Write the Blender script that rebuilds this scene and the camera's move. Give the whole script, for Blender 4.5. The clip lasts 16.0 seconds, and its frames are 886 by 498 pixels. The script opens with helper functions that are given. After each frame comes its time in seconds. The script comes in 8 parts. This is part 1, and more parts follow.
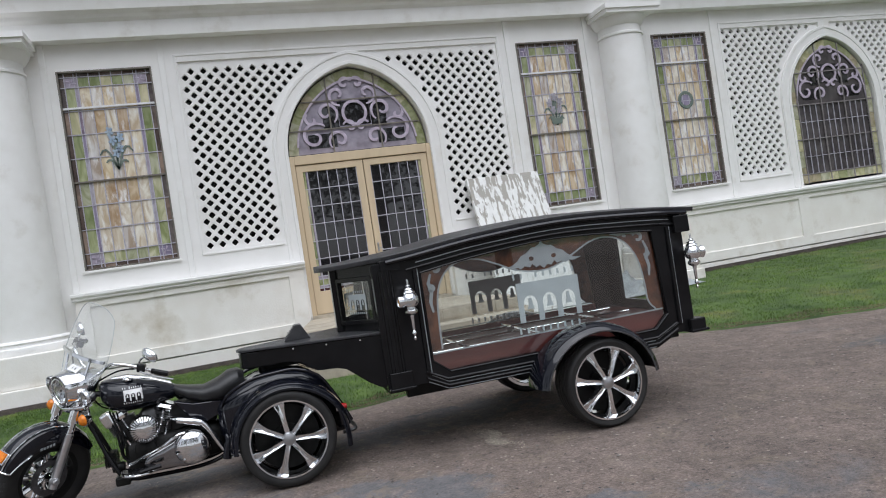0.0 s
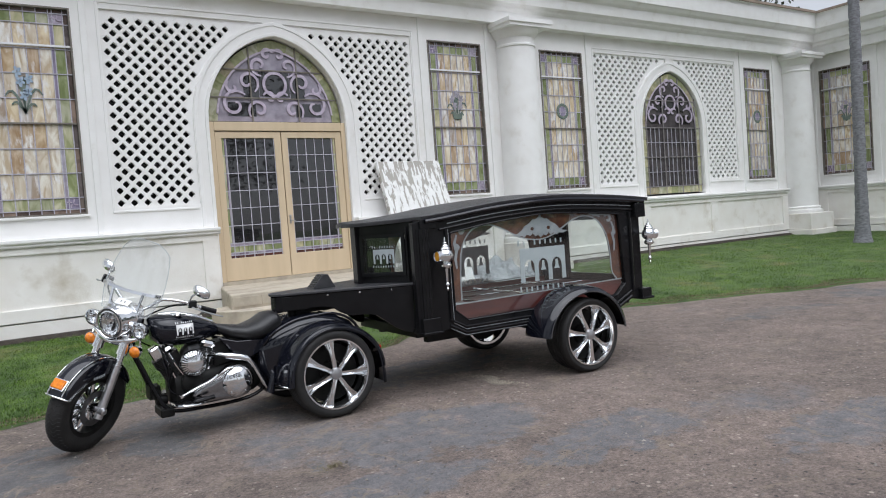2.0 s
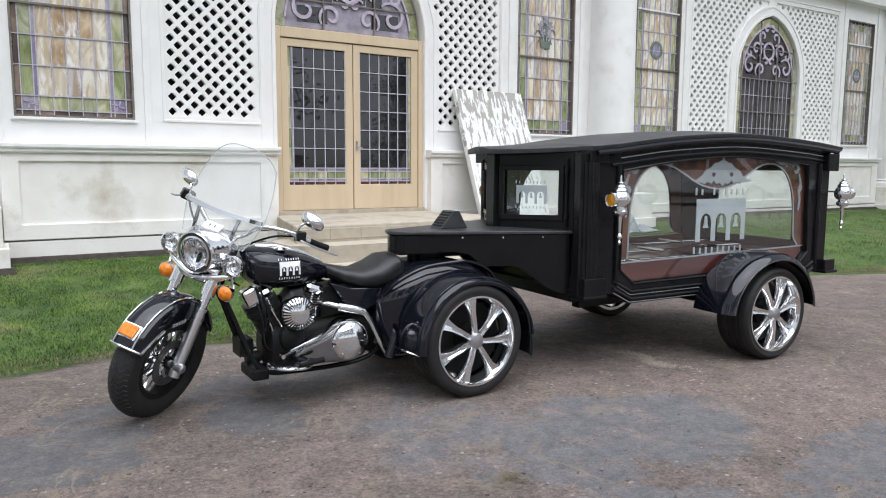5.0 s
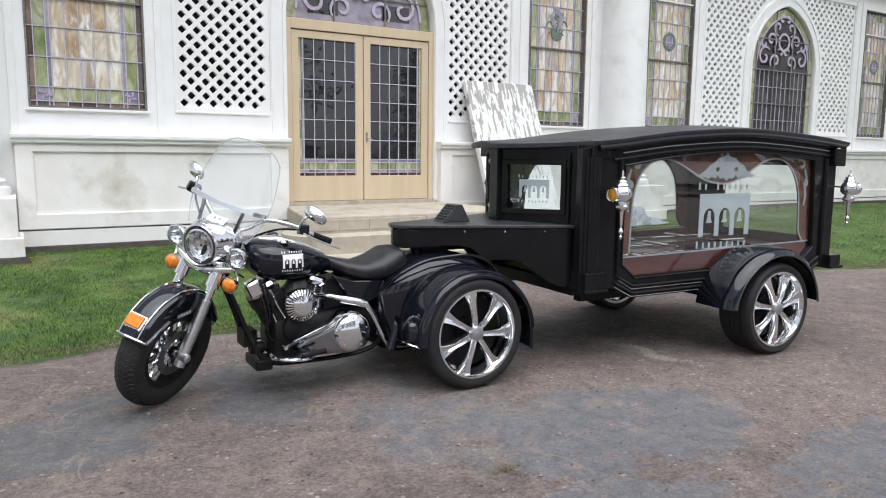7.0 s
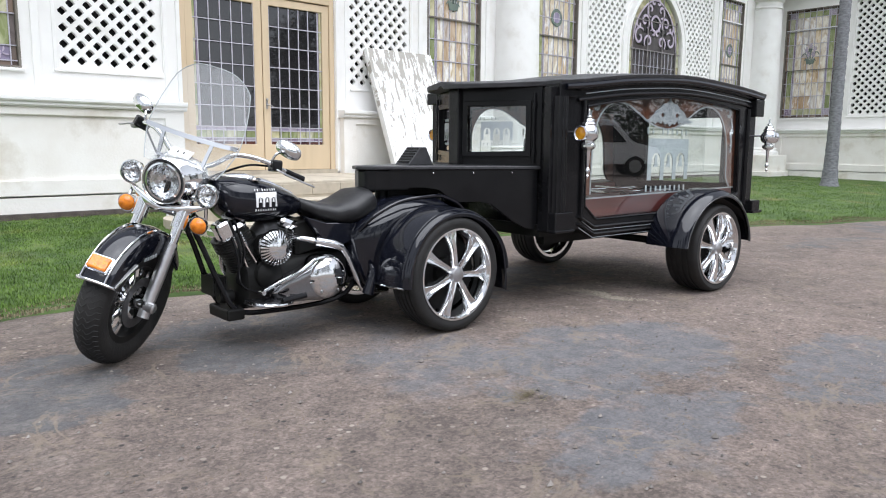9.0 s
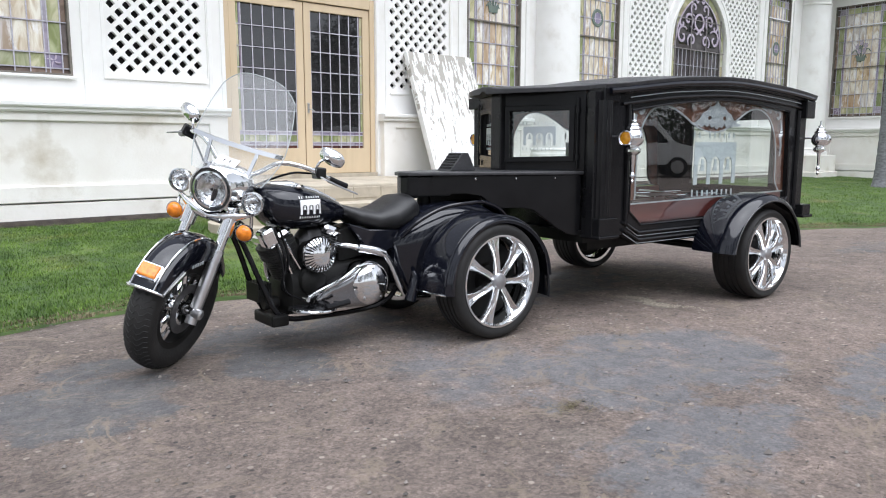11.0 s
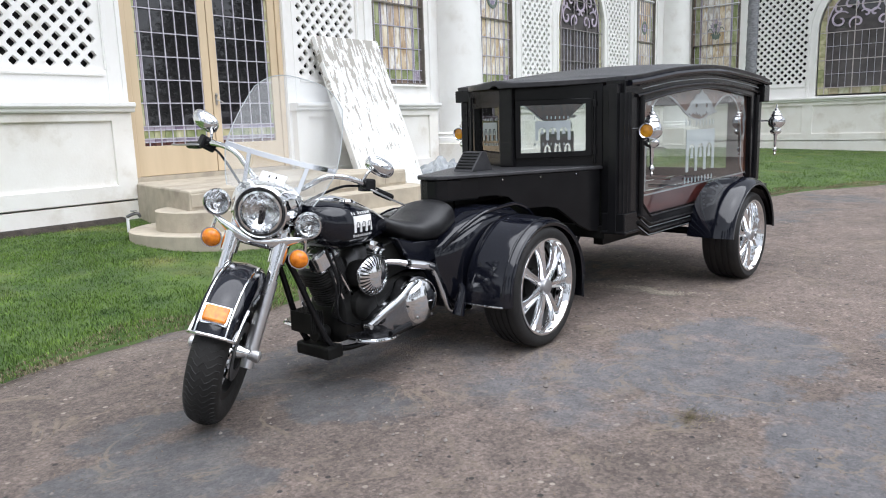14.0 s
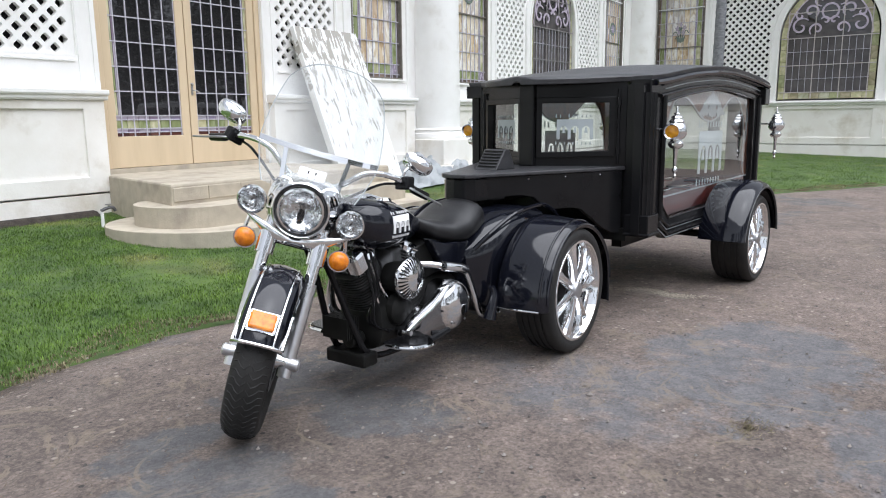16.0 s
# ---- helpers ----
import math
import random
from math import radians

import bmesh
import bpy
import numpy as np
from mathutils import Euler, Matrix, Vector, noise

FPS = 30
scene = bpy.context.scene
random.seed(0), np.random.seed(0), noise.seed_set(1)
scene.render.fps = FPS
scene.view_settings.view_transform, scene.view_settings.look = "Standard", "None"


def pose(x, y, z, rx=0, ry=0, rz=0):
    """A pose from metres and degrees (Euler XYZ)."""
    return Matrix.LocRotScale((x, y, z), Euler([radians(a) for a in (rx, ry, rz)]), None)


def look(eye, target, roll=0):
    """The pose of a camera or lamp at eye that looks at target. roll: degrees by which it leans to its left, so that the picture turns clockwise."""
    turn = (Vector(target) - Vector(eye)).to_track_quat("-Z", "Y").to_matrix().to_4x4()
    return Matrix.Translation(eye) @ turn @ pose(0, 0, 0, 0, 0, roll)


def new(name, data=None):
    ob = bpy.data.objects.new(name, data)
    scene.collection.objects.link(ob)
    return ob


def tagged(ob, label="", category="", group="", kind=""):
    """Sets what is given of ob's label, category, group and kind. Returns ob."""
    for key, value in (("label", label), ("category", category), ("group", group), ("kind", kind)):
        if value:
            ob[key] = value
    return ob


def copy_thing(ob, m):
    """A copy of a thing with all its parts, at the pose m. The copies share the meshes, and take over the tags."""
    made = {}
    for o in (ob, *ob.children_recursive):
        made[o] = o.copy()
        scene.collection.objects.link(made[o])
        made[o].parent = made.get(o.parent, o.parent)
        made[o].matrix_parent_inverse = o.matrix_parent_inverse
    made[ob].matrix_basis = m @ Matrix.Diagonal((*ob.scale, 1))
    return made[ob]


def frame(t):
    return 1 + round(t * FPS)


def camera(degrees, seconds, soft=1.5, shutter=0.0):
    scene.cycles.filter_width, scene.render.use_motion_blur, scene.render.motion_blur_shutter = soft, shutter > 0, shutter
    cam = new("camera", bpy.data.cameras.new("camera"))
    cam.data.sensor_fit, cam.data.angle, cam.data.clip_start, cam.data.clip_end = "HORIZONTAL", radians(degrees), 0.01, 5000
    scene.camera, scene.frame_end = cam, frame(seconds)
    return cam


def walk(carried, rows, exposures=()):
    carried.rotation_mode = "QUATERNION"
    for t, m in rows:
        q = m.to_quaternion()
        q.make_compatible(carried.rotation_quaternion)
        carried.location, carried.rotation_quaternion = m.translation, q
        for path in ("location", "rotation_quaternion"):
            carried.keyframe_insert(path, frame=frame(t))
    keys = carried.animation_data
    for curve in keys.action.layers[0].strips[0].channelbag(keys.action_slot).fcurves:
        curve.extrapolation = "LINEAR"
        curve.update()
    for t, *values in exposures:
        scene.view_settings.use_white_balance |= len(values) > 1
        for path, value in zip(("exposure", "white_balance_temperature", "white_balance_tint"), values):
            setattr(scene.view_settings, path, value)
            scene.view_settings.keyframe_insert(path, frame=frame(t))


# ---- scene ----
# ---- camera ----
cam = camera(63.5, 16.0, soft=1.05)
PATH = [
    (0, (-2.527, -11.029, 1.461), (0.433, -1.477, 1.413), -8.49),
    (0.5, (-3.142, -11.003, 1.436), (1.058, -1.932, 1.150), -10.20),
    (1, (-3.587, -10.991, 1.415), (1.275, -2.264, 0.961), -12.87),
    (1.5, (-4.028, -10.991, 1.407), (1.317, -2.550, 0.972), -7.19),
    (2, (-4.411, -10.955, 1.412), (1.032, -2.577, 0.992), -4.23),
    (2.5, (-4.726, -10.698, 1.388), (-0.024, -1.872, 1.294), -1.29),
    (3, (-5.046, -10.415, 1.376), (-0.212, -1.665, 1.129), -0.58),
    (3.5, (-4.828, -10.007, 1.364), (0.242, -1.424, 0.563), -1.16),
    (4, (-4.538, -9.367, 1.333), (0.692, -0.915, 0.236), 0.49),
    (6.5, (-4.534, -9.380, 1.322), (0.695, -0.950, 0.066), -0.35),
    (7, (-4.496, -9.443, 1.353), (0.570, -0.922, 0.042), 0.56),
    (7.5, (-4.663, -9.239, 1.217), (0.660, -0.780, 0.855), 0.47),
    (8, (-4.801, -9.000, 1.085), (0.541, -0.616, -0.003), 2.96),
    (8.5, (-4.903, -8.968, 1.036), (1.498, -1.458, -0.584), 2.93),
    (9, (-4.954, -8.977, 1.042), (1.633, -1.590, -0.389), 0.42),
    (9.5, (-4.925, -8.992, 1.053), (1.308, -1.305, -0.386), 0.34),
    (12, (-5.014, -8.773, 1.108), (1.168, -1.041, -0.307), 0.04),
    (12.5, (-5.080, -8.560, 1.149), (1.467, -1.130, -0.244), 1.15),
    (13, (-5.274, -8.474, 1.191), (1.594, -1.350, -0.251), -0.98),
    (13.5, (-5.444, -8.301, 1.186), (1.834, -1.677, -0.591), 0.62),
    (14, (-5.477, -8.041, 1.206), (2.096, -1.746, -0.531), -1.84),
    (14.5, (-5.513, -7.857, 1.213), (2.254, -1.783, -0.457), 0.26),
    (15, (-5.606, -7.715, 1.212), (2.303, -1.820, -0.431), 0.77),
    (15.5, (-5.622, -7.623, 1.201), (2.481, -2.007, -0.472), -1.38),
    (16, (-5.593, -7.628, 1.212), (2.382, -1.869, -0.589), -0.57),
]
walk(cam, [(t, look(eye, target, roll)) for t, eye, target, roll in PATH], exposures=[(0.0, 0.24, 6030, 11), (0.6, 0.33, 6030, 11), (1.5, 0.40, 6030, 11), (2.5, 0.41, 6030, 11), (3.0, 0.28, 6030, 11), (3.5, 0.36, 6030, 11), (4.0, 0.58, 6030, 11), (7.2, 0.69, 6030, 11), (8.0, 0.55, 6030, 11), (8.5, 0.88, 6030, 11), (9.0, 0.91, 6030, 11), (12.0, 0.89, 6030, 11), (16.0, 0.81, 6030, 11)])

# ---- world and light: an overcast day ----
world = bpy.data.worlds.new("overcast")
scene.world = world
world.use_nodes = True
wn, wl = world.node_tree.nodes, world.node_tree.links
sky = wn.new("ShaderNodeTexSky")
sky.sky_type, sky.sun_disc = "NISHITA", False
sky.sun_elevation, sky.sun_rotation = radians(70), radians(185)
sky.air_density, sky.dust_density, sky.ozone_density = 1.0, 1.5, 1.0
grey = wn.new("ShaderNodeHueSaturation")
grey.inputs["Saturation"].default_value = 0.12
wl.new(sky.outputs["Color"], grey.inputs["Color"])
wl.new(grey.outputs["Color"], wn["Background"].inputs["Color"])
wn["Background"].inputs["Strength"].default_value = 0.11
sun = new("sun", bpy.data.lights.new("sun", "SUN"))
sun.data.energy, sun.data.angle, sun.data.color = 2.35, radians(80), (1.0, 0.985, 0.975)
sun.matrix_world = look((-1, -11, 30), (0, 0, 0))

# ---- materials ----
def material(name, color, rough=0.5, metal=0.0, color2=None, scale=6.0, bump=0.0, bump_scale=None, coat=0.0, spec=0.5,
             rough2=None, trans=0.0, ior=1.45, emit=0.0, stain=None, stain_scale=1.2, detail=6.0, stretch=None, per_object=None, stain_low=0.5, stain_high=0.72, swirl=0.0):
    """Noise-varied principled material: grain between color and color2, stains at a larger scale, relief."""
    m = bpy.data.materials.new(name)
    m.use_nodes = True
    n, l = m.node_tree.nodes, m.node_tree.links
    p = n["Principled BSDF"]
    p.inputs["Base Color"].default_value = (*color, 1)
    p.inputs["Roughness"].default_value, p.inputs["Metallic"].default_value = rough, metal
    p.inputs["Specular IOR Level"].default_value, p.inputs["IOR"].default_value = spec, ior
    p.inputs["Coat Weight"].default_value, p.inputs["Coat Roughness"].default_value = coat, 0.03
    p.inputs["Transmission Weight"].default_value = trans
    if emit:
        p.inputs["Emission Color"].default_value, p.inputs["Emission Strength"].default_value = (*color, 1), emit
    co = n.new("ShaderNodeTexCoord")
    mp = n.new("ShaderNodeMapping")
    l.new(co.outputs["Object"], mp.inputs["Vector"])
    if stretch:
        mp.inputs["Scale"].default_value = stretch
    if per_object:
        here = n.new("ShaderNodeObjectInfo")
        moved = n.new("ShaderNodeVectorMath")
        moved.operation = "MULTIPLY_ADD"
        l.new(here.outputs["Location"], moved.inputs[0])
        moved.inputs[1].default_value = (7.3, 5.1, 6.7)
        l.new(co.outputs["Object"], moved.inputs[2])
        l.new(moved.outputs["Vector"], mp.inputs["Vector"])
    out = None
    if color2 or per_object:
        noise_a = n.new("ShaderNodeTexNoise")
        noise_a.inputs["Scale"].default_value, noise_a.inputs["Detail"].default_value = scale, detail
        noise_a.inputs["Distortion"].default_value = swirl
        l.new(mp.outputs["Vector"], noise_a.inputs["Vector"])
        ramp = n.new("ShaderNodeValToRGB")
        ramp.color_ramp.elements[0].position, ramp.color_ramp.elements[1].position = 0.36, 0.66
        ramp.color_ramp.elements[0].color, ramp.color_ramp.elements[1].color = (*color, 1), (*(color2 or color), 1)
        l.new(noise_a.outputs["Fac"], ramp.inputs["Fac"])
        out = ramp.outputs["Color"]
    if per_object:
        info = n.new("ShaderNodeObjectInfo")
        pick = n.new("ShaderNodeValToRGB")
        pick.color_ramp.interpolation = "CONSTANT"
        for k, c in enumerate(per_object):
            e = pick.color_ramp.elements[k] if k < 2 else pick.color_ramp.elements.new(0.5)
            e.position, e.color = k / len(per_object), (*c, 1)
        l.new(info.outputs["Random"], pick.inputs["Fac"])
        mul = n.new("ShaderNodeMix")
        mul.data_type, mul.blend_type = "RGBA", "MULTIPLY"
        mul.inputs[0].default_value = 1.0
        l.new(out, mul.inputs[6])
        l.new(pick.outputs["Color"], mul.inputs[7])
        out = mul.outputs[2]
    if stain:
        big = n.new("ShaderNodeTexNoise")
        big.inputs["Scale"].default_value, big.inputs["Detail"].default_value = stain_scale, 8
        big.inputs["Roughness"].default_value = 0.62
        l.new(mp.outputs["Vector"], big.inputs["Vector"])
        r2 = n.new("ShaderNodeValToRGB")
        r2.color_ramp.elements[0].position, r2.color_ramp.elements[1].position = stain_low, stain_high
        l.new(big.outputs["Fac"], r2.inputs["Fac"])
        mix = n.new("ShaderNodeMix")
        mix.data_type = "RGBA"
        l.new(r2.outputs["Color"], mix.inputs[0])
        if out:
            l.new(out, mix.inputs[6])
        else:
            mix.inputs[6].default_value = (*color, 1)
        mix.inputs[7].default_value = (*stain, 1)
        out = mix.outputs[2]
    if out:
        l.new(out, p.inputs["Base Color"])
    if rough2 is not None:
        rn = n.new("ShaderNodeTexNoise")
        rn.inputs["Scale"].default_value = scale * 0.7
        l.new(mp.outputs["Vector"], rn.inputs["Vector"])
        rr = n.new("ShaderNodeMapRange")
        rr.inputs["From Min"].default_value, rr.inputs["From Max"].default_value = 0.35, 0.65
        rr.inputs["To Min"].default_value, rr.inputs["To Max"].default_value = rough, rough2
        l.new(rn.outputs["Fac"], rr.inputs["Value"])
        l.new(rr.outputs["Result"], p.inputs["Roughness"])
    if bump:
        bn = n.new("ShaderNodeTexNoise")
        bn.inputs["Scale"].default_value, bn.inputs["Detail"].default_value = bump_scale or scale * 4, 5
        l.new(mp.outputs["Vector"], bn.inputs["Vector"])
        bp = n.new("ShaderNodeBump")
        bp.inputs["Strength"].default_value, bp.inputs["Distance"].default_value = bump, 0.02
        l.new(bn.outputs["Fac"], bp.inputs["Height"])
        l.new(bp.outputs["Normal"], p.inputs["Normal"])
    return m


STUCCO = material("stucco", (0.86, 0.85, 0.83), 0.85, color2=(0.82, 0.81, 0.785), scale=2.5, bump=0.10, bump_scale=45, stain=(0.66, 0.62, 0.54), stain_scale=0.9, stain_low=0.55, stain_high=0.85)
STUCCO_BASE = material("stucco_base", (0.87, 0.85, 0.805), 0.88, color2=(0.82, 0.79, 0.735), scale=3.0, bump=0.13, bump_scale=38, stain=(0.53, 0.47, 0.37), stain_scale=1.6, stain_low=0.54, stain_high=0.80)
TRIM = material("painted_trim", (0.86, 0.855, 0.835), 0.7, color2=(0.82, 0.81, 0.785), scale=4, bump=0.12, bump_scale=60, stain=(0.63, 0.60, 0.54), stain_scale=2.0, stain_low=0.58, stain_high=0.9)
COPING = material("coping", (0.34, 0.27, 0.21), 0.8, color2=(0.26, 0.21, 0.17), scale=5, bump=0.2)
CONCRETE = material("step_concrete", (0.48, 0.425, 0.335), 0.9, color2=(0.41, 0.365, 0.29), scale=9, bump=0.16, bump_scale=70, stain=(0.30, 0.26, 0.21), stain_scale=2.2)
ASPHALT_FAR = material("far_ground", (0.07, 0.10, 0.035), 0.95, color2=(0.05, 0.075, 0.03), scale=0.5)
BARK = material("palm_bark", (0.235, 0.24, 0.255), 0.95, color2=(0.14, 0.142, 0.15), scale=14, bump=0.7, bump_scale=18, stretch=(1, 1, 2.2))
FROND = material("palm_frond", (0.05, 0.085, 0.03), 0.6, color2=(0.09, 0.12, 0.04), scale=3)
LEAF = material("dark_foliage", (0.014, 0.022, 0.010), 0.7, color2=(0.035, 0.048, 0.020), scale=2)
TRUNK = material("trunk_bark", (0.10, 0.075, 0.055), 0.95, color2=(0.06, 0.045, 0.035), scale=8, bump=0.6)
SOIL_SHADE = material("soil_and_shade", (0.055, 0.045, 0.036), 0.98, color2=(0.03, 0.025, 0.02), scale=12, bump=0.6, bump_scale=60)
TAN_PAINT = material("tan_door_paint", (0.66, 0.53, 0.36), 0.5, color2=(0.60, 0.48, 0.32), scale=6, bump=0.06, bump_scale=40, stretch=(1, 1, 0.12), stain=(0.50, 0.38, 0.25), stain_scale=4, stain_low=0.6, stain_high=0.95)
LEAD = material("lead_came", (0.56, 0.54, 0.60), 0.5, color2=(0.42, 0.40, 0.46), scale=30)
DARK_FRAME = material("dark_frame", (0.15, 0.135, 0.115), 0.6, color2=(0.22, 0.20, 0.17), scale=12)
DARK_GLASS = material("dark_leaded_glass", (0.014, 0.014, 0.015), 0.02, color2=(0.024, 0.023, 0.024), scale=2, bump=0.008, bump_scale=6, spec=1.0)
STAIN = [(1.0, 0.95, 0.82), (0.80, 0.68, 0.52), (0.98, 0.97, 0.96), (0.72, 0.60, 0.48), (0.95, 0.86, 0.68), (0.74, 0.72, 0.76), (1.0, 0.99, 0.95), (0.90, 0.80, 0.62), (0.56, 0.44, 0.44), (0.95, 0.82, 0.60), (0.86, 0.88, 0.95), (0.88, 0.92, 0.74)]
AMBER_GLASS = material("opal_glass", (0.82, 0.79, 0.72), 0.2, color2=(0.52, 0.42, 0.30), scale=5.0, bump=0.08, bump_scale=12, per_object=STAIN, stretch=(1.6, 1, 0.5), detail=4, stain=(0.86, 0.85, 0.83), stain_scale=6, stain_low=0.54, stain_high=0.66, swirl=1.6)
GREEN_GLASS = material("green_glass", (0.29, 0.31, 0.17), 0.2, color2=(0.57, 0.56, 0.43), scale=5, bump=0.08, bump_scale=12, per_object=[(1, 1, 1), (0.84, 0.90, 0.70), (1.1, 1.08, 0.98), (0.60, 0.68, 0.48), (1.15, 1.08, 0.95), (0.75, 0.78, 0.80)], stretch=(1.4, 1, 0.5), swirl=1.5)
PURPLE_GLASS = material("purple_glass", (0.47, 0.44, 0.50), 0.2, color2=(0.34, 0.32, 0.36), scale=7, bump=0.1, bump_scale=20, per_object=[(1, 1, 1), (0.7, 0.65, 0.8), (1, 0.95, 1), (0.6, 0.5, 0.6)])
BROWN_GLASS = material("brown_glass", (0.16, 0.075, 0.06), 0.2, color2=(0.09, 0.05, 0.05), scale=6, per_object=[(1, 1, 1), (0.7, 0.6, 0.7), (1, 0.8, 0.7)])
SMOKE_GLASS = material("smoked_brown_glass", (0.13, 0.10, 0.085), 0.2, color2=(0.24, 0.19, 0.16), scale=5, per_object=[(1, 1, 1), (0.6, 0.55, 0.55), (1.5, 1.4, 1.3), (0.8, 0.85, 0.95)], swirl=1.0)
BLUE_GLASS = material("blue_glass", (0.32, 0.42, 0.55), 0.2, color2=(0.45, 0.53, 0.62), scale=12)
LEAF_GLASS = material("leaf_glass", (0.13, 0.17, 0.15), 0.25, color2=(0.20, 0.24, 0.20), scale=10)
SCROLL = material("lilac_scroll", (0.58, 0.51, 0.61), 0.4, color2=(0.40, 0.34, 0.43), scale=8)
BORDER_GLASS = material("pale_border_glass", (0.29, 0.30, 0.18), 0.2, color2=(0.50, 0.49, 0.37), scale=6, bump=0.1, bump_scale=14, per_object=[(1, 1, 1), (0.75, 0.8, 0.6), (1.2, 1.15, 1.0), (0.9, 0.8, 0.75)], swirl=1.2)
ARCH_GLASS = material("arch_window_glass", (0.058, 0.052, 0.054), 0.08, color2=(0.105, 0.095, 0.095), scale=4, bump=0.04, bump_scale=8)
FAN_GLASS = material("smoky_fan_glass", (0.24, 0.215, 0.26), 0.12, color2=(0.38, 0.35, 0.41), scale=6, bump=0.05, bump_scale=9)
IRON = material("grey_iron", (0.20, 0.18, 0.18), 0.55, color2=(0.28, 0.26, 0.26), scale=12)
PALE_IRON = material("pale_painted_iron", (0.52, 0.47, 0.46), 0.55, color2=(0.42, 0.38, 0.38), scale=12)
WHITE_BAR = material("white_bar", (0.85, 0.85, 0.86), 0.4, color2=(0.75, 0.75, 0.77), scale=9)
BLACK_PAINT = material("gloss_black_paint", (0.0046, 0.0052, 0.0090), 0.06, color2=(0.0070, 0.0078, 0.0125), scale=3, rough2=0.10, spec=0.65)
SATIN_BLACK = material("satin_black", (0.007, 0.007, 0.008), 0.16, color2=(0.011, 0.011, 0.012), scale=5, rough2=0.24, spec=0.28, bump=0.02, bump_scale=60)
ROOF_VINYL = material("black_vinyl", (0.032, 0.032, 0.035), 0.40, color2=(0.05, 0.05, 0.053), scale=18, bump=0.15, bump_scale=160)
RUBBER = material("tyre_rubber", (0.010, 0.010, 0.010), 0.65, color2=(0.020, 0.019, 0.018), scale=9, bump=0.12, bump_scale=60)
CHROME = material("chrome", (0.86, 0.87, 0.88), 0.04, metal=1.0, color2=(0.80, 0.81, 0.82), scale=4, rough2=0.09)
ALLOY = material("brushed_alloy", (0.50, 0.50, 0.51), 0.32, metal=1.0, color2=(0.40, 0.40, 0.41), scale=9, rough2=0.45)
# Chrome with the black engine's reflection put into its colour.
CHROME_DARK_REFLECT = material("chrome_dark_reflect", (0.34, 0.34, 0.35), 0.10, metal=1.0, color2=(0.26, 0.26, 0.27), scale=5, rough2=0.18)
SLIDER = material("satin_aluminium", (0.74, 0.74, 0.75), 0.26, metal=1.0, color2=(0.64, 0.64, 0.65), scale=9, rough2=0.36)
DULL_METAL = material("dull_engine_metal", (0.16, 0.16, 0.165), 0.45, metal=0.9, color2=(0.09, 0.09, 0.09), scale=16, rough2=0.6)
FIN_METAL = material("cast_fin_metal", (0.05, 0.05, 0.051), 0.36, metal=0.6, color2=(0.10, 0.10, 0.10), scale=12, rough2=0.5)
ENGINE_BLACK = material("engine_black", (0.006, 0.006, 0.006), 0.46, color2=(0.012, 0.012, 0.011), scale=14, spec=0.22)
LEATHER = material("seat_leather", (0.010, 0.010, 0.011), 0.36, color2=(0.018, 0.018, 0.019), scale=22, bump=0.15, bump_scale=140)
AMBER = material("amber_lens", (0.84, 0.26, 0.012), 0.12, color2=(0.56, 0.14, 0.008), scale=40, coat=0.5)
AMBER_DARK = material("lantern_amber", (0.75, 0.36, 0.02), 0.1, color2=(0.45, 0.17, 0.01), scale=25, coat=0.5)
RED_LENS = material("red_lens", (0.35, 0.01, 0.01), 0.12, color2=(0.22, 0.008, 0.008), scale=30)
REFLECTOR = material("lamp_reflector", (0.92, 0.93, 0.94), 0.06, metal=1.0, color2=(0.30, 0.31, 0.33), scale=34, bump=0.25, bump_scale=45)
BURL = material("burl_wood", (0.12, 0.040, 0.017), 0.3, color2=(0.035, 0.012, 0.007), scale=11, coat=0.2, stain=(0.19, 0.072, 0.028), stain_scale=9, detail=8)
RED_WOOD = material("red_floor_wood", (0.15, 0.032, 0.026), 0.36, color2=(0.085, 0.020, 0.018), scale=9, coat=0.25, stretch=(0.15, 3, 1))
SILVER = material("silver_paint", (0.40, 0.43, 0.45), 0.45, color2=(0.34, 0.37, 0.39), scale=10, metal=0.2)
ETCH = material("grey_decal", (0.50, 0.55, 0.57), 0.5, color2=(0.44, 0.49, 0.51), scale=12)
WHITE_DECAL = material("white_decal", (0.82, 0.82, 0.82), 0.4, color2=(0.74, 0.74, 0.74), scale=12)
TARP = material("grey_tarp", (0.36, 0.38, 0.39), 0.45, color2=(0.25, 0.27, 0.285), scale=5, bump=0.3, bump_scale=25, rough2=0.35)
VAN_PAINT = material("silver_van_paint", (0.80, 0.81, 0.82), 0.3, color2=(0.76, 0.77, 0.78), scale=2, coat=0.5)
VAN_GLASS = material("van_glass", (0.02, 0.022, 0.025), 0.06)


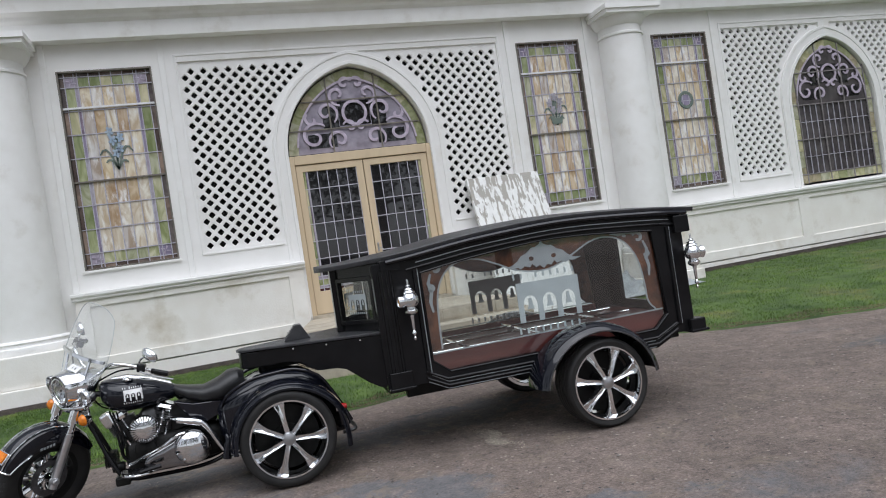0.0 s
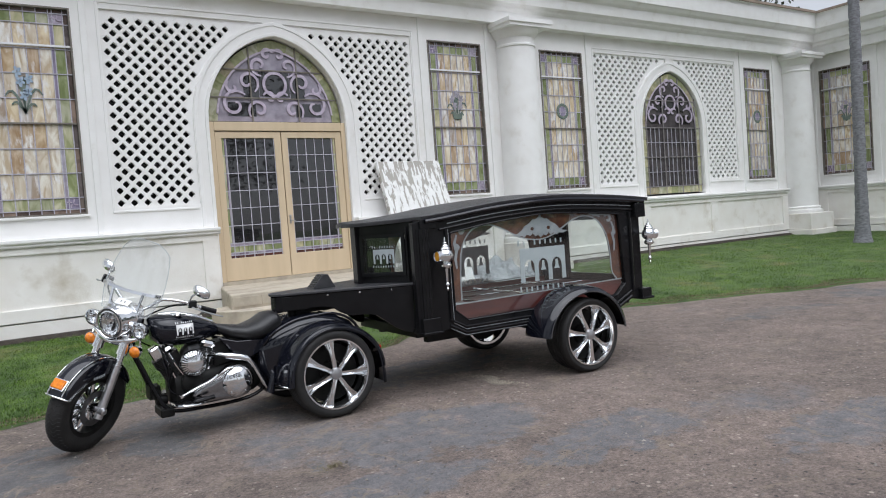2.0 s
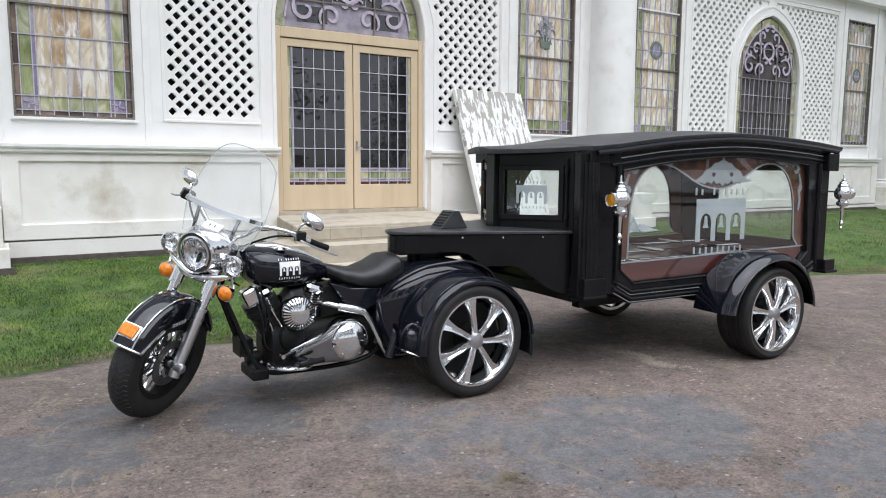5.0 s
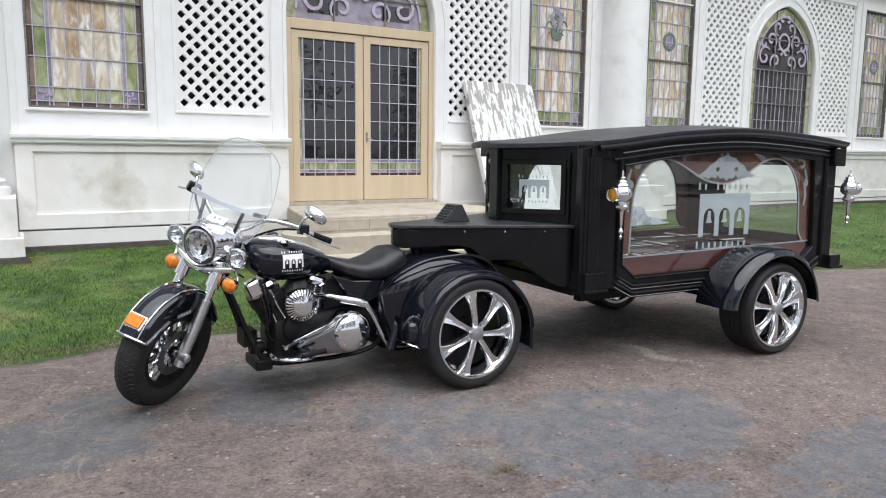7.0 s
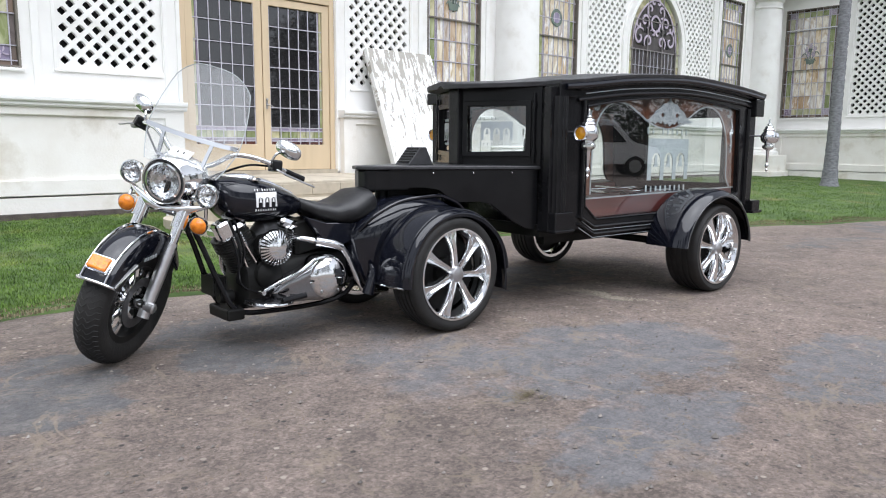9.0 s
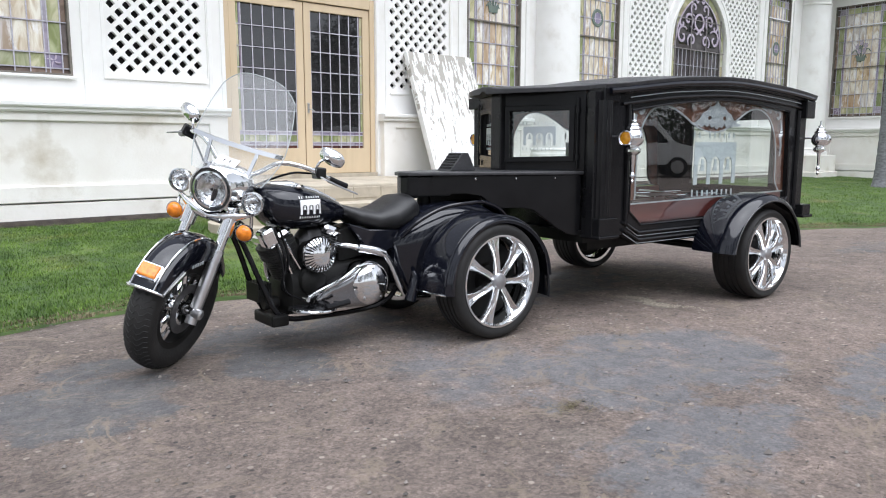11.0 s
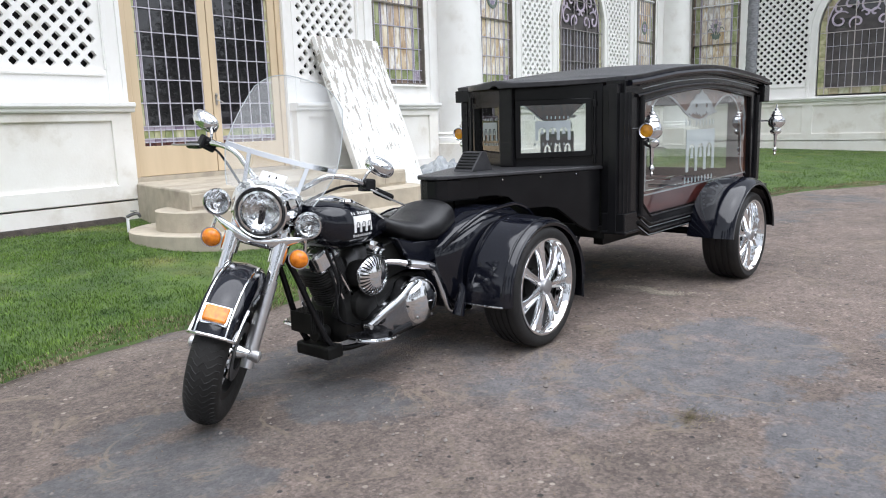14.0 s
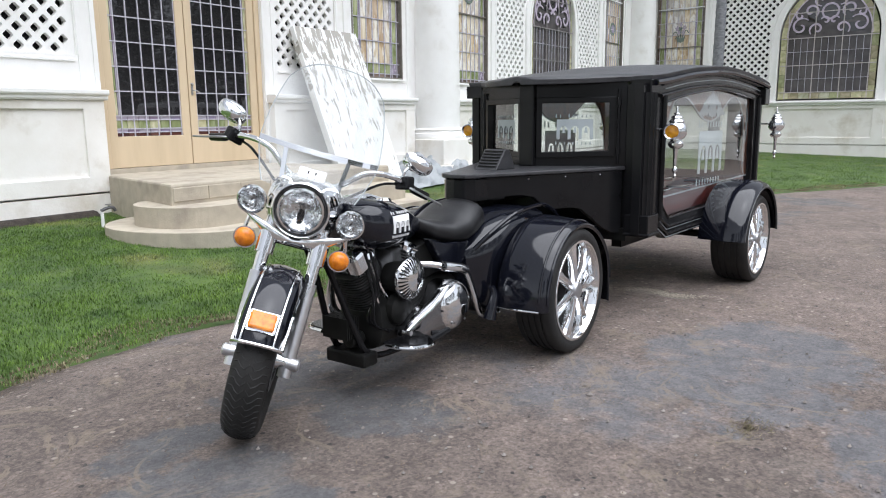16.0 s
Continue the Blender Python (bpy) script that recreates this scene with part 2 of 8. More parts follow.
def thin_glass(name, tint, rough, gloss, haze):
    """One thin clear sheet: what is behind shows through, with a white haze mixed in and a mirror gloss on top."""
    m = bpy.data.materials.new(name)
    m.use_nodes = True
    n, l = m.node_tree.nodes, m.node_tree.links
    n.remove(n["Principled BSDF"])
    tr, gl, lw, mx = n.new("ShaderNodeBsdfTransparent"), n.new("ShaderNodeBsdfGlossy"), n.new("ShaderNodeLayerWeight"), n.new("ShaderNodeMixShader")
    tr.inputs["Color"].default_value = (*tint, 1)
    gl.inputs["Color"].default_value, gl.inputs["Roughness"].default_value = (1, 1, 1, 1), rough
    power, scale = n.new("ShaderNodeMath"), n.new("ShaderNodeMath")
    power.operation, scale.operation = "POWER", "MULTIPLY_ADD"
    power.inputs[1].default_value = 4.0
    scale.inputs[1].default_value, scale.inputs[2].default_value = 1 - gloss, gloss
    l.new(lw.outputs["Facing"], power.inputs[0])
    l.new(power.outputs[0], scale.inputs[0])
    l.new(scale.outputs[0], mx.inputs[0])
    # white diffuse veil: the haze of reflections put into the sheet as colour
    veil, film = n.new("ShaderNodeMixShader"), n.new("ShaderNodeBsdfDiffuse")
    film.inputs["Color"].default_value = (0.85, 0.86, 0.86, 1)
    veil.inputs[0].default_value = haze
    l.new(tr.outputs[0], veil.inputs[1])
    l.new(film.outputs[0], veil.inputs[2])
    l.new(veil.outputs[0], mx.inputs[1])
    l.new(gl.outputs[0], mx.inputs[2])
    l.new(mx.outputs[0], n["Material Output"].inputs["Surface"])
    return m


CLEAR = thin_glass("clear_acrylic", (0.91, 0.93, 0.93), 0.05, 0.10, 0.19)
LAMP_GLASS = thin_glass("lamp_glass", (0.96, 0.97, 0.97), 0.0, 0.06, 0.0)
ACRYLIC_EDGE = material("acrylic_edge", (0.50, 0.53, 0.54), 0.25, color2=(0.36, 0.39, 0.40), scale=8)
PANE = thin_glass("carriage_glass", (0.90, 0.93, 0.92), 0.0, 0.12, 0.006)


def peeling():
    m = material("peeling_board_paint", (0.82, 0.82, 0.80), 0.6, color2=(0.74, 0.74, 0.72), scale=9, bump=0.3, bump_scale=50)
    n, l = m.node_tree.nodes, m.node_tree.links
    p = n["Principled BSDF"]
    old = p.inputs["Base Color"].links[0].from_socket
    co = n.new("ShaderNodeTexCoord")
    mp = n.new("ShaderNodeMapping")
    mp.inputs["Scale"].default_value = (9.0, 1.0, 2.2)
    l.new(co.outputs["Object"], mp.inputs["Vector"])
    no = n.new("ShaderNodeTexNoise")
    no.inputs["Scale"].default_value, no.inputs["Detail"].default_value, no.inputs["Roughness"].default_value = 1.6, 7, 0.60
    l.new(mp.outputs["Vector"], no.inputs["Vector"])
    sep = n.new("ShaderNodeSeparateXYZ")
    l.new(co.outputs["Object"], sep.inputs["Vector"])
    up = n.new("ShaderNodeMapRange")
    up.inputs["From Min"].default_value, up.inputs["From Max"].default_value = 0.4, 2.3
    up.inputs["To Min"].default_value, up.inputs["To Max"].default_value = -0.06, 0.09
    l.new(sep.outputs["Z"], up.inputs["Value"])
    add = n.new("ShaderNodeMath")
    l.new(no.outputs["Fac"], add.inputs[0])
    l.new(up.outputs["Result"], add.inputs[1])
    rp = n.new("ShaderNodeValToRGB")
    rp.color_ramp.elements[0].position, rp.color_ramp.elements[1].position = 0.56, 0.59
    l.new(add.outputs["Value"], rp.inputs["Fac"])
    mx = n.new("ShaderNodeMix")
    mx.data_type = "RGBA"
    l.new(rp.outputs["Color"], mx.inputs[0])
    l.new(old, mx.inputs[6])
    mx.inputs[7].default_value = (0.38, 0.36, 0.32, 1)
    l.new(mx.outputs[2], p.inputs["Base Color"])
    return m


def asphalt():
    """Worn brownish chip seal with smoother blue-grey patches where the tar shows, two with vehicle shade painted in.
    """
    m = bpy.data.materials.new("worn_asphalt")
    m.use_nodes = True
    n, l = m.node_tree.nodes, m.node_tree.links
    p = n["Principled BSDF"]
    co = n.new("ShaderNodeTexCoord")

    def noise_at(scale, detail, rough=0.55, dist=0.0):
        t = n.new("ShaderNodeTexNoise")
        t.inputs["Scale"].default_value, t.inputs["Detail"].default_value = scale, detail
        t.inputs["Roughness"].default_value, t.inputs["Distortion"].default_value = rough, dist
        l.new(co.outputs["Object"], t.inputs["Vector"])
        return t.outputs["Fac"]

    def ramp(src, a, b, ca, cb):
        r = n.new("ShaderNodeValToRGB")
        r.color_ramp.elements[0].position, r.color_ramp.elements[1].position = a, b
        r.color_ramp.elements[0].color, r.color_ramp.elements[1].color = (*ca, 1), (*cb, 1)
        l.new(src, r.inputs["Fac"])
        return r.outputs["Color"]

    def mixed(fac, a, b, mode="MIX", amount=None):
        x = n.new("ShaderNodeMix")
        x.data_type, x.blend_type = "RGBA", mode
        if amount is None:
            l.new(fac, x.inputs[0])
        else:
            x.inputs[0].default_value = amount
        l.new(a, x.inputs[6])
        l.new(b, x.inputs[7])
        return x.outputs[2]

    def calc(op, a, b):
        x = n.new("ShaderNodeMath")
        x.operation = op
        for k, v in enumerate((a, b)):
            if isinstance(v, (int, float)):
                x.inputs[k].default_value = v
            else:
                l.new(v, x.inputs[k])
        return x.outputs[0]

    def chips(scale):
        v = n.new("ShaderNodeTexVoronoi")
        v.inputs["Scale"].default_value = scale
        l.new(co.outputs["Object"], v.inputs["Vector"])
        sep = n.new("ShaderNodeSeparateColor")
        l.new(v.outputs["Color"], sep.inputs["Color"])
        return v.outputs["Distance"], sep.outputs["Red"], sep.outputs["Green"]

    base = ramp(noise_at(0.8, 7, 0.62), 0.36, 0.66, (0.149, 0.124, 0.111), (0.216, 0.178, 0.158))
    d1, r1, g1 = chips(95)
    d2, r2, g2 = chips(24)
    base = mixed(None, base, ramp(r1, 0.0, 1.0, (0.60, 0.59, 0.58), (1.40, 1.39, 1.38)), "MULTIPLY", 0.62)
    base = mixed(None, base, ramp(noise_at(42, 5, 0.75), 0.32, 0.70, (0.52, 0.51, 0.50), (1.48, 1.47, 1.46)), "MULTIPLY", 0.70)
    base = mixed(None, base, ramp(noise_at(13, 6, 0.7, 0.6), 0.36, 0.66, (0.74, 0.73, 0.73), (1.22, 1.20, 1.17)), "MULTIPLY", 0.8)
    # loose pale and dark chips
    pale = n.new("ShaderNodeRGB")
    pale.outputs[0].default_value = (0.368, 0.320, 0.272, 1)
    dark = n.new("ShaderNodeRGB")
    dark.outputs[0].default_value = (0.05, 0.045, 0.042, 1)
    near = ramp(d2, 0.20, 0.30, (1, 1, 1), (0, 0, 0))
    base = mixed(calc("MULTIPLY", near, ramp(g2, 0.86, 0.88, (0, 0, 0), (1, 1, 1))), base, pale.outputs[0])
    base = mixed(calc("MULTIPLY", near, ramp(r2, 0.90, 0.92, (0, 0, 0), (1, 1, 1))), base, dark.outputs[0])
    base = mixed(None, base, ramp(noise_at(4.5, 9, 0.78), 0.34, 0.66, (0.66, 0.65, 0.64), (1.26, 1.25, 1.24)), "MULTIPLY", 0.85)
    # tar patches: some large ones, and smaller wandering ones; two also paint vehicle shade
    sep = n.new("ShaderNodeSeparateXYZ")
    l.new(co.outputs["Object"], sep.inputs["Vector"])
    def patches(rows):
        field = None
        for cx, cy, rx, ry in rows:
            dx = calc("DIVIDE", calc("SUBTRACT", sep.outputs["X"], cx), rx)
            dy = calc("DIVIDE", calc("SUBTRACT", sep.outputs["Y"], cy), ry)
            q = calc("SQRT", calc("ADD", calc("MULTIPLY", dx, dx), calc("MULTIPLY", dy, dy)), 0.0)
            field = q if field is None else calc("MINIMUM", field, q)
        return field

    # the drive's tone gets paler eastward, then slightly darker again past the middle
    base = mixed(None, base, ramp(calc("ADD", calc("MULTIPLY", sep.outputs["X"], 0.2), 1.0), 0.20, 0.75, (0.90, 0.90, 0.90), (1.04, 1.03, 1.03)), "MULTIPLY", 1.0)
    base = mixed(None, base, ramp(calc("ADD", calc("MULTIPLY", sep.outputs["X"], 0.2), 0.3), 0.2, 0.6, (1, 1, 1), (0.93, 0.93, 0.93)), "MULTIPLY", 1.0)
    # ovals under engine and carriage mix tar with the vehicles' shade, painted in
    old_tar_and_shade = patches(((-3.43, -5.80, 0.30, 0.36), (-4.40, -5.74, 0.48, 0.30), (-4.35, -6.03, 0.30, 0.14), (-3.20, -5.23, 0.75, 0.30), (-4.15, -5.28, 0.35, 0.16), (-0.95, -5.18, 1.1, 0.45)))
    new_tar = patches(((-1.95, -6.88, 0.88, 0.56), (-2.65, -7.58, 0.70, 0.28), (-1.10, -7.80, 0.75, 0.32), (0.05, -8.68, 0.8, 0.3)))
    field = calc("MINIMUM", old_tar_and_shade, new_tar)
    ragged = calc("MULTIPLY", calc("SUBTRACT", noise_at(2.6, 8, 0.68), 0.5), 2.6)
    big = ramp(calc("ADD", field, ragged), 0.80, 1.20, (0.9, 0.9, 0.9), (0, 0, 0))
    stray = ramp(noise_at(0.42, 7, 0.6, 0.4), 0.58, 0.64, (0, 0, 0), (0.85, 0.85, 0.85))
    patch = calc("MAXIMUM", big, stray)
    worn = ramp(noise_at(9, 7, 0.75), 0.34, 0.66, (0.075, 0.076, 0.081), (0.131, 0.129, 0.132))
    worn = mixed(None, worn, ramp(r1, 0.0, 1.0, (0.80, 0.80, 0.80), (1.22, 1.22, 1.22)), "MULTIPLY", 0.7)
    worn = mixed(ramp(noise_at(5.0, 8, 0.72), 0.51, 0.66, (0, 0, 0), (0.85, 0.85, 0.85)), worn, base)
    pale_tar = ramp(calc("SUBTRACT", old_tar_and_shade, new_tar), 0.0, 0.4, (1, 1, 1), (1.38, 1.37, 1.38))
    worn = mixed(None, worn, pale_tar, "MULTIPLY", 1.0)
    base = mixed(patch, base, worn)
    # thin wandering lines of dry litter caught in the cracks
    vein = calc("ABSOLUTE", calc("SUBTRACT", noise_at(1.7, 7, 0.62, 0.8), 0.5), 0.0)
    vein = calc("MULTIPLY", ramp(vein, 0.004, 0.020, (1, 1, 1), (0, 0, 0)), ramp(noise_at(3.1, 5, 0.6), 0.44, 0.60, (0, 0, 0), (0.75, 0.75, 0.75)))
    litter = n.new("ShaderNodeRGB")
    litter.outputs[0].default_value = (0.240, 0.196, 0.148, 1)
    base = mixed(vein, base, litter.outputs[0])
    dust = ramp(noise_at(1.5, 8, 0.7), 0.56, 0.76, (0, 0, 0), (0.6, 0.6, 0.6))
    streak = ramp(calc("ADD", patches(((-0.80, -5.90, 0.08, 0.14), (-0.82, -6.14, 0.08, 0.13))), ragged), 0.75, 1.1, (0.8, 0.8, 0.8), (0, 0, 0))
    dust = calc("MAXIMUM", dust, streak)
    tone = n.new("ShaderNodeRGB")
    tone.outputs[0].default_value = (0.256, 0.220, 0.190, 1)
    base = mixed(dust, base, mixed(None, tone.outputs[0], ramp(r1, 0.0, 1.0, (0.7, 0.7, 0.7), (1.3, 1.3, 1.3)), "MULTIPLY", 0.8))
    l.new(base, p.inputs["Base Color"])
    p.inputs["Roughness"].default_value = 0.86
    bp = n.new("ShaderNodeBump")
    bp.inputs["Strength"].default_value, bp.inputs["Distance"].default_value = 0.85, 0.017
    l.new(noise_at(48, 6, 0.75), bp.inputs["Height"])
    l.new(bp.outputs["Normal"], p.inputs["Normal"])
    return m


def turf(name, lo, hi, dry, clumps=0.0):
    """Colour that drifts over metres, differs from piece to piece and, with clumps, from tuft to tuft."""
    m = bpy.data.materials.new(name)
    m.use_nodes = True
    n, l = m.node_tree.nodes, m.node_tree.links
    p = n["Principled BSDF"]
    co = n.new("ShaderNodeTexCoord")
    a = n.new("ShaderNodeTexNoise")
    a.inputs["Scale"].default_value, a.inputs["Detail"].default_value = 1.1, 6
    l.new(co.outputs["Object"], a.inputs["Vector"])
    r = n.new("ShaderNodeValToRGB")
    for k, (pos, c) in enumerate(((0.3, lo), (0.56, hi), (0.74, dry))):
        e = r.color_ramp.elements[k] if k < 2 else r.color_ramp.elements.new(pos)
        e.position, e.color = pos, (*c, 1)
    l.new(a.outputs["Fac"], r.inputs["Fac"])
    geo = n.new("ShaderNodeNewGeometry")
    v = n.new("ShaderNodeMapRange")
    v.inputs["To Min"].default_value, v.inputs["To Max"].default_value = 0.56, 1.5
    l.new(geo.outputs["Random Per Island"], v.inputs["Value"])
    x = n.new("ShaderNodeMix")
    x.data_type, x.blend_type = "RGBA", "MULTIPLY"
    x.inputs[0].default_value = 1.0
    l.new(r.outputs["Color"], x.inputs[6])
    l.new(v.outputs["Result"], x.inputs[7])
    b = n.new("ShaderNodeTexNoise")
    b.inputs["Scale"].default_value, b.inputs["Detail"].default_value, b.inputs["Roughness"].default_value = 4.2, 5, 0.62
    l.new(co.outputs["Object"], b.inputs["Vector"])
    q = n.new("ShaderNodeValToRGB")
    q.color_ramp.elements[0].position, q.color_ramp.elements[1].position = 0.36, 0.66
    q.color_ramp.elements[0].color, q.color_ramp.elements[1].color = (0.56, 0.64, 0.72, 1), (1.36, 1.27, 1.22, 1)
    l.new(b.outputs["Fac"], q.inputs["Fac"])
    y = n.new("ShaderNodeMix")
    y.data_type, y.blend_type = "RGBA", "MULTIPLY"
    y.inputs[0].default_value = clumps
    l.new(x.outputs[2], y.inputs[6])
    l.new(q.outputs["Color"], y.inputs[7])
    l.new(y.outputs[2], p.inputs["Base Color"])
    p.inputs["Roughness"].default_value = 0.75
    return m


PEELING = peeling()
ASPHALT = asphalt()
GRASS = turf("grass_blades", (0.064, 0.122, 0.013), (0.108, 0.182, 0.028), (0.225, 0.225, 0.076), 0.9)
LAWN = turf("lawn_soil", (0.053, 0.099, 0.016), (0.079, 0.136, 0.025), (0.132, 0.136, 0.048), 0.8)
PEBBLE = turf("stone_chips", (0.109, 0.097, 0.088), (0.185, 0.164, 0.147), (0.302, 0.277, 0.252))
VOID_SHADE = material("void_shade", (0.030, 0.029, 0.029), 0.9, color2=(0.045, 0.043, 0.042), scale=3)
LITTER = turf("brown_litter", (0.109, 0.080, 0.055), (0.185, 0.139, 0.097), (0.286, 0.227, 0.160))
PALE_STRAW = turf("pale_straw", (0.25, 0.215, 0.165), (0.35, 0.31, 0.25), (0.46, 0.415, 0.345))
STRAW = turf("dry_straw", (0.134, 0.113, 0.067), (0.193, 0.166, 0.097), (0.277, 0.248, 0.160))

# ---- shape helpers ----
from mathutils.geometry import tessellate_polygon


def part(name, bm, mat, parent=None, label="", m=None, smooth=False, bevel=0.0, kind=""):
    """Links a bmesh as one mesh object, under a thing or a part."""
    bmesh.ops.recalc_face_normals(bm, faces=bm.faces)
    me = bpy.data.meshes.new(name)
    bm.to_mesh(me)
    bm.free()
    me.materials.append(mat)
    if smooth:
        me.shade_smooth()
        me.set_sharp_from_angle(angle=radians(38))
    ob = new(name, me)
    if parent:
        ob.parent = parent
    if m is not None:
        ob.matrix_local = m
    if bevel:
        b = ob.modifiers.new("bevel", "BEVEL")
        b.width, b.segments, b.limit_method = bevel, 2, "ANGLE"
    if label or kind:
        tagged(ob, label, kind=kind)
    return ob


def piece(name, me, parent, m):
    """A small repeated piece on shared mesh data."""
    ob = new(name, me)
    ob.parent = parent
    ob.matrix_local = m
    return ob


def thing(name, m, label, category, group="", kind=""):
    ob = new(name)
    ob.empty_display_size = 0.1
    ob.matrix_world = m
    return tagged(ob, label, category, group, kind)


def box(bm, x0, x1, y0, y1, z0, z1, m=None):
    v = [bm.verts.new((x, y, z)) for x in (x0, x1) for y in (y0, y1) for z in (z0, z1)]
    for q in ((0, 1, 3, 2), (4, 6, 7, 5), (0, 4, 5, 1), (2, 3, 7, 6), (0, 2, 6, 4), (1, 5, 7, 3)):
        bm.faces.new([v[k] for k in q])
    if m is not None:
        bmesh.ops.transform(bm, matrix=m, verts=v)
    return v


def boxes(*rows):
    bm = bmesh.new()
    for r in rows:
        box(bm, *r)
    return bm


def slab(bm, outer, holes, y0, y1, to=lambda a, y, b: (a, y, b)):
    """A flat plate with holes: polygons in (a, b), from depth y0 to y1."""
    loops = [list(outer)] + [list(h) for h in holes]
    tris = tessellate_polygon([[Vector((a, b, 0)) for a, b in lp] for lp in loops])
    flat = [q for lp in loops for q in lp]
    f = [bm.verts.new(to(a, y0, b)) for a, b in flat]
    k = [bm.verts.new(to(a, y1, b)) for a, b in flat]
    for t in tris:
        bm.faces.new([f[i] for i in t])
        bm.faces.new([k[i] for i in reversed(t)])
    s = 0
    for lp in loops:
        n = len(lp)
        for i in range(n):
            a, b = s + i, s + (i + 1) % n
            bm.faces.new((f[a], f[b], k[b], k[a]))
        s += n
    return f + k


def prism(bm, poly, a, b, to):
    """A convex or simple polygon drawn out from a to b; to(p, q, s) gives the place."""
    return slab(bm, poly, [], a, b, lambda p, s, q: to(p, q, s))


def lathe(bm, profile, segs=32, axis="z", at=(0, 0, 0), close=True):
    """Turns (radius, height) rows about an axis through at."""
    rings = []
    for r, h in profile:
        ring = []
        for k in range(segs):
            w = 2 * math.pi * k / segs
            a, b = r * math.cos(w), r * math.sin(w)
            p = {"z": (a, b, h), "y": (a, h, b), "x": (h, a, b)}[axis]
            ring.append(bm.verts.new((p[0] + at[0], p[1] + at[1], p[2] + at[2])))
        rings.append(ring)
    for p, q in zip(rings, rings[1:]):
        for k in range(segs):
            bm.faces.new((p[k], p[(k + 1) % segs], q[(k + 1) % segs], q[k]))
    if close:
        for ring, r in ((rings[0], profile[0][0]), (rings[-1], profile[-1][0])):
            if r > 1e-5:
                bm.faces.new(ring)
    return [v for ring in rings for v in ring]


def smooth_path(points, steps=6):
    """A Catmull-Rom line through the points."""
    p = [Vector(q) for q in points]
    p = [2 * p[0] - p[1]] + p + [2 * p[-1] - p[-2]]
    out = []
    for i in range(1, len(p) - 2):
        for k in range(steps):
            t = k / steps
            out.append(0.5 * (2 * p[i] + (p[i + 1] - p[i - 1]) * t + (2 * p[i - 1] - 5 * p[i] + 4 * p[i + 1] - p[i + 2]) * t * t
                              + (3 * p[i] - p[i - 1] - 3 * p[i + 1] + p[i + 2]) * t ** 3))
    return out + [p[-2]]


def tube(bm, points, radius, segs=10, steps=5, curve=True, flat=1.0):
    pts = smooth_path(points, steps) if curve and len(points) > 2 else [Vector(q) for q in points]
    n = len(pts)
    rad = radius if callable(radius) else (lambda s: radius)
    rings, side = [], None
    for i, p in enumerate(pts):
        d = (pts[min(i + 1, n - 1)] - pts[max(i - 1, 0)]).normalized()
        if side is None:
            side = d.cross(Vector((0, 0, 1)) if abs(d.z) < 0.9 else Vector((0, 1, 0))).normalized()
        side = (side - d * side.dot(d)).normalized()
        up = d.cross(side)
        r = rad(i / max(n - 1, 1))
        rings.append([bm.verts.new(p + side * r * math.cos(2 * math.pi * k / segs) + up * r * flat * math.sin(2 * math.pi * k / segs)) for k in range(segs)])
    for a, b in zip(rings, rings[1:]):
        for k in range(segs):
            bm.faces.new((a[k], a[(k + 1) % segs], b[(k + 1) % segs], b[k]))
    bm.faces.new(rings[0])
    bm.faces.new(list(reversed(rings[-1])))
    return [v for r in rings for v in r]


def loft(bm, rings, cap=True, closed=True):
    """Skin over rings of equal count."""
    vs = [[bm.verts.new(p) for p in r] for r in rings]
    n = len(vs[0])
    for a, b in zip(vs, vs[1:]):
        for k in range(n if closed else n - 1):
            bm.faces.new((a[k], a[(k + 1) % n], b[(k + 1) % n], b[k]))
    if cap:
        bm.faces.new(vs[0])
        bm.faces.new(list(reversed(vs[-1])))
    return [v for r in vs for v in r]


def superring(cx, cy, cz, rx, rz, n=20, e=2.6, axis="x"):
    """A rounded-box ring across the x axis at cx (or across y)."""
    out = []
    for k in range(n):
        w = 2 * math.pi * k / n
        c, s = math.cos(w), math.sin(w)
        a, b = math.copysign(abs(c) ** (2 / e), c) * rx, math.copysign(abs(s) ** (2 / e), s) * rz
        out.append((cx, cy + a, cz + b) if axis == "x" else (cx + a, cy, cz + b))
    return out


def ribbon(bm, points, width, y0, y1, to=lambda a, y, b: (a, y, b), taper=True):
    """A flat band along (a, b) points, its ends thinning out."""
    n = len(points)
    lo, hi = [], []
    for i, (a, b) in enumerate(points):
        p, q = points[max(i - 1, 0)], points[min(i + 1, n - 1)]
        dx, dy = q[0] - p[0], q[1] - p[1]
        ln = math.hypot(dx, dy) or 1
        w = width / 2 * ((0.35 + 0.65 * math.sin(math.pi * min(max(i / (n - 1), 0.02), 0.98)) ** 0.5) if taper else 1)
        lo.append((a - dy / ln * w, b + dx / ln * w))
        hi.append((a + dy / ln * w, b - dx / ln * w))
    f = [[bm.verts.new(to(*((p[0], y, p[1])))) for p in s] for y in (y0, y1) for s in (lo, hi)]
    fl, fh, bl, bh = f
    for i in range(n - 1):
        bm.faces.new((fl[i], fl[i + 1], fh[i + 1], fh[i]))
        bm.faces.new((bl[i], bh[i], bh[i + 1], bl[i + 1]))
        bm.faces.new((fl[i], bl[i], bl[i + 1], fl[i + 1]))
        bm.faces.new((fh[i], fh[i + 1], bh[i + 1], bh[i]))
    for i in (0, n - 1):
        bm.faces.new((fl[i], fh[i], bh[i], bl[i]))


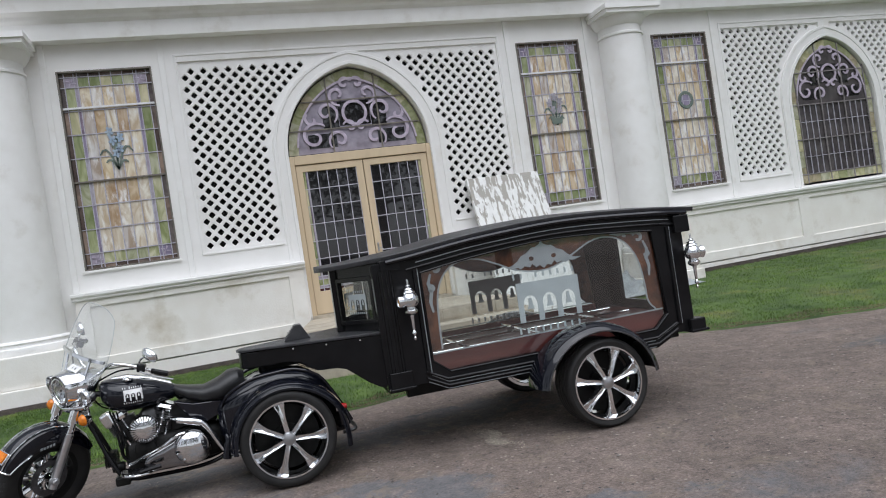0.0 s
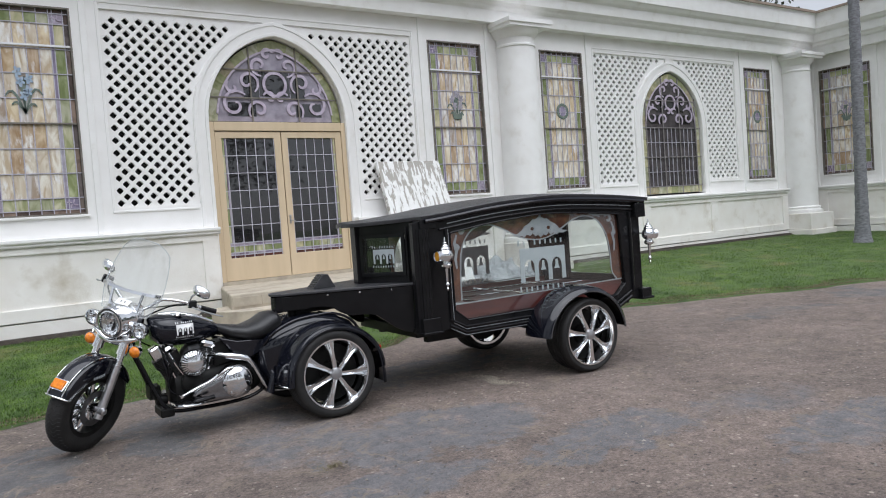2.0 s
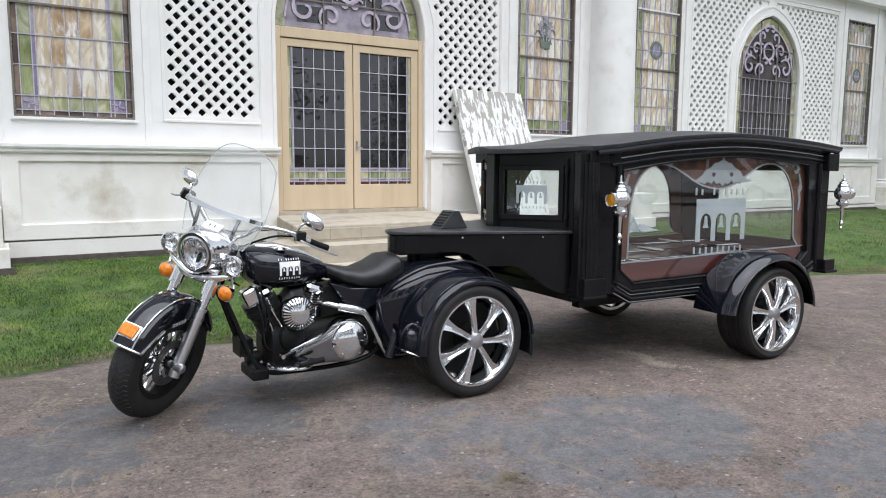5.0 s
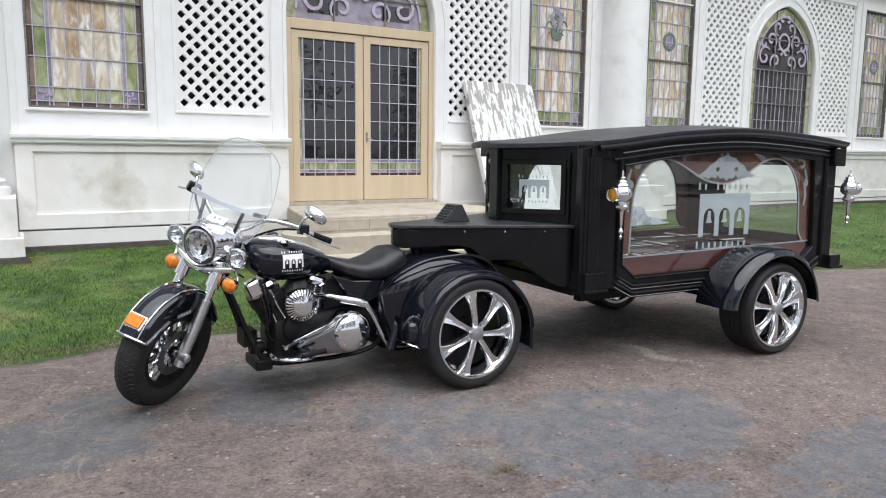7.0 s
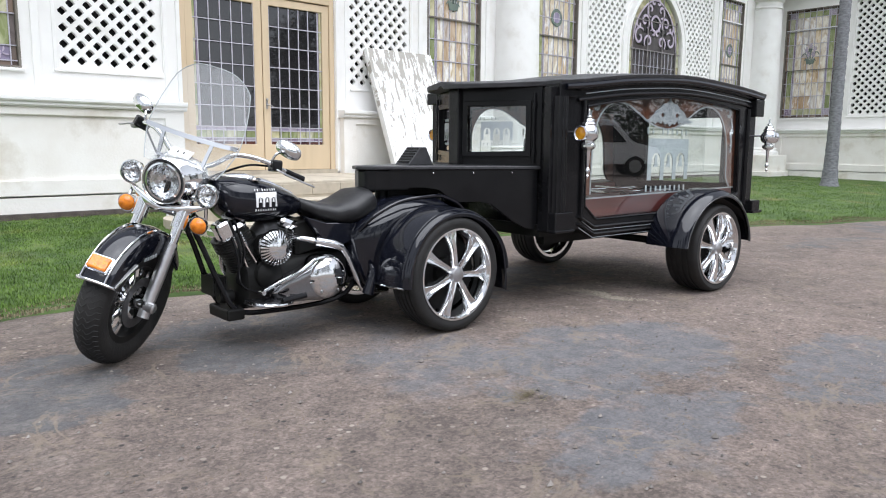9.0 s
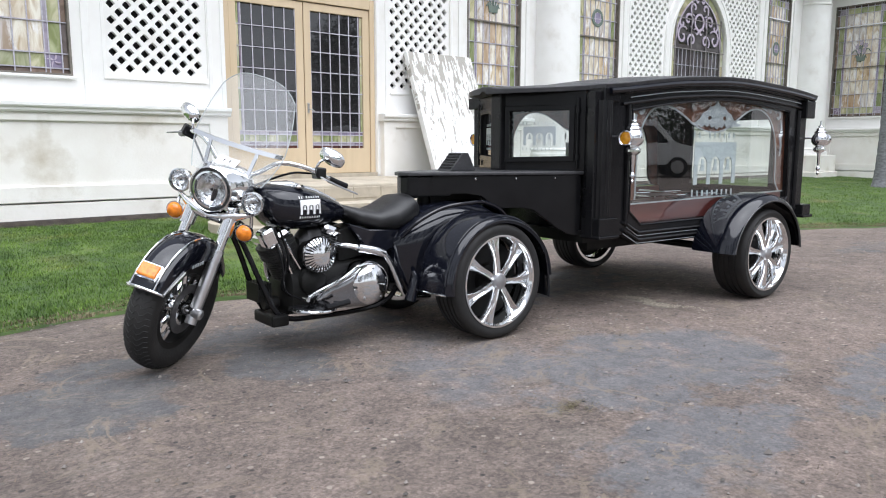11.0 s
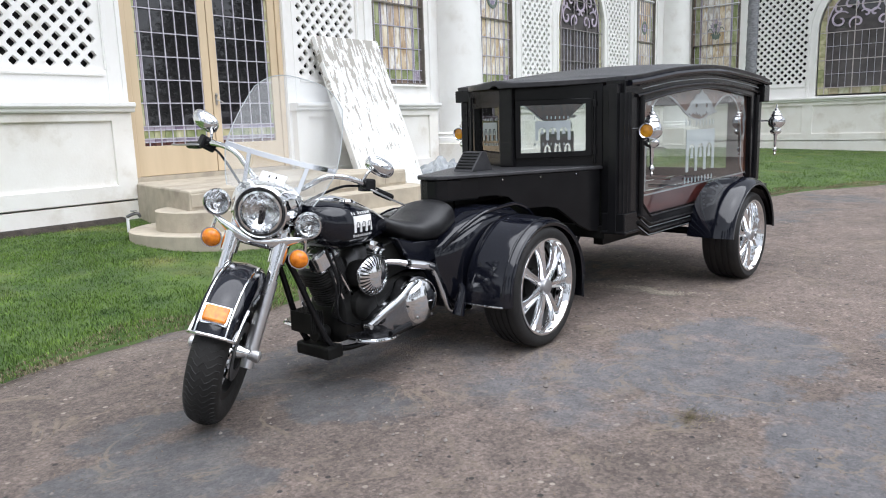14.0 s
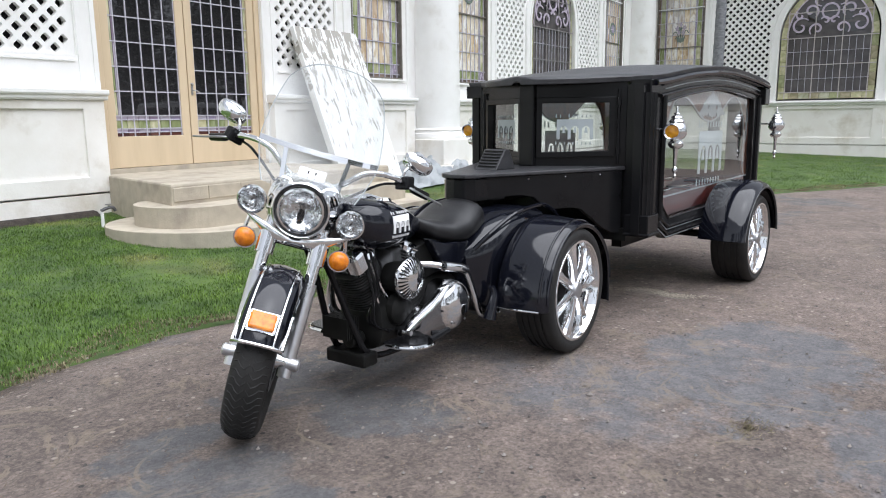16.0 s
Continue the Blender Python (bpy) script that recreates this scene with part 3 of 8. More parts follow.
def spiral(cx, cz, r0, r1, a0, a1, n=22):
    return [(cx + (r0 + (r1 - r0) * k / n) * math.cos(a0 + (a1 - a0) * k / n), cz + (r0 + (r1 - r0) * k / n) * math.sin(a0 + (a1 - a0) * k / n)) for k in range(n + 1)]


def lerp_rows(rows, x):
    xs, ys = zip(*rows)
    return float(np.interp(x, xs, ys))


# ---- ground ----
EDGE = [(-40, -6.5), (-12, -4.9), (-5.2, -4.12), (-4.3, -4.02), (-3.3, -3.97), (-1.5, -3.92), (-0.6, -3.55), (0.3, -3.05), (1.3, -2.95), (2.2, -3.2), (3.1, -3.75), (4.2, -4.28), (5.3, -4.7), (5.9, -4.98), (6.9, -5.3), (8.8, -6.45), (15, -11), (20, -15), (40, -33)]
RISE = [(-40, 0.20), (-5, 0.24), (-2, 0.25), (2, 0.29), (6, 0.35), (9, 0.37), (15, 0.33), (40, 0.33)]


def edge_y(x):
    return lerp_rows(EDGE, x) + 0.05 * math.sin(3.1 * x) + 0.035 * math.sin(7.7 * x + 1)


def ground_z(x, y):
    e = edge_y(x)
    if y <= e:
        return 0.0
    f = min((y - e) / max(0.3 - e, 0.5), 1.0)
    return 0.015 + (lerp_rows(RISE, x) - 0.015) * f


def build_ground():
    bm = bmesh.new()
    box(bm, -900, 900, -900, 900, -0.6, -0.10)
    tagged(part("ground", bm, ASPHALT_FAR), "flat green and brown land out to the horizon", "ground", kind="structure")
    xs = [-45 + 1.5 * k for k in range(20)] + [-15 + 0.25 * k for k in range(141)] + [20.5 + 1.5 * k for k in range(17)]
    for name, rows, mat in (("road", [-60, -40, -28, -20, -15, -12, -10, -8.5, -7.5, -6.5, -5.5], ASPHALT), ("lawn", None, LAWN)):
        bm = bmesh.new()
        grid = []
        for x in xs:
            e = edge_y(x)
            if rows:
                ys = [min(r, e - 0.6 + 0.001 * k) for k, r in enumerate(rows)] + [e - 0.3, e + 0.04]
                col = [bm.verts.new((x, y, 0.006 * noise.noise(Vector((x * 0.5, y * 0.5, 0))) - (0.05 if y > e else 0))) for y in ys]
            else:
                ys = [e + (3.0 - e) * (k / 24) for k in range(25)]
                col = [bm.verts.new((x, y, ground_z(x, y) + 0.012 * noise.noise(Vector((x * 1.3, y * 1.3, 3))) - (0.05 if k == 0 else 0))) for k, y in enumerate(ys)]
            grid.append(col)
        for a, b in zip(grid, grid[1:]):
            for k in range(len(a) - 1):
                bm.faces.new((a[k], b[k], b[k + 1], a[k + 1]))
        ob = part(name, bm, mat, smooth=True)
        tagged(ob, "worn brown and blue-grey patched asphalt drive" if rows else "green mown lawn sloping up to the building", name, kind="structure")


def grass_field(name, count, x0, x1, y_of, rng, tall, mat=None, label="short green mown grass with some dry straw"):
    """Short mown blades, each one a bent sliver."""
    verts, faces = [], []
    for _ in range(count):
        x = rng.uniform(x0, x1)
        lo, hi = y_of(x)
        y = rng.uniform(lo, hi)
        z = ground_z(x, y) - 0.006
        tuft = 1.0 + 0.55 * noise.noise(Vector((x * 4.2, y * 4.2, 7.0)))
        h, w, t = rng.uniform(0.5, 1.0) * tall * tuft, rng.uniform(0.0018, 0.0038), rng.uniform(0, math.tau)
        lean = rng.uniform(0.1, 0.8) * h
        c, s = math.cos(t), math.sin(t)
        k = len(verts)
        verts += [(x - s * w, y + c * w, z), (x + s * w, y - c * w, z), (x + c * lean * 0.4 + s * w * 0.7, y + s * lean * 0.4 - c * w * 0.7, z + h * 0.6),
                  (x + c * lean * 0.4 - s * w * 0.7, y + s * lean * 0.4 + c * w * 0.7, z + h * 0.6), (x + c * lean, y + s * lean, z + h * 0.95)]
        faces += [(k, k + 1, k + 2, k + 3), (k + 3, k + 2, k + 4)]
    me = bpy.data.meshes.new(name)
    me.from_pydata(verts, [], faces)
    me.materials.append(mat or GRASS)
    tagged(new(name, me), label, "grass", kind="stuff")


# ---- the chapel walls ----
SILL_Z, HEAD_Z, TOP_Z = 1.84, 4.65, 5.12


def arch_curve(cx, w, spring, apex, grow=0.0, n=14):
    """A pointed arch from the left spring over the apex to the right spring, widened by grow."""
    rise = apex - spring
    r = (rise * rise + w * w) / (2 * w)
    big = r + grow
    left = []
    end = math.acos((r - w) / big)
    for k in range(n + 1):
        a = end * k / n
        left.append((cx + (r - w) - big * math.cos(a), spring + big * math.sin(a)))
    return left + [(2 * cx - p, q) for p, q in reversed(left[:-1])]


def lattice_region(cx, w, spring, apex, x_out, side, bottom, top=4.69, ring=0.225):
    """The field between the outer margin and the arch ring."""
    c = arch_curve(cx, w, spring, apex, ring)
    half = c[: len(c) // 2 + 1]
    pts = [(x_out, bottom), (cx - w - ring, bottom)]
    for p, q in half:
        if p > cx - 0.13:
            pts.append((cx - 0.13, top))
            break
        if q < top:
            pts.append((p, q))
        else:
            a = pts[-1]
            f = (top - a[1]) / (q - a[1])
            pts.append((a[0] + (p - a[0]) * f, top))
            break
    else:
        pts.append((cx - 0.12, top))
    pts.append((x_out, top))
    return pts if side < 0 else [(2 * cx - p, q) for p, q in reversed(pts)]


def inside(p, q, poly):
    c = False
    for (a, b), (d, e) in zip(poly, poly[1:] + poly[:1]):
        if (b > q) != (e > q) and p < (d - a) * (q - b) / (e - b) + a:
            c = not c
    return c


def edge_gap(p, q, poly):
    best = 9.0
    for (a, b), (d, e) in zip(poly, poly[1:] + poly[:1]):
        dx, dy = d - a, e - b
        t = max(0, min(1, ((p - a) * dx + (q - b) * dy) / (dx * dx + dy * dy + 1e-9)))
        best = min(best, math.hypot(p - a - t * dx, q - b - t * dy))
    return best


def lattice_panel(poly, parent, m):
    """A plaster grille of diamond holes filling the polygon."""
    bm = bmesh.new()
    s, h, y0, y1 = 0.089, 0.051, 0.03, 0.085
    ring = ((1, 0.16), (0.58, 0.58), (0.16, 1), (-0.16, 1), (-0.58, 0.58), (-1, 0.16), (-1, -0.16), (-0.58, -0.58), (-0.16, -1), (0.16, -1), (0.58, -0.58), (1, -0.16))
    x0, x1 = min(p for p, _ in poly), max(p for p, _ in poly)
    z0, z1 = min(q for _, q in poly), max(q for _, q in poly)
    for i in range(-1, int((x1 - x0) / s) + 2):
        for k in range(-1, int((z1 - z0) / s) + 2):
            if (i + k) % 2:
                continue
            p, q = x0 + 0.075 + i * s, z0 + 0.065 + k * s
            gap = edge_gap(p, q, poly)
            within = inside(p, q, poly)
            if not within and gap > s * 1.05:
                continue
            o = [bm.verts.new((p + s * a, y0, q + s * b)) for a, b in ((1, 0), (0, 1), (-1, 0), (0, -1))]
            if within and gap > h + 0.012:
                f = [bm.verts.new((p + h * 0.94 * a, y0, q + h * 0.94 * b)) for a, b in ring]
                g = [bm.verts.new((p + h * 0.86 * a, y1, q + h * 0.86 * b)) for a, b in ring]
                for j in range(4):
                    t = (j + 1) % 4
                    bm.faces.new((o[j], o[t], f[3 * j + 2], f[3 * j + 1], f[3 * j]))
                    bm.faces.new((o[j], f[3 * j], f[3 * j - 1]))
                for j in range(12):
                    t = (j + 1) % 12
                    bm.faces.new((f[j], f[t], g[t], g[j]))
            else:
                bm.faces.new(o)
    bmesh.ops.remove_doubles(bm, verts=bm.verts, dist=0.0006)
    part("lattice_panel", bm, TRIM, parent, "white plaster grille of diamond holes", m)
    # Flat sheet whose near-black colour paints the shade seen through the holes.
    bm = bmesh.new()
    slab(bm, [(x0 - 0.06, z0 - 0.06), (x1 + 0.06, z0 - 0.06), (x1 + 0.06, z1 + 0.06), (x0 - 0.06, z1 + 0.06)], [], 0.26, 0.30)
    part("backing", bm, VOID_SHADE, parent, "dark sheet painted as the shade behind the grille", m)


PANE_MESH = {}


def pane_mesh(w, h, mat):
    """A flat glass quarry with slightly pillowed face."""
    key = (round(w, 3), round(h, 3), mat.name)
    if key not in PANE_MESH:
        bm = bmesh.new()
        a, b = w / 2 - 0.003, h / 2 - 0.003
        o = [bm.verts.new((x, 0.004, z)) for x, z in ((-a, -b), (a, -b), (a, b), (-a, b))]
        i = [bm.verts.new((x * 0.86, 0.0, z * 0.9)) for x, z in ((-a, -b), (a, -b), (a, b), (-a, b))]
        k = [bm.verts.new((x, 0.010, z)) for x, z in ((-a, -b), (a, -b), (a, b), (-a, b))]
        bm.faces.new(list(reversed(i)))
        bm.faces.new(k)
        for j in range(4):
            t = (j + 1) % 4
            bm.faces.new((i[j], i[t], o[t], o[j]))
            bm.faces.new((o[j], o[t], k[t], k[j]))
        bmesh.ops.recalc_face_normals(bm, faces=bm.faces)
        me = bpy.data.meshes.new("pane")
        bm.to_mesh(me)
        bm.free()
        me.materials.append(mat)
        PANE_MESH[key] = me
    return PANE_MESH[key]


def put_pane(parent, m, x0, x1, z0, z1, mat, y=0.125, tilt=0.0):
    piece("pane", pane_mesh(x1 - x0, z1 - z0, mat), parent, m @ pose((x0 + x1) / 2, y, (z0 + z1) / 2, random.uniform(-tilt, tilt), 0, random.uniform(-tilt, tilt)))


def stained_window(n, M, x0, x1, motif):
    """A tall leaded window: green and lilac borders round rows of opal quarries, a flower in the middle."""
    w = new(f"window_{n}")
    w.matrix_world = M @ Matrix.Translation((0, -0.072, 0))
    tagged(w, {"lily": "tall leaded stained glass window with blue lilies", "vase": "tall leaded stained glass window with a flower vase", "wreath": "tall leaded stained glass window with a dark wreath medallion"}[motif], "window", kind="structure")
    I = Matrix()
    z0, z1 = SILL_Z, HEAD_Z
    f = 0.022
    part("window_frame", boxes((x0, x0 + f, 0.06, 0.17, z0, z1), (x1 - f, x1, 0.06, 0.17, z0, z1), (x0 + f, x1 - f, 0.06, 0.17, z1 - f, z1), (x0 + f, x1 - f, 0.06, 0.17, z0, z0 + f)), DARK_FRAME, w)
    part("window_sill", boxes((x0 - 0.03, x1 + 0.03, 0.032, 0.058, z0 - 0.035, z0 - 0.003)), TRIM, w, bevel=0.006)
    a, b, lo, hi = x0 + f, x1 - f, z0 + f, z1 - f
    width = b - a
    brown, green, lilac = width * 0.052, width * 0.105, width * 0.036
    c0, c1 = a + brown, b - brown
    xs = [c0, c0 + green, c0 + green + lilac, c1 - green - lilac, c1 - green, c1]
    cols = 5
    step = (xs[3] - xs[2]) / cols
    zb = [lo, lo + 0.055, lo + 0.055 + 0.16]
    zt = [hi - 0.20, hi - 0.055, hi]
    rows = 7
    cell = (zt[0] - zb[2]) / rows
    lead = bmesh.new()
    for x in xs + [xs[2] + step * k for k in range(1, cols)]:
        box(lead, x - 0.006, x + 0.006, 0.112, 0.13, lo, hi)
    for z in [zb[1], zb[2], zt[0], zt[1]] + [zb[2] + cell * k for k in range(1, rows)]:
        box(lead, a, b, 0.111, 0.129, z - 0.006, z + 0.006)
    part("lead_cames", lead, LEAD, w, "grey lead strips")
    for k in range(rows):
        p, q = zb[2] + cell * k, zb[2] + cell * (k + 1)
        put_pane(w, I, xs[0], xs[1], p, q, GREEN_GLASS, tilt=0.5)
        put_pane(w, I, xs[4], xs[5], p, q, GREEN_GLASS, tilt=0.5)
        put_pane(w, I, xs[1], xs[2], p, q, PURPLE_GLASS)
        put_pane(w, I, xs[3], xs[4], p, q, PURPLE_GLASS)
        put_pane(w, I, a, c0, p, q, SMOKE_GLASS)
        put_pane(w, I, c1, b, p, q, SMOKE_GLASS)
        for c in range(cols):
            put_pane(w, I, xs[2] + c * step, xs[2] + (c + 1) * step, p, q, AMBER_GLASS, tilt=0.5)
    for p, q, mids in ((zb[0], zb[1], SMOKE_GLASS), (zb[1], zb[2], GREEN_GLASS), (zt[0], zt[1], GREEN_GLASS), (zt[1], zt[2], SMOKE_GLASS)):
        corner = SMOKE_GLASS if mids is SMOKE_GLASS else PURPLE_GLASS
        put_pane(w, I, xs[0], xs[2], p, q, corner)
        put_pane(w, I, xs[3], xs[5], p, q, corner)
        put_pane(w, I, a, c0, p, q, SMOKE_GLASS)
        put_pane(w, I, c1, b, p, q, SMOKE_GLASS)
        if corner is PURPLE_GLASS:
            for u, v in ((xs[0], xs[2]), (xs[3], xs[5])):
                ro = bmesh.new()
                for t in range(4):
                    g = t * math.tau / 4 + math.tau / 8
                    ribbon(ro, [((u + v) / 2 + math.cos(g + 0.5 * e) * (v - u) * 0.42 * e, (p + q) / 2 + math.sin(g + 0.5 * e) * (q - p) * 0.42 * e) for e in (0.15, 0.45, 0.75, 1.0)], 0.018, 0.112, 0.122)
                part("corner_rosette", ro, SCROLL, w, "lilac rosette in the corner square")
        for c in range(cols):
            put_pane(w, I, xs[2] + c * step, xs[2] + (c + 1) * step, p, q, mids)
    zbar, zmid = hi - 0.50, zb[2] + cell * 3.0
    part("saddle_bar", boxes((a, b, 0.085, 0.11, zbar - 0.013, zbar + 0.013)), WHITE_BAR, w, "white painted bar across the glass")
    part("saddle_bar", boxes((a, b, 0.09, 0.11, zmid - 0.011, zmid + 0.011)), DARK_FRAME, w, "dark iron bar across the glass")
    cx, cz = (a + b) / 2, zmid + cell * 1.05
    if motif == "wreath":
        bm = bmesh.new()
        lathe(bm, [(0.105, 0.112), (0.15, 0.108), (0.165, 0.116), (0.105, 0.12)], 24, "y", (cx, 0, cz), close=False)
        part("medallion", bm, LEAF_GLASS, w, "dark leaf wreath in glass")
        bm = bmesh.new()
        lathe(bm, [(0.0, 0.113), (0.10, 0.114), (0.10, 0.12)], 20, "y", (cx, 0, cz), close=False)
        part("medallion_glass", bm, PURPLE_GLASS, w)
        return
    leaves, petals = bmesh.new(), bmesh.new()
    for s, l, up in ((-1, 0.22, 0.05), (1, 0.22, 0.08), (-1, 0.15, -0.10), (1, 0.14, -0.12), (0.3, 0.10, 0.25), (-0.4, 0.12, 0.18)):
        ribbon(leaves, [(cx + s * l * t, cz - 0.22 + (0.25 + up) * math.sin(t * 2.3)) for t in (0, 0.2, 0.4, 0.6, 0.8, 1.0)], 0.03, 0.110, 0.118)
    tops = ((-0.03, 0.20), (0.05, 0.08), (-0.06, 0.33), (0.07, 0.24), (0.0, 0.02)) if motif == "lily" else ((-0.1, 0.16), (0.1, 0.18), (0.0, 0.26), (-0.05, 0.05), (0.07, 0.05))
    for px, pz in tops:
        for k in range(5):
            t = k * math.tau / 5 + px * 9
            ribbon(petals, [(cx + px + math.cos(t) * 0.055 * u, cz + pz + math.sin(t) * 0.075 * u) for u in (0.1, 0.4, 0.7, 1.0)], 0.04, 0.106, 0.116)
    if motif == "vase":
        slab(leaves, [(cx - 0.09, cz - 0.20), (cx + 0.09, cz - 0.20), (cx + 0.12, cz - 0.04), (cx + 0.05, cz - 0.10), (cx - 0.05, cz - 0.10), (cx - 0.12, cz - 0.04)], [], 0.105, 0.118)
    part("flower_stems", leaves, LEAF_GLASS, w, "dark green leaf shapes in glass")
    part("flower_petals", petals, BLUE_GLASS if motif == "lily" else PURPLE_GLASS, w, "pale blue petals in glass" if motif == "lily" else "mauve petals in glass")


def fanlight(w, cx, half, base, spring, apex, scroll_from, verticals, crossbars, iron=None, I=Matrix()):
    """Dark glazing under a pointed head with a green border and lilac scrollwork."""
    outer = [(cx - half, base)] + arch_curve(cx, half, spring, apex) + [(cx + half, base)]
    g = 0.15
    inner = [(cx - half + g, base + 0.02)] + arch_curve(cx, half, spring, apex, -g) + [(cx + half - g, base + 0.02)]
    bm = bmesh.new()
    slab(bm, inner, [], 0.15, 0.156)
    part("dark_glazing", bm, FAN_GLASS if base > 3 else ARCH_GLASS, w, "smoky reflective leaded glass")
    n = len(outer)
    for k in range(1, n - 2):
        if k % 2 == 0:
            continue
        bm = bmesh.new()
        pts = [outer[k], outer[k + 1], outer[min(k + 2, n - 2)], inner[min(k + 2, n - 2)], inner[k + 1], inner[k]]
        slab(bm, [(p + (cx - p) * 0.006, q) for p, q in pts], [], 0.138, 0.146)
        part("border_pane", bm, BORDER_GLASS, w)
    if spring - base > 0.3:
        count = int((spring - base) / 0.28)
        for s in (-1, 1):
            for k in range(count):
                a, b = base + (spring - base) * k / count, base + (spring - base) * (k + 1) / count
                x0, x1 = sorted((cx + s * half, cx + s * (half - g)))
                put_pane(w, I, x0, x1, a, b, BORDER_GLASS, 0.138)
    lead = bmesh.new()
    for off in verticals:
        x = cx + off * half
        top = max(q for p, q in outer) - 0.02
        lim = [q for p, q in arch_curve(cx, half, spring, apex, 0, 60) if abs(p - x) < half * 0.05]
        box(lead, x - 0.011, x + 0.011, 0.118, 0.136, base, (max(lim) if lim else top) - 0.01)
    for z in crossbars:
        if z < spring:
            e = half
        else:
            e = max([abs(p - cx) for p, q in arch_curve(cx, half, spring, apex, 0, 80) if q >= z] + [0.05])
        box(lead, cx - e, cx + e, 0.117, 0.137, z - 0.010, z + 0.010)
    part("glazing_bars", lead, iron or DARK_FRAME, w, "iron glazing bars")
    sc = bmesh.new()
    h = apex - scroll_from
    u = half
    curls = [(0.60, 0.19, 0.21, 0.03, 2.4, -4.6), (0.26, 0.13, 0.16, 0.03, -0.7, 5.6), (0.40, 0.47, 0.17, 0.03, 4.1, -2.6), (0.21, 0.68, 0.15, 0.02, -1.7, 4.4), (0.62, 0.40, 0.10, 0.02, 1.0, -4.0), (0.09, 0.28, 0.10, 0.02, 0.4, 5.4), (0.09, 0.82, 0.09, 0.02, 2.8, -3.0)]
    backs = bmesh.new()
    for a, b, c, d in ((-0.46, -0.235, 0.27, 0.56), (-0.225, 0.225, 0.30, 0.60), (0.235, 0.46, 0.27, 0.56), (-0.70, -0.30, 0.05, 0.22), (0.30, 0.70, 0.05, 0.22)):
        box(backs, cx + a * u, cx + b * u, 0.147, 0.1495, scroll_from + c * h, scroll_from + d * h)
    part("dark_panes", backs, DARK_GLASS, w, "near black panes behind the scrolls")
    for a, b, r0, r1, t0, t1 in curls:
        for s in (-1, 1):
            ribbon(sc, [(cx + s * (p - cx), q) for p, q in spiral(cx + a * u, scroll_from + b * h, r0 * u, r1 * u, t0, t1)], 0.047 * (0.6 + 0.4 * u), 0.124 + 0.0009 * random.random(), 0.142)
    ring = [(cx + 0.165 * u * math.cos(t), scroll_from + 0.45 * h + 0.165 * u * math.sin(t)) for t in [k * math.tau / 24 for k in range(25)]]
    ribbon(sc, ring, 0.045, 0.122, 0.141, taper=False)
    ribbon(sc, [(p, q) for p, q in inner[1:-1] if q > scroll_from], 0.03, 0.121, 0.14, taper=False)
    part("scrollwork", sc, SCROLL, w, "lilac scroll ornament in the glass")


def bay(M, cx, half, spring, apex, arch_base, win, n0, motifs, lat_out, door=False, lat_base=1.9):
    """Openings of one bay, for the wall slab; builds its windows and grilles."""
    I = Matrix()
    holes = []
    for k, (a, b) in enumerate(win):
        if b > a:
            holes.append([(a, SILL_Z - 0.001), (b, SILL_Z - 0.001), (b, HEAD_Z), (a, HEAD_Z)])
            stained_window(n0 + k, M, a, b, motifs[k])
    holes.append([(cx - half, arch_base)] + arch_curve(cx, half, spring, apex) + [(cx + half, arch_base)])
    regions = [lattice_region(cx, half, spring, apex, lat_out[0], -1, lat_base), lattice_region(cx, half, spring, apex, 2 * cx - lat_out[1], 1, lat_base)]
    holes += regions
    return holes, regions


def arch_trim(bm, cx, half, spring, apex, base, w0, w1, y0, y1):
    a = [(cx - half - w0, base)] + arch_curve(cx, half, spring, apex, w0) + [(cx + half + w0, base)]
    b = [(cx - half - w1, base)] + arch_curve(cx, half, spring, apex, w1) + [(cx + half + w1, base)]
    rings = []
    for p, q in zip(a, b):
        rings.append([(p[0], y1, p[1]), (p[0], y0, p[1]), (q[0], y0, q[1]), (q[0], y1, q[1])])
    loft(bm, rings)


def wall(name, M, x0, x1, holes, label):
    bm = bmesh.new()
    slab(bm, [(x0, -0.4), (x1, -0.4), (x1, TOP_Z + 0.6), (x0, TOP_Z + 0.6)], holes, 0.0, 0.25)
    ob = part(name, bm, STUCCO)
    ob.matrix_world = M
    return tagged(ob, label, "wall", kind="structure")


def pedestal_column(name, x, y, label):
    """A tapered round column on a stepped square base with a moulded capital."""
    c = thing(name, pose(x, y, 0), label, "column", "wall columns", "structure")
    r = 0.415
    bm = bmesh.new()
    prof = [(r * 1.02, 1.04)] + [(r * (1.0 - 0.10 * (k / 12) ** 1.6), 1.04 + (4.60 - 1.04) * k / 12) for k in range(13)]
    lathe(bm, prof, 48)
    part("shaft", bm, TRIM, c, smooth=True)
    bm = bmesh.new()
    lathe(bm, [(0.50, 0.86), (0.515, 0.90), (0.50, 0.95), (0.46, 0.965), (0.45, 1.0), (0.47, 1.015), (0.455, 1.035), (0.405, 1.05)], 48)
    part("torus", bm, TRIM, c, smooth=True)
    part("plinth", boxes((-0.55, 0.55, -0.55, 0.50, 0.44, 0.86), (-0.60, 0.60, -0.60, 0.50, -0.3, 0.44)), STUCCO_BASE, c, "stained white plaster plinth", bevel=0.015)
    bm = bmesh.new()
    lathe(bm, [(0.36, 4.55), (0.395, 4.57), (0.395, 4.60), (0.365, 4.62), (0.365, 4.73), (0.40, 4.75), (0.455, 4.83), (0.475, 4.89)], 48)
    box(bm, -0.50, 0.50, -0.50, 0.45, 4.885, 4.95)
    box(bm, -0.53, 0.53, -0.53, 0.45, 4.95, 5.03)
    part("capital", bm, TRIM, c, smooth=True)


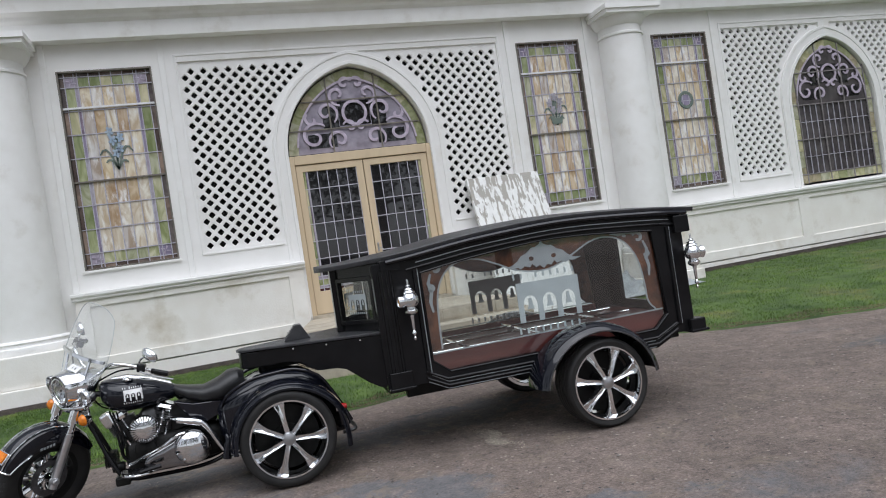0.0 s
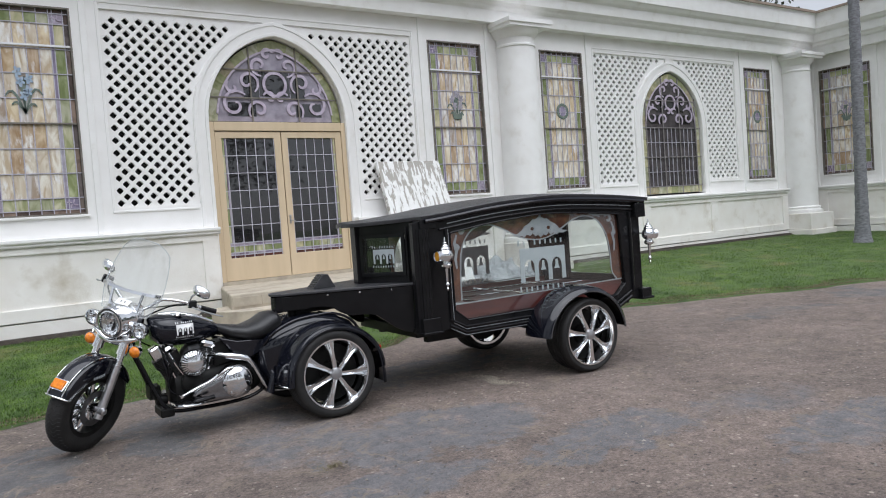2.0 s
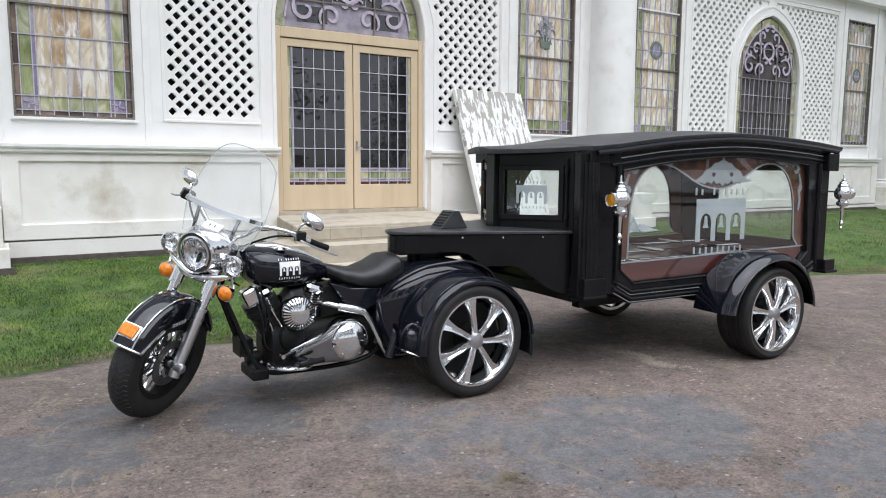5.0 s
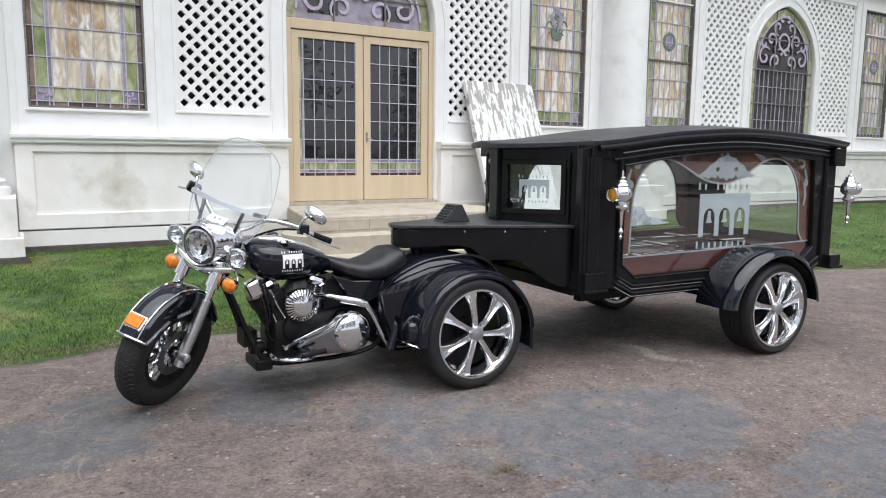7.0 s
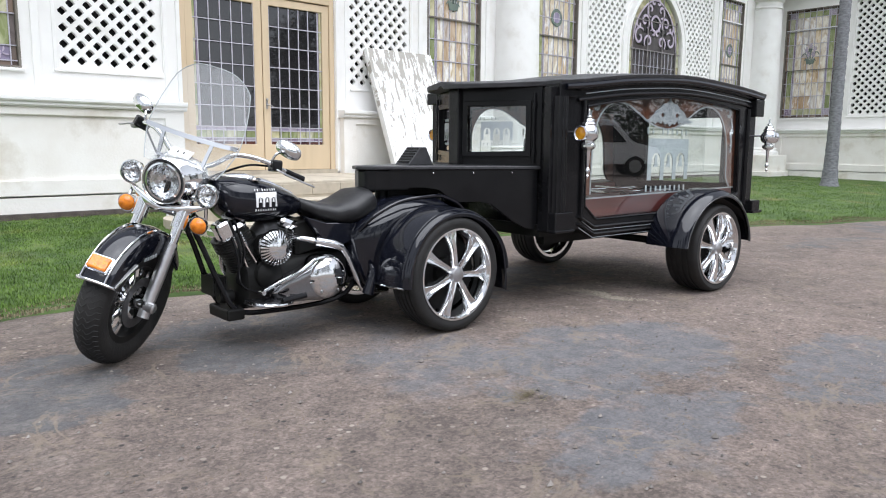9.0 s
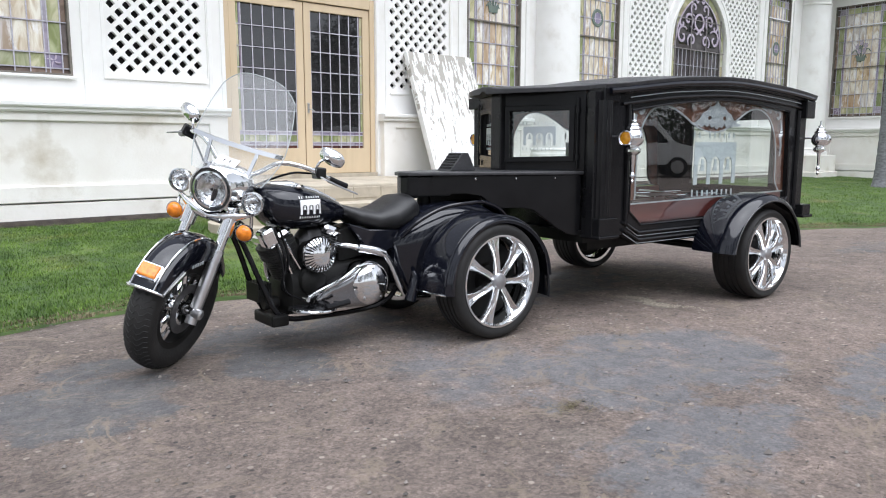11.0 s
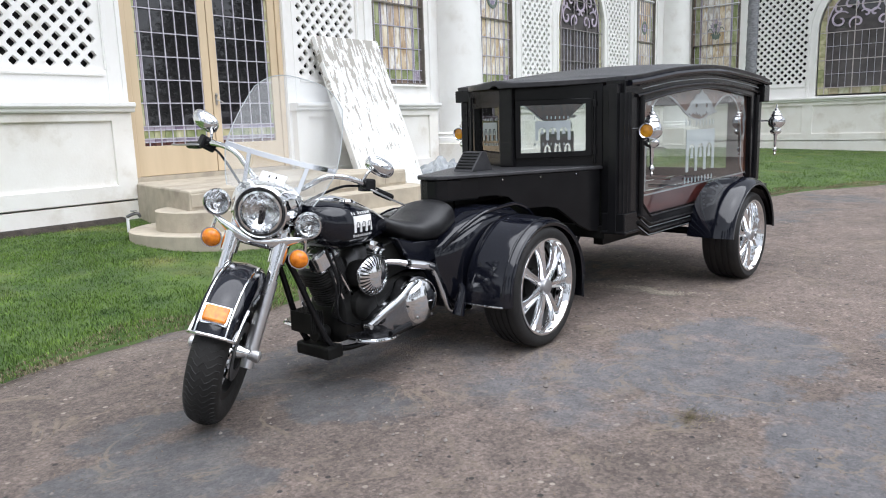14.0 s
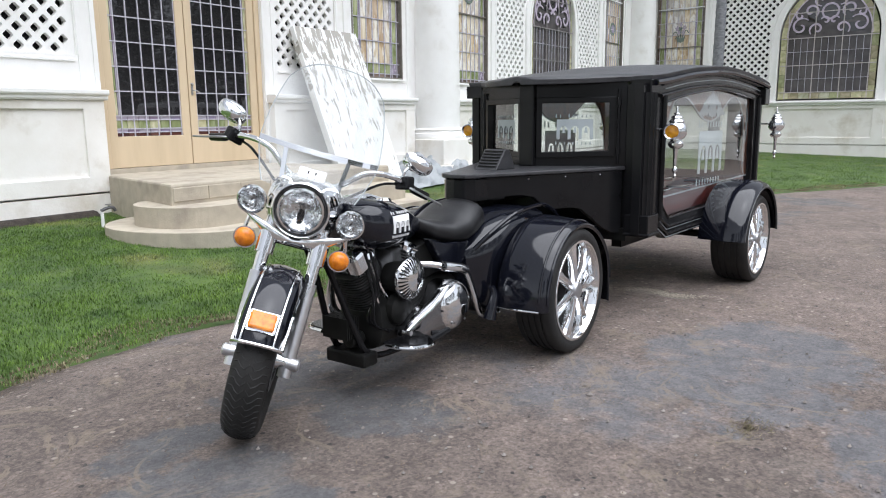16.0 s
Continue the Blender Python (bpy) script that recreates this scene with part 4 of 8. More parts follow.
CORNICE = [(0.2, 5.03), (-0.20, 5.03), (-0.22, 5.25), (-0.28, 5.29), (-0.30, 5.33), (-0.38, 5.37), (-0.40, 5.56), (-0.47, 5.60), (-0.52, 5.66), (-0.55, 5.68), (-0.57, 6.02), (-0.60, 6.05), (0.2, 6.05)]


def entablature(M, x0, x1, name):
    bm = bmesh.new()
    prism(bm, CORNICE, x0, x1, lambda p, q, s: (s, p, q))
    ob = part(name, bm, TRIM)
    ob.matrix_world = M
    tagged(ob, "white stepped cornice with a tall fascia", "cornice", kind="structure")
    bm = bmesh.new()
    prism(bm, [(0.2, 6.052), (-0.64, 6.052), (-0.64, 6.11), (0.2, 6.13)], x0, x1, lambda p, q, s: (s, p, q))
    ob = part("coping", bm, COPING)
    ob.matrix_world = M
    tagged(ob, "brown roof edge coping", "coping", kind="structure")


def lower_wall(M, run, name):
    """The thicker foot of the wall: ledge moulding, sunk panels and a plinth."""
    a, b, inner = run
    bm = bmesh.new()
    slab(bm, [(a, 0.46), (b, 0.46), (b, 1.43), (a, 1.43)], [[(p, 0.63), (q, 0.63), (q, 1.34), (p, 1.34)] for p, q in inner], -0.13, -0.002)
    ob = part(name, bm, STUCCO_BASE, bevel=0.006)
    ob.matrix_world = M
    tagged(ob, "stained white plaster base wall with sunk panels", "wall", kind="structure")
    for p, q in inner:
        part("sunk_panel", boxes((p, q, -0.10, -0.003, 0.63, 1.34)), STUCCO_BASE, ob)
    part("plinth", boxes((a, b, -0.118, -0.002, -0.4, 0.442)), STUCCO_BASE, ob, bevel=0.008)
    prof = [(-0.002, 1.432), (-0.155, 1.432), (-0.17, 1.45), (-0.17, 1.475), (-0.19, 1.485), (-0.20, 1.50), (-0.20, 1.532), (-0.18, 1.54), (-0.002, 1.544)]
    ledge = bmesh.new()
    prism(ledge, prof, a - 0.03, b + 0.03, lambda p, q, s: (s, p, q))
    led = part("ledge_moulding", ledge, TRIM)
    led.matrix_world = M
    tagged(led, "white moulded ledge along the wall", "trim", kind="structure")


def build_walls():
    main, side = Matrix(), pose(15.09, 0, 0, 0, 0, -90)
    specs = [
        (main, dict(cx=-0.19, half=1.13, spring=3.16, apex=4.49, arch_base=0.66, win=[(-4.33, -3.08), (2.68, 3.87)], n0=1, motifs=["lily", "vase"], lat_out=(-2.71, 2.33), door=True, lat_base=1.90)),
        (main, dict(cx=9.28, half=1.04, spring=3.16, apex=4.41, arch_base=1.57, win=[(5.33, 6.50), (12.10, 13.20)], n0=3, motifs=["wreath", "wreath"], lat_out=(6.85, 11.69), lat_base=1.89)),
        (side, dict(cx=4.63, half=1.127, spring=3.16, apex=4.50, arch_base=1.56, win=[(0.26, 1.58), (7.68, 9.00)], n0=5, motifs=["vase", "lily"], lat_out=(1.98, 7.28), lat_base=1.89)),
    ]
    walls = {}
    for M, kw in specs:
        h, regions = bay(M, **kw)
        walls.setdefault("main" if M is main else "side", []).append((M, kw, h, regions))
    for key, x0, x1, name, label in (("main", -16.0, 15.34, "wall_north", "white plaster chapel wall with arched doorway"), ("side", -0.25, 16.0, "wall_east", "white plaster wing wall with arched window")):
        rows = walls[key]
        ob = wall(name, rows[0][0], x0, x1, [p for r in rows for p in r[2]], label)
        trim = bmesh.new()
        for M, kw, h, regions in rows:
            arch_trim(trim, kw["cx"], kw["half"], kw["spring"], kw["apex"], kw["arch_base"], 0.005, 0.055, -0.02, 0.01)
            arch_trim(trim, kw["cx"], kw["half"], kw["spring"], kw["apex"], kw["arch_base"], 0.165, 0.215, -0.013, 0.01)
            for poly in regions:
                lattice_panel(poly, ob, Matrix())
            lo, hi = kw["lat_out"]
            for a, b in kw["win"]:
                for s in (a - 0.19, b + 0.11):
                    box(trim, s, s + 0.08, -0.028, 0.004, 1.545, 5.03)
            for s, t in ((lo - 0.05, lo - 0.015), (hi + 0.015, hi + 0.05)):
                box(trim, s, t, -0.012, 0.004, 1.84, 4.77)
            box(trim, lo - 0.05, hi + 0.05, -0.0125, 0.004, 4.77, 4.80)
            box(trim, lo - 0.05, kw["cx"] - kw["half"] - 0.25, -0.0155, 0.004, kw.get("lat_base", 1.9) - 0.07, kw.get("lat_base", 1.9) - 0.04)
            box(trim, kw["cx"] + kw["half"] + 0.25, hi + 0.05, -0.0155, 0.004, kw.get("lat_base", 1.9) - 0.07, kw.get("lat_base", 1.9) - 0.04)
        t = part("trim", trim, TRIM, bevel=0.005)
        t.matrix_world = rows[0][0]
        tagged(t, "raised white mouldings round arches and windows", "trim", kind="structure")
        entablature(rows[0][0], x0, x1, "cornice")
    for k, run in enumerate([(-16, -5.62, [(-15, -6.1)]), (-4.50, -1.37, [(-4.32, -1.60)]), (0.99, 4.02, [(1.20, 3.80)]), (5.18, 13.54, [(5.35, 7.95), (8.2, 10.35), (10.6, 13.3)])]):
        lower_wall(main, run, "wall_base_north")
    lower_wall(side, (0.15, 15.9, [(0.4, 3.25), (3.5, 5.75), (6.0, 8.9), (9.2, 15.5)]), "wall_base_east")
    pedestal_column("column", 4.60, -0.15, "white plaster column with square capital between stained windows")
    pedestal_column("column", -5.06, -0.15, "white plaster column on a stained plinth beside a downpipe")
    pedestal_column("column", 14.12, -0.15, "white plaster column in the inner corner of the wings")
    # arched windows
    for n, (M, kw, _, _) in ((7, walls["main"][1]), (8, walls["side"][0])):
        w = new(f"window_{n}")
        w.matrix_world = M @ Matrix.Translation((0, -0.085, 0))
        tagged(w, "pointed arch window with dark glass and lilac scrollwork", "window", kind="structure")
        cx, half, base = kw["cx"], kw["half"], kw["arch_base"]
        rise = (3.12 - base - 0.21) / 2
        fanlight(w, cx, half - 0.03, base + 0.03, kw["spring"], kw["apex"] - 0.04, 3.15, (-0.85, -0.285, 0.285, 0.85), (base + 0.21, base + 0.21 + rise, 3.12, 3.74), PALE_IRON if n == 8 else IRON)
        bars = bmesh.new()
        for c in range(1, 12):
            if c % 4:
                x = cx + (half - 0.03) * (-0.85 + 1.70 * c / 12)
                box(bars, x - 0.005, x + 0.005, 0.128, 0.146, base + 0.22, 3.11)
        for c in (0.5, 1.5):
            box(bars, cx - half * 0.84, cx + half * 0.84, 0.129, 0.145, base + 0.205 + rise * c, base + 0.215 + rise * c)
        part("lead_cames", bars, LEAD, w, "grey lead strips")
        for c in range(9):
            a = cx - half + 0.05 + c * (2 * half - 0.1) / 9
            put_pane(w, Matrix(), a, a + (2 * half - 0.1) / 9, base + 0.04, base + 0.20, BORDER_GLASS, 0.128)
        part("window_sill", boxes((cx - half - 0.1, cx + half + 0.1, 0.03, 0.12, base - 0.06, base + 0.002)), TRIM, w, bevel=0.008)
    # closing walls, roof and an added box, painted dark for the unlit room behind the doors
    tagged(part("roof", boxes((-16, 30, 0.26, 16, 5.92, 6.04), (15.35, 30, -16, 0.25, 5.92, 6.04)), COPING), "flat brown roof", "roof", kind="structure")
    tagged(part("wall_back", boxes((-16, 30, 15.7, 16, -0.3, 6.2), (-16.0, -15.7, 0.3, 15.6, -0.3, 6.2), (29.7, 30, -16, 15.6, -0.3, 6.2), (15.4, 29.6, -16, -15.7, -0.3, 6.2)), STUCCO), "plain white rear walls", "wall", kind="structure")
    tagged(part("door_dark_box", boxes((-1.94, -1.74, 0.3, 3.2, 0.4, 4.9), (1.36, 1.56, 0.3, 3.2, 0.4, 4.9), (-1.73, 1.35, 3.0, 3.2, 0.4, 4.9), (-1.73, 1.35, 0.3, 2.99, 4.7, 4.9), (-1.73, 1.35, 0.3, 2.99, 0.4, 0.60)), DARK_FRAME), "added dark-walled box for the unlit space behind the doors", "room", kind="structure")


def build_doors():
    d = new("door_1")
    tagged(d, "closed pair of tan wooden doors with leaded glass", "door", kind="structure")
    cx, half, z0, top, spring, apex = -0.19, 1.13, 0.69, 2.99, 3.16, 4.49
    part("door_frame", boxes((cx - half, cx - half + 0.075, 0.03, 0.19, z0 - 0.02, top + 0.15), (cx + half - 0.075, cx + half, 0.03, 0.19, z0 - 0.02, top + 0.15),
                             (cx - half + 0.075, cx + half - 0.075, 0.03, 0.19, top + 0.012, top + 0.15)), TAN_PAINT, d, bevel=0.008)
    tr = new("fanlight")
    tr.parent = d
    fanlight(tr, cx, half - 0.02, 3.145, 3.165, apex - 0.03, 3.18, (-0.36, 0.34), (3.53, 3.97))
    for s in (-1, 1):
        a, b = (cx - half + 0.08, cx - 0.006) if s < 0 else (cx + 0.006, cx + half - 0.08)
        leaf = bmesh.new()
        slab(leaf, [(a, z0), (b, z0), (b, top), (a, top)], [[(a + 0.10, z0 + 0.35), (b - 0.11, z0 + 0.35), (b - 0.11, top - 0.10), (a + 0.10, top - 0.10)]], 0.05, 0.10)
        lf = part("door_leaf", leaf, TAN_PAINT, d, bevel=0.006)
        g0, g1, h0, h1 = a + 0.10, b - 0.11, z0 + 0.35, top - 0.10
        cols, rows = 5, 6
        border = 0.066
        bx0, bx1 = (g0 + border, g1 - 0.004) if s < 0 else (g0 + 0.004, g1 - border)
        zs = [h0, h0 + 0.045, h0 + 0.085, h0 + 0.185, h0 + 0.23]
        step, cell = (bx1 - bx0) / cols, (h1 - zs[4]) / rows
        for r in range(rows):
            for c in range(cols):
                put_pane(lf, Matrix(), bx0 + c * step, bx0 + (c + 1) * step, zs[4] + r * cell, zs[4] + (r + 1) * cell, DARK_GLASS, 0.072, 0.07)
            p, q = (g0, bx0) if s < 0 else (bx1, g1)
            mid = p + (q - p) * (0.6 if s < 0 else 0.4)
            put_pane(lf, Matrix(), p, mid, zs[4] + r * cell, zs[4] + (r + 1) * cell, GREEN_GLASS if s < 0 else PURPLE_GLASS, 0.072)
            put_pane(lf, Matrix(), mid, q, zs[4] + r * cell, zs[4] + (r + 1) * cell, PURPLE_GLASS if s < 0 else GREEN_GLASS, 0.072)
        for c in range(cols + 1):
            p = g0 + (g1 - g0) * c / (cols + 1)
            q = g0 + (g1 - g0) * (c + 1) / (cols + 1)
            put_pane(lf, Matrix(), p, q, zs[0], zs[1], BROWN_GLASS, 0.072)
            put_pane(lf, Matrix(), p, q, zs[1], zs[2], PURPLE_GLASS, 0.072)
            put_pane(lf, Matrix(), p, q, zs[2], zs[3], GREEN_GLASS, 0.072)
            put_pane(lf, Matrix(), p, q, zs[3], zs[4], PURPLE_GLASS, 0.072)
        lead = bmesh.new()
        for k in range(cols + 1):
            x = bx0 + k * step
            box(lead, x - 0.006, x + 0.006, 0.062, 0.084, h0, h1)
        for z in zs[1:] + [zs[4] + cell * k for k in range(1, rows)]:
            box(lead, g0, g1, 0.061, 0.085, z - 0.006, z + 0.006)
        part("lead_cames", lead, LEAD, lf, "grey lead strips")
        if s > 0:
            hb = bmesh.new()
            box(hb, a + 0.030, a + 0.056, 0.042, 0.05, 1.52, 1.66)
            tube(hb, [(a + 0.043, 0.045, 1.57), (a + 0.043, 0.005, 1.57), (a + 0.08, 0.0, 1.565), (a + 0.115, 0.0, 1.545)], 0.008, 8)
            lathe(hb, [(0.0, 0.022), (0.013, 0.024), (0.015, 0.042)], 12, "y", (a + 0.043, 0, 1.64))
            part("door_handle", hb, ALLOY, lf, "worn brass lever handle", smooth=True)
    part("threshold", boxes((cx - half, cx + half, -0.02, 0.2, 0.63, 0.686)), CONCRETE, d)


def arc_step(bm, pts, z0, z1):
    slab(bm, pts, [], z0, z1, lambda a, y, b: (a, b, y))


def build_steps():
    st = thing("entrance_steps", pose(0, 0, 0), "weathered tan concrete landing with rounded steps", "steps", kind="structure")
    land = [(-1.37, -0.02), (-1.74, -1.78), (1.36, -1.78), (0.99, -0.02)]
    bm = bmesh.new()
    arc_step(bm, land, -0.2, 0.635)
    part("landing", bm, CONCRETE, st, bevel=0.02)
    for k in range(8):
        bm = bmesh.new()
        box(bm, -1.72 + 0.384 * k, -1.72 + 0.384 * k + 0.377, -1.788, -1.76, 0.47, 0.60)
        part("riser_block", bm, CONCRETE, st, bevel=0.006)
    for name, x0, x1, rx, yc, front, rear, zt in (("step", -1.93, 1.55, 0.45, -1.58, 0.56, 0.45, 0.44), ("step", -2.15, 1.77, 0.72, -1.50, 0.98, 0.70, 0.25)):
        turn = [math.radians(-90 + 7.5 * k) for k in range(25)]
        left = [(x0 + rx - rx * math.cos(a), yc - (front if a > 0 else rear) * math.sin(a)) for a in turn]
        pts = left + [(x0 + x1 - p, q) for p, q in reversed(left)]
        bm = bmesh.new()
        arc_step(bm, pts, -0.2, zt)
        part(name, bm, CONCRETE, st, bevel=0.02)
    tp = thing("water_tap", pose(-1.90, -0.85, 0.14), "short galvanised garden tap beside the steps", "tap")
    bm = bmesh.new()
    tube(bm, [(0, 0, 0.02), (0, 0, 0.20)], 0.016, 8, curve=False)
    part("pipe", bm, WHITE_BAR, tp, "short white pipe", smooth=True)
    bm = bmesh.new()
    tube(bm, [(-0.01, 0, 0.21), (0.05, -0.02, 0.235), (0.10, -0.03, 0.235), (0.12, -0.035, 0.20)], 0.016, 8)
    part("spout", bm, DULL_METAL, tp, smooth=True)
    bm = bmesh.new()
    lathe(bm, [(0.0, 0.228), (0.008, 0.23), (0.008, 0.262), (0.032, 0.264), (0.032, 0.274), (0.0, 0.276)], 12, at=(0.06, -0.022, 0))
    part("wheel_handle", bm, ALLOY, tp)


def build_board():
    b = thing("leaning_board", pose(2.09, -0.98, 0.19, -22.0, 0, 1), "large white board with peeling paint leaning on the wall", "board")
    bm = bmesh.new()
    box(bm, -0.64, 0.64, 0.0, 0.075, 0.0, 2.46)
    part("panel", bm, PEELING, b, bevel=0.006)
    bm = bmesh.new()
    for x in (-0.62, 0.56):
        box(bm, x, x + 0.06, 0.077, 0.12, 0.0, 2.46)
    part("batten", bm, PEELING, b)


def build_tarp():
    """Crumpled sheeting lying on the grass."""
    rng = random.Random(5)
    bm = bmesh.new()
    n = 46
    g = []
    for i in range(n):
        row = []
        for k in range(n // 2):
            u, v = i / (n - 1), k / (n // 2 - 1)
            x, y = (u - 0.5) * 2.3, (v - 0.5) * 0.95
            q = Vector((x * 2.1, y * 2.6, 4.2))
            ridge = abs(noise.noise(q)) * 0.30 + abs(noise.noise(q * 2.3)) * 0.16 + abs(noise.noise(q * 5.0)) * 0.06
            edge = min(u, 1 - u, v, 1 - v)
            z = ridge * min(1, edge * 6) + 0.28 * math.exp(-((u - 0.35) ** 2) / 0.05 - ((v - 0.6) ** 2) / 0.1)
            row.append(bm.verts.new((x + 0.12 * noise.noise(q * 1.7), y + 0.10 * noise.noise(q * 1.9 + Vector((5, 0, 0))), z + 0.01)))
        g.append(row)
    for a, b in zip(g, g[1:]):
        for k in range(len(a) - 1):
            bm.faces.new((a[k], b[k], b[k + 1], a[k + 1]))
    ob = part("tarpaulin", bm, TARP)
    ob.matrix_world = pose(3.75, -0.72, 0.24, 2, -1, 4)
    s = ob.modifiers.new("thick", "SOLIDIFY")
    s.thickness = 0.006
    tagged(ob, "crumpled grey plastic tarpaulin lying on the lawn", "tarpaulin")


def build_downpipe():
    dp = thing("downpipe", pose(-5.56, -0.08, 0), "white painted rainwater downpipe on the wall", "downpipe", kind="structure")
    bm = bmesh.new()
    tube(bm, [(0, 0, 5.05), (0, 0, 1.35)], 0.045, 10, curve=False)
    tube(bm, [(0, 0, 1.36), (0, -0.02, 1.15), (-0.02, -0.16, 0.95), (-0.02, -0.17, 0.15)], 0.045, 10)
    part("pipe", bm, TRIM, dp, smooth=True)
    part("bracket", boxes((-0.06, 0.06, -0.055, 0.08, 1.32, 1.37), (-0.06, 0.06, -0.055, 0.08, 3.2, 3.25)), TRIM, dp)


# ---- trees ----
def palm(x, y):
    z = ground_z(x, y)
    t = thing("palm_tree", pose(x, y, z - 0.05), "tall palm with a smooth ringed grey trunk on the lawn", "palm tree")
    bm = bmesh.new()
    rings = []
    for k in range(150):
        h = 11.0 * k / 149
        r = 0.105 + 0.07 * math.exp(-h / 0.25) + 0.03 * math.exp(-h / 2.0) + 0.007 * (k % 2) + 0.004 * math.sin(k * 1.7)
        rings.append([(r * math.cos(w) + 0.10 * math.sin(h * 0.22) + 0.012 * noise.noise(Vector((math.cos(w) * 2, math.sin(w) * 2, h))), r * math.sin(w), h) for w in [math.tau * j / 22 for j in range(22)]])
    loft(bm, rings)
    part("trunk", bm, BARK, t, "ringed grey trunk", smooth=True)
    rng = random.Random(3)
    bm = bmesh.new()
    for f in range(44):
        a, up = rng.uniform(0, math.tau), rng.uniform(-0.7, 1.1)
        base = Vector((0.07, 0, 10.9))
        d = Vector((math.cos(a), math.sin(a), up)).normalized()
        ln = rng.uniform(1.5, 2.3)
        for k in range(9):
            s = k / 8
            c = base + d * ln * s + Vector((0, 0, -0.9 * s * s))
            for side in (-1, 1):
                p = d.cross(Vector((0, 0, 1))).normalized() * side
                q = c + p * (0.5 * math.sin(math.pi * (0.15 + 0.8 * s))) + d * 0.22 + Vector((0, 0, -0.18))
                v = [bm.verts.new(c), bm.verts.new(c + d * 0.07), bm.verts.new(q)]
                bm.faces.new(v)
    part("crown", bm, FROND, t, "fan of dark green fronds")


def tree(x, y, h, spread, seed, label):
    """A trunk with limbs and a ragged crown of small leaf clumps."""
    rng = random.Random(seed)
    t = thing("tree", pose(x, y, -0.1, 0, 0, rng.uniform(0, 360)), label, "tree", "trees round the grounds")
    bm = bmesh.new()
    tube(bm, [(0, 0, 0), (0.1, 0.05, h * 0.3), (-0.08, 0.1, h * 0.6), (0, 0, h * 0.95)], lambda s: 0.3 * (1 - 0.85 * s) * h / 12, 10)
    ends = []
    for k in range(26):
        s = 0.25 + 0.72 * k / 26
        a = k * 2.4 + rng.uniform(-0.4, 0.4)
        ln = spread * (1.15 - s) * rng.uniform(0.7, 1.2) + 0.4
        p = Vector((0, 0, h * s))
        q = p + Vector((math.cos(a) * ln, math.sin(a) * ln, ln * rng.uniform(0.0, 0.35)))
        tube(bm, [p, (p + q) / 2 + Vector((0, 0, 0.15)), q], lambda u: 0.08 * (1.1 - u) * h / 12, 6, 3)
        ends += [p + (q - p) * f for f in (0.35, 0.5, 0.65, 0.8, 0.92, 1.0)]
    part("trunk", bm, TRUNK, t, "brown trunk and limbs", smooth=True)
    verts, faces = [], []
    for e in ends:
        for _ in range(34):
            c = e + Vector((rng.gauss(0, 0.42), rng.gauss(0, 0.42), rng.gauss(0, 0.26))) * spread / 2.6
            u = Vector((rng.gauss(0, 1), rng.gauss(0, 1), rng.gauss(0, 1))).normalized() * rng.uniform(0.10, 0.24)
            w = u.cross(Vector((rng.gauss(0, 1), rng.gauss(0, 1), rng.gauss(0, 1)))).normalized() * rng.uniform(0.05, 0.11)
            k = len(verts)
            verts += [c - u, c + w, c + u, c - w]
            faces.append((k, k + 1, k + 2, k + 3))
    me = bpy.data.meshes.new("crown")
    me.from_pydata(verts, [], faces)
    me.materials.append(LEAF)
    ob = new("crown", me)
    ob.parent = t
    tagged(ob, "ragged dark green crown")
    return t


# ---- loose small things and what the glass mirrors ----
def build_soil_shade():
    # Near-black strips: soil, with the shadow gap under the wall put into their colour.
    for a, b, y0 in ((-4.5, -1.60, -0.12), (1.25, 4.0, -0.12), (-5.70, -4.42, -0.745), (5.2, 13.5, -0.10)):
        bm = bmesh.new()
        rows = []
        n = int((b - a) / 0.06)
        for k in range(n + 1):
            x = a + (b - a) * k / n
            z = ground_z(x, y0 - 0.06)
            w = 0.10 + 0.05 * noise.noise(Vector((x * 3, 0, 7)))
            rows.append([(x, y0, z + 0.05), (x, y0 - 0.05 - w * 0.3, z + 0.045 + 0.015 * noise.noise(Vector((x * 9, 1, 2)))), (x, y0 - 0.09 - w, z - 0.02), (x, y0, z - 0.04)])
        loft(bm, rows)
        tagged(part("soil_shade_strip", bm, SOIL_SHADE), "near-black strip along the wall foot for soil and the shadow gap", "soil", kind="structure")


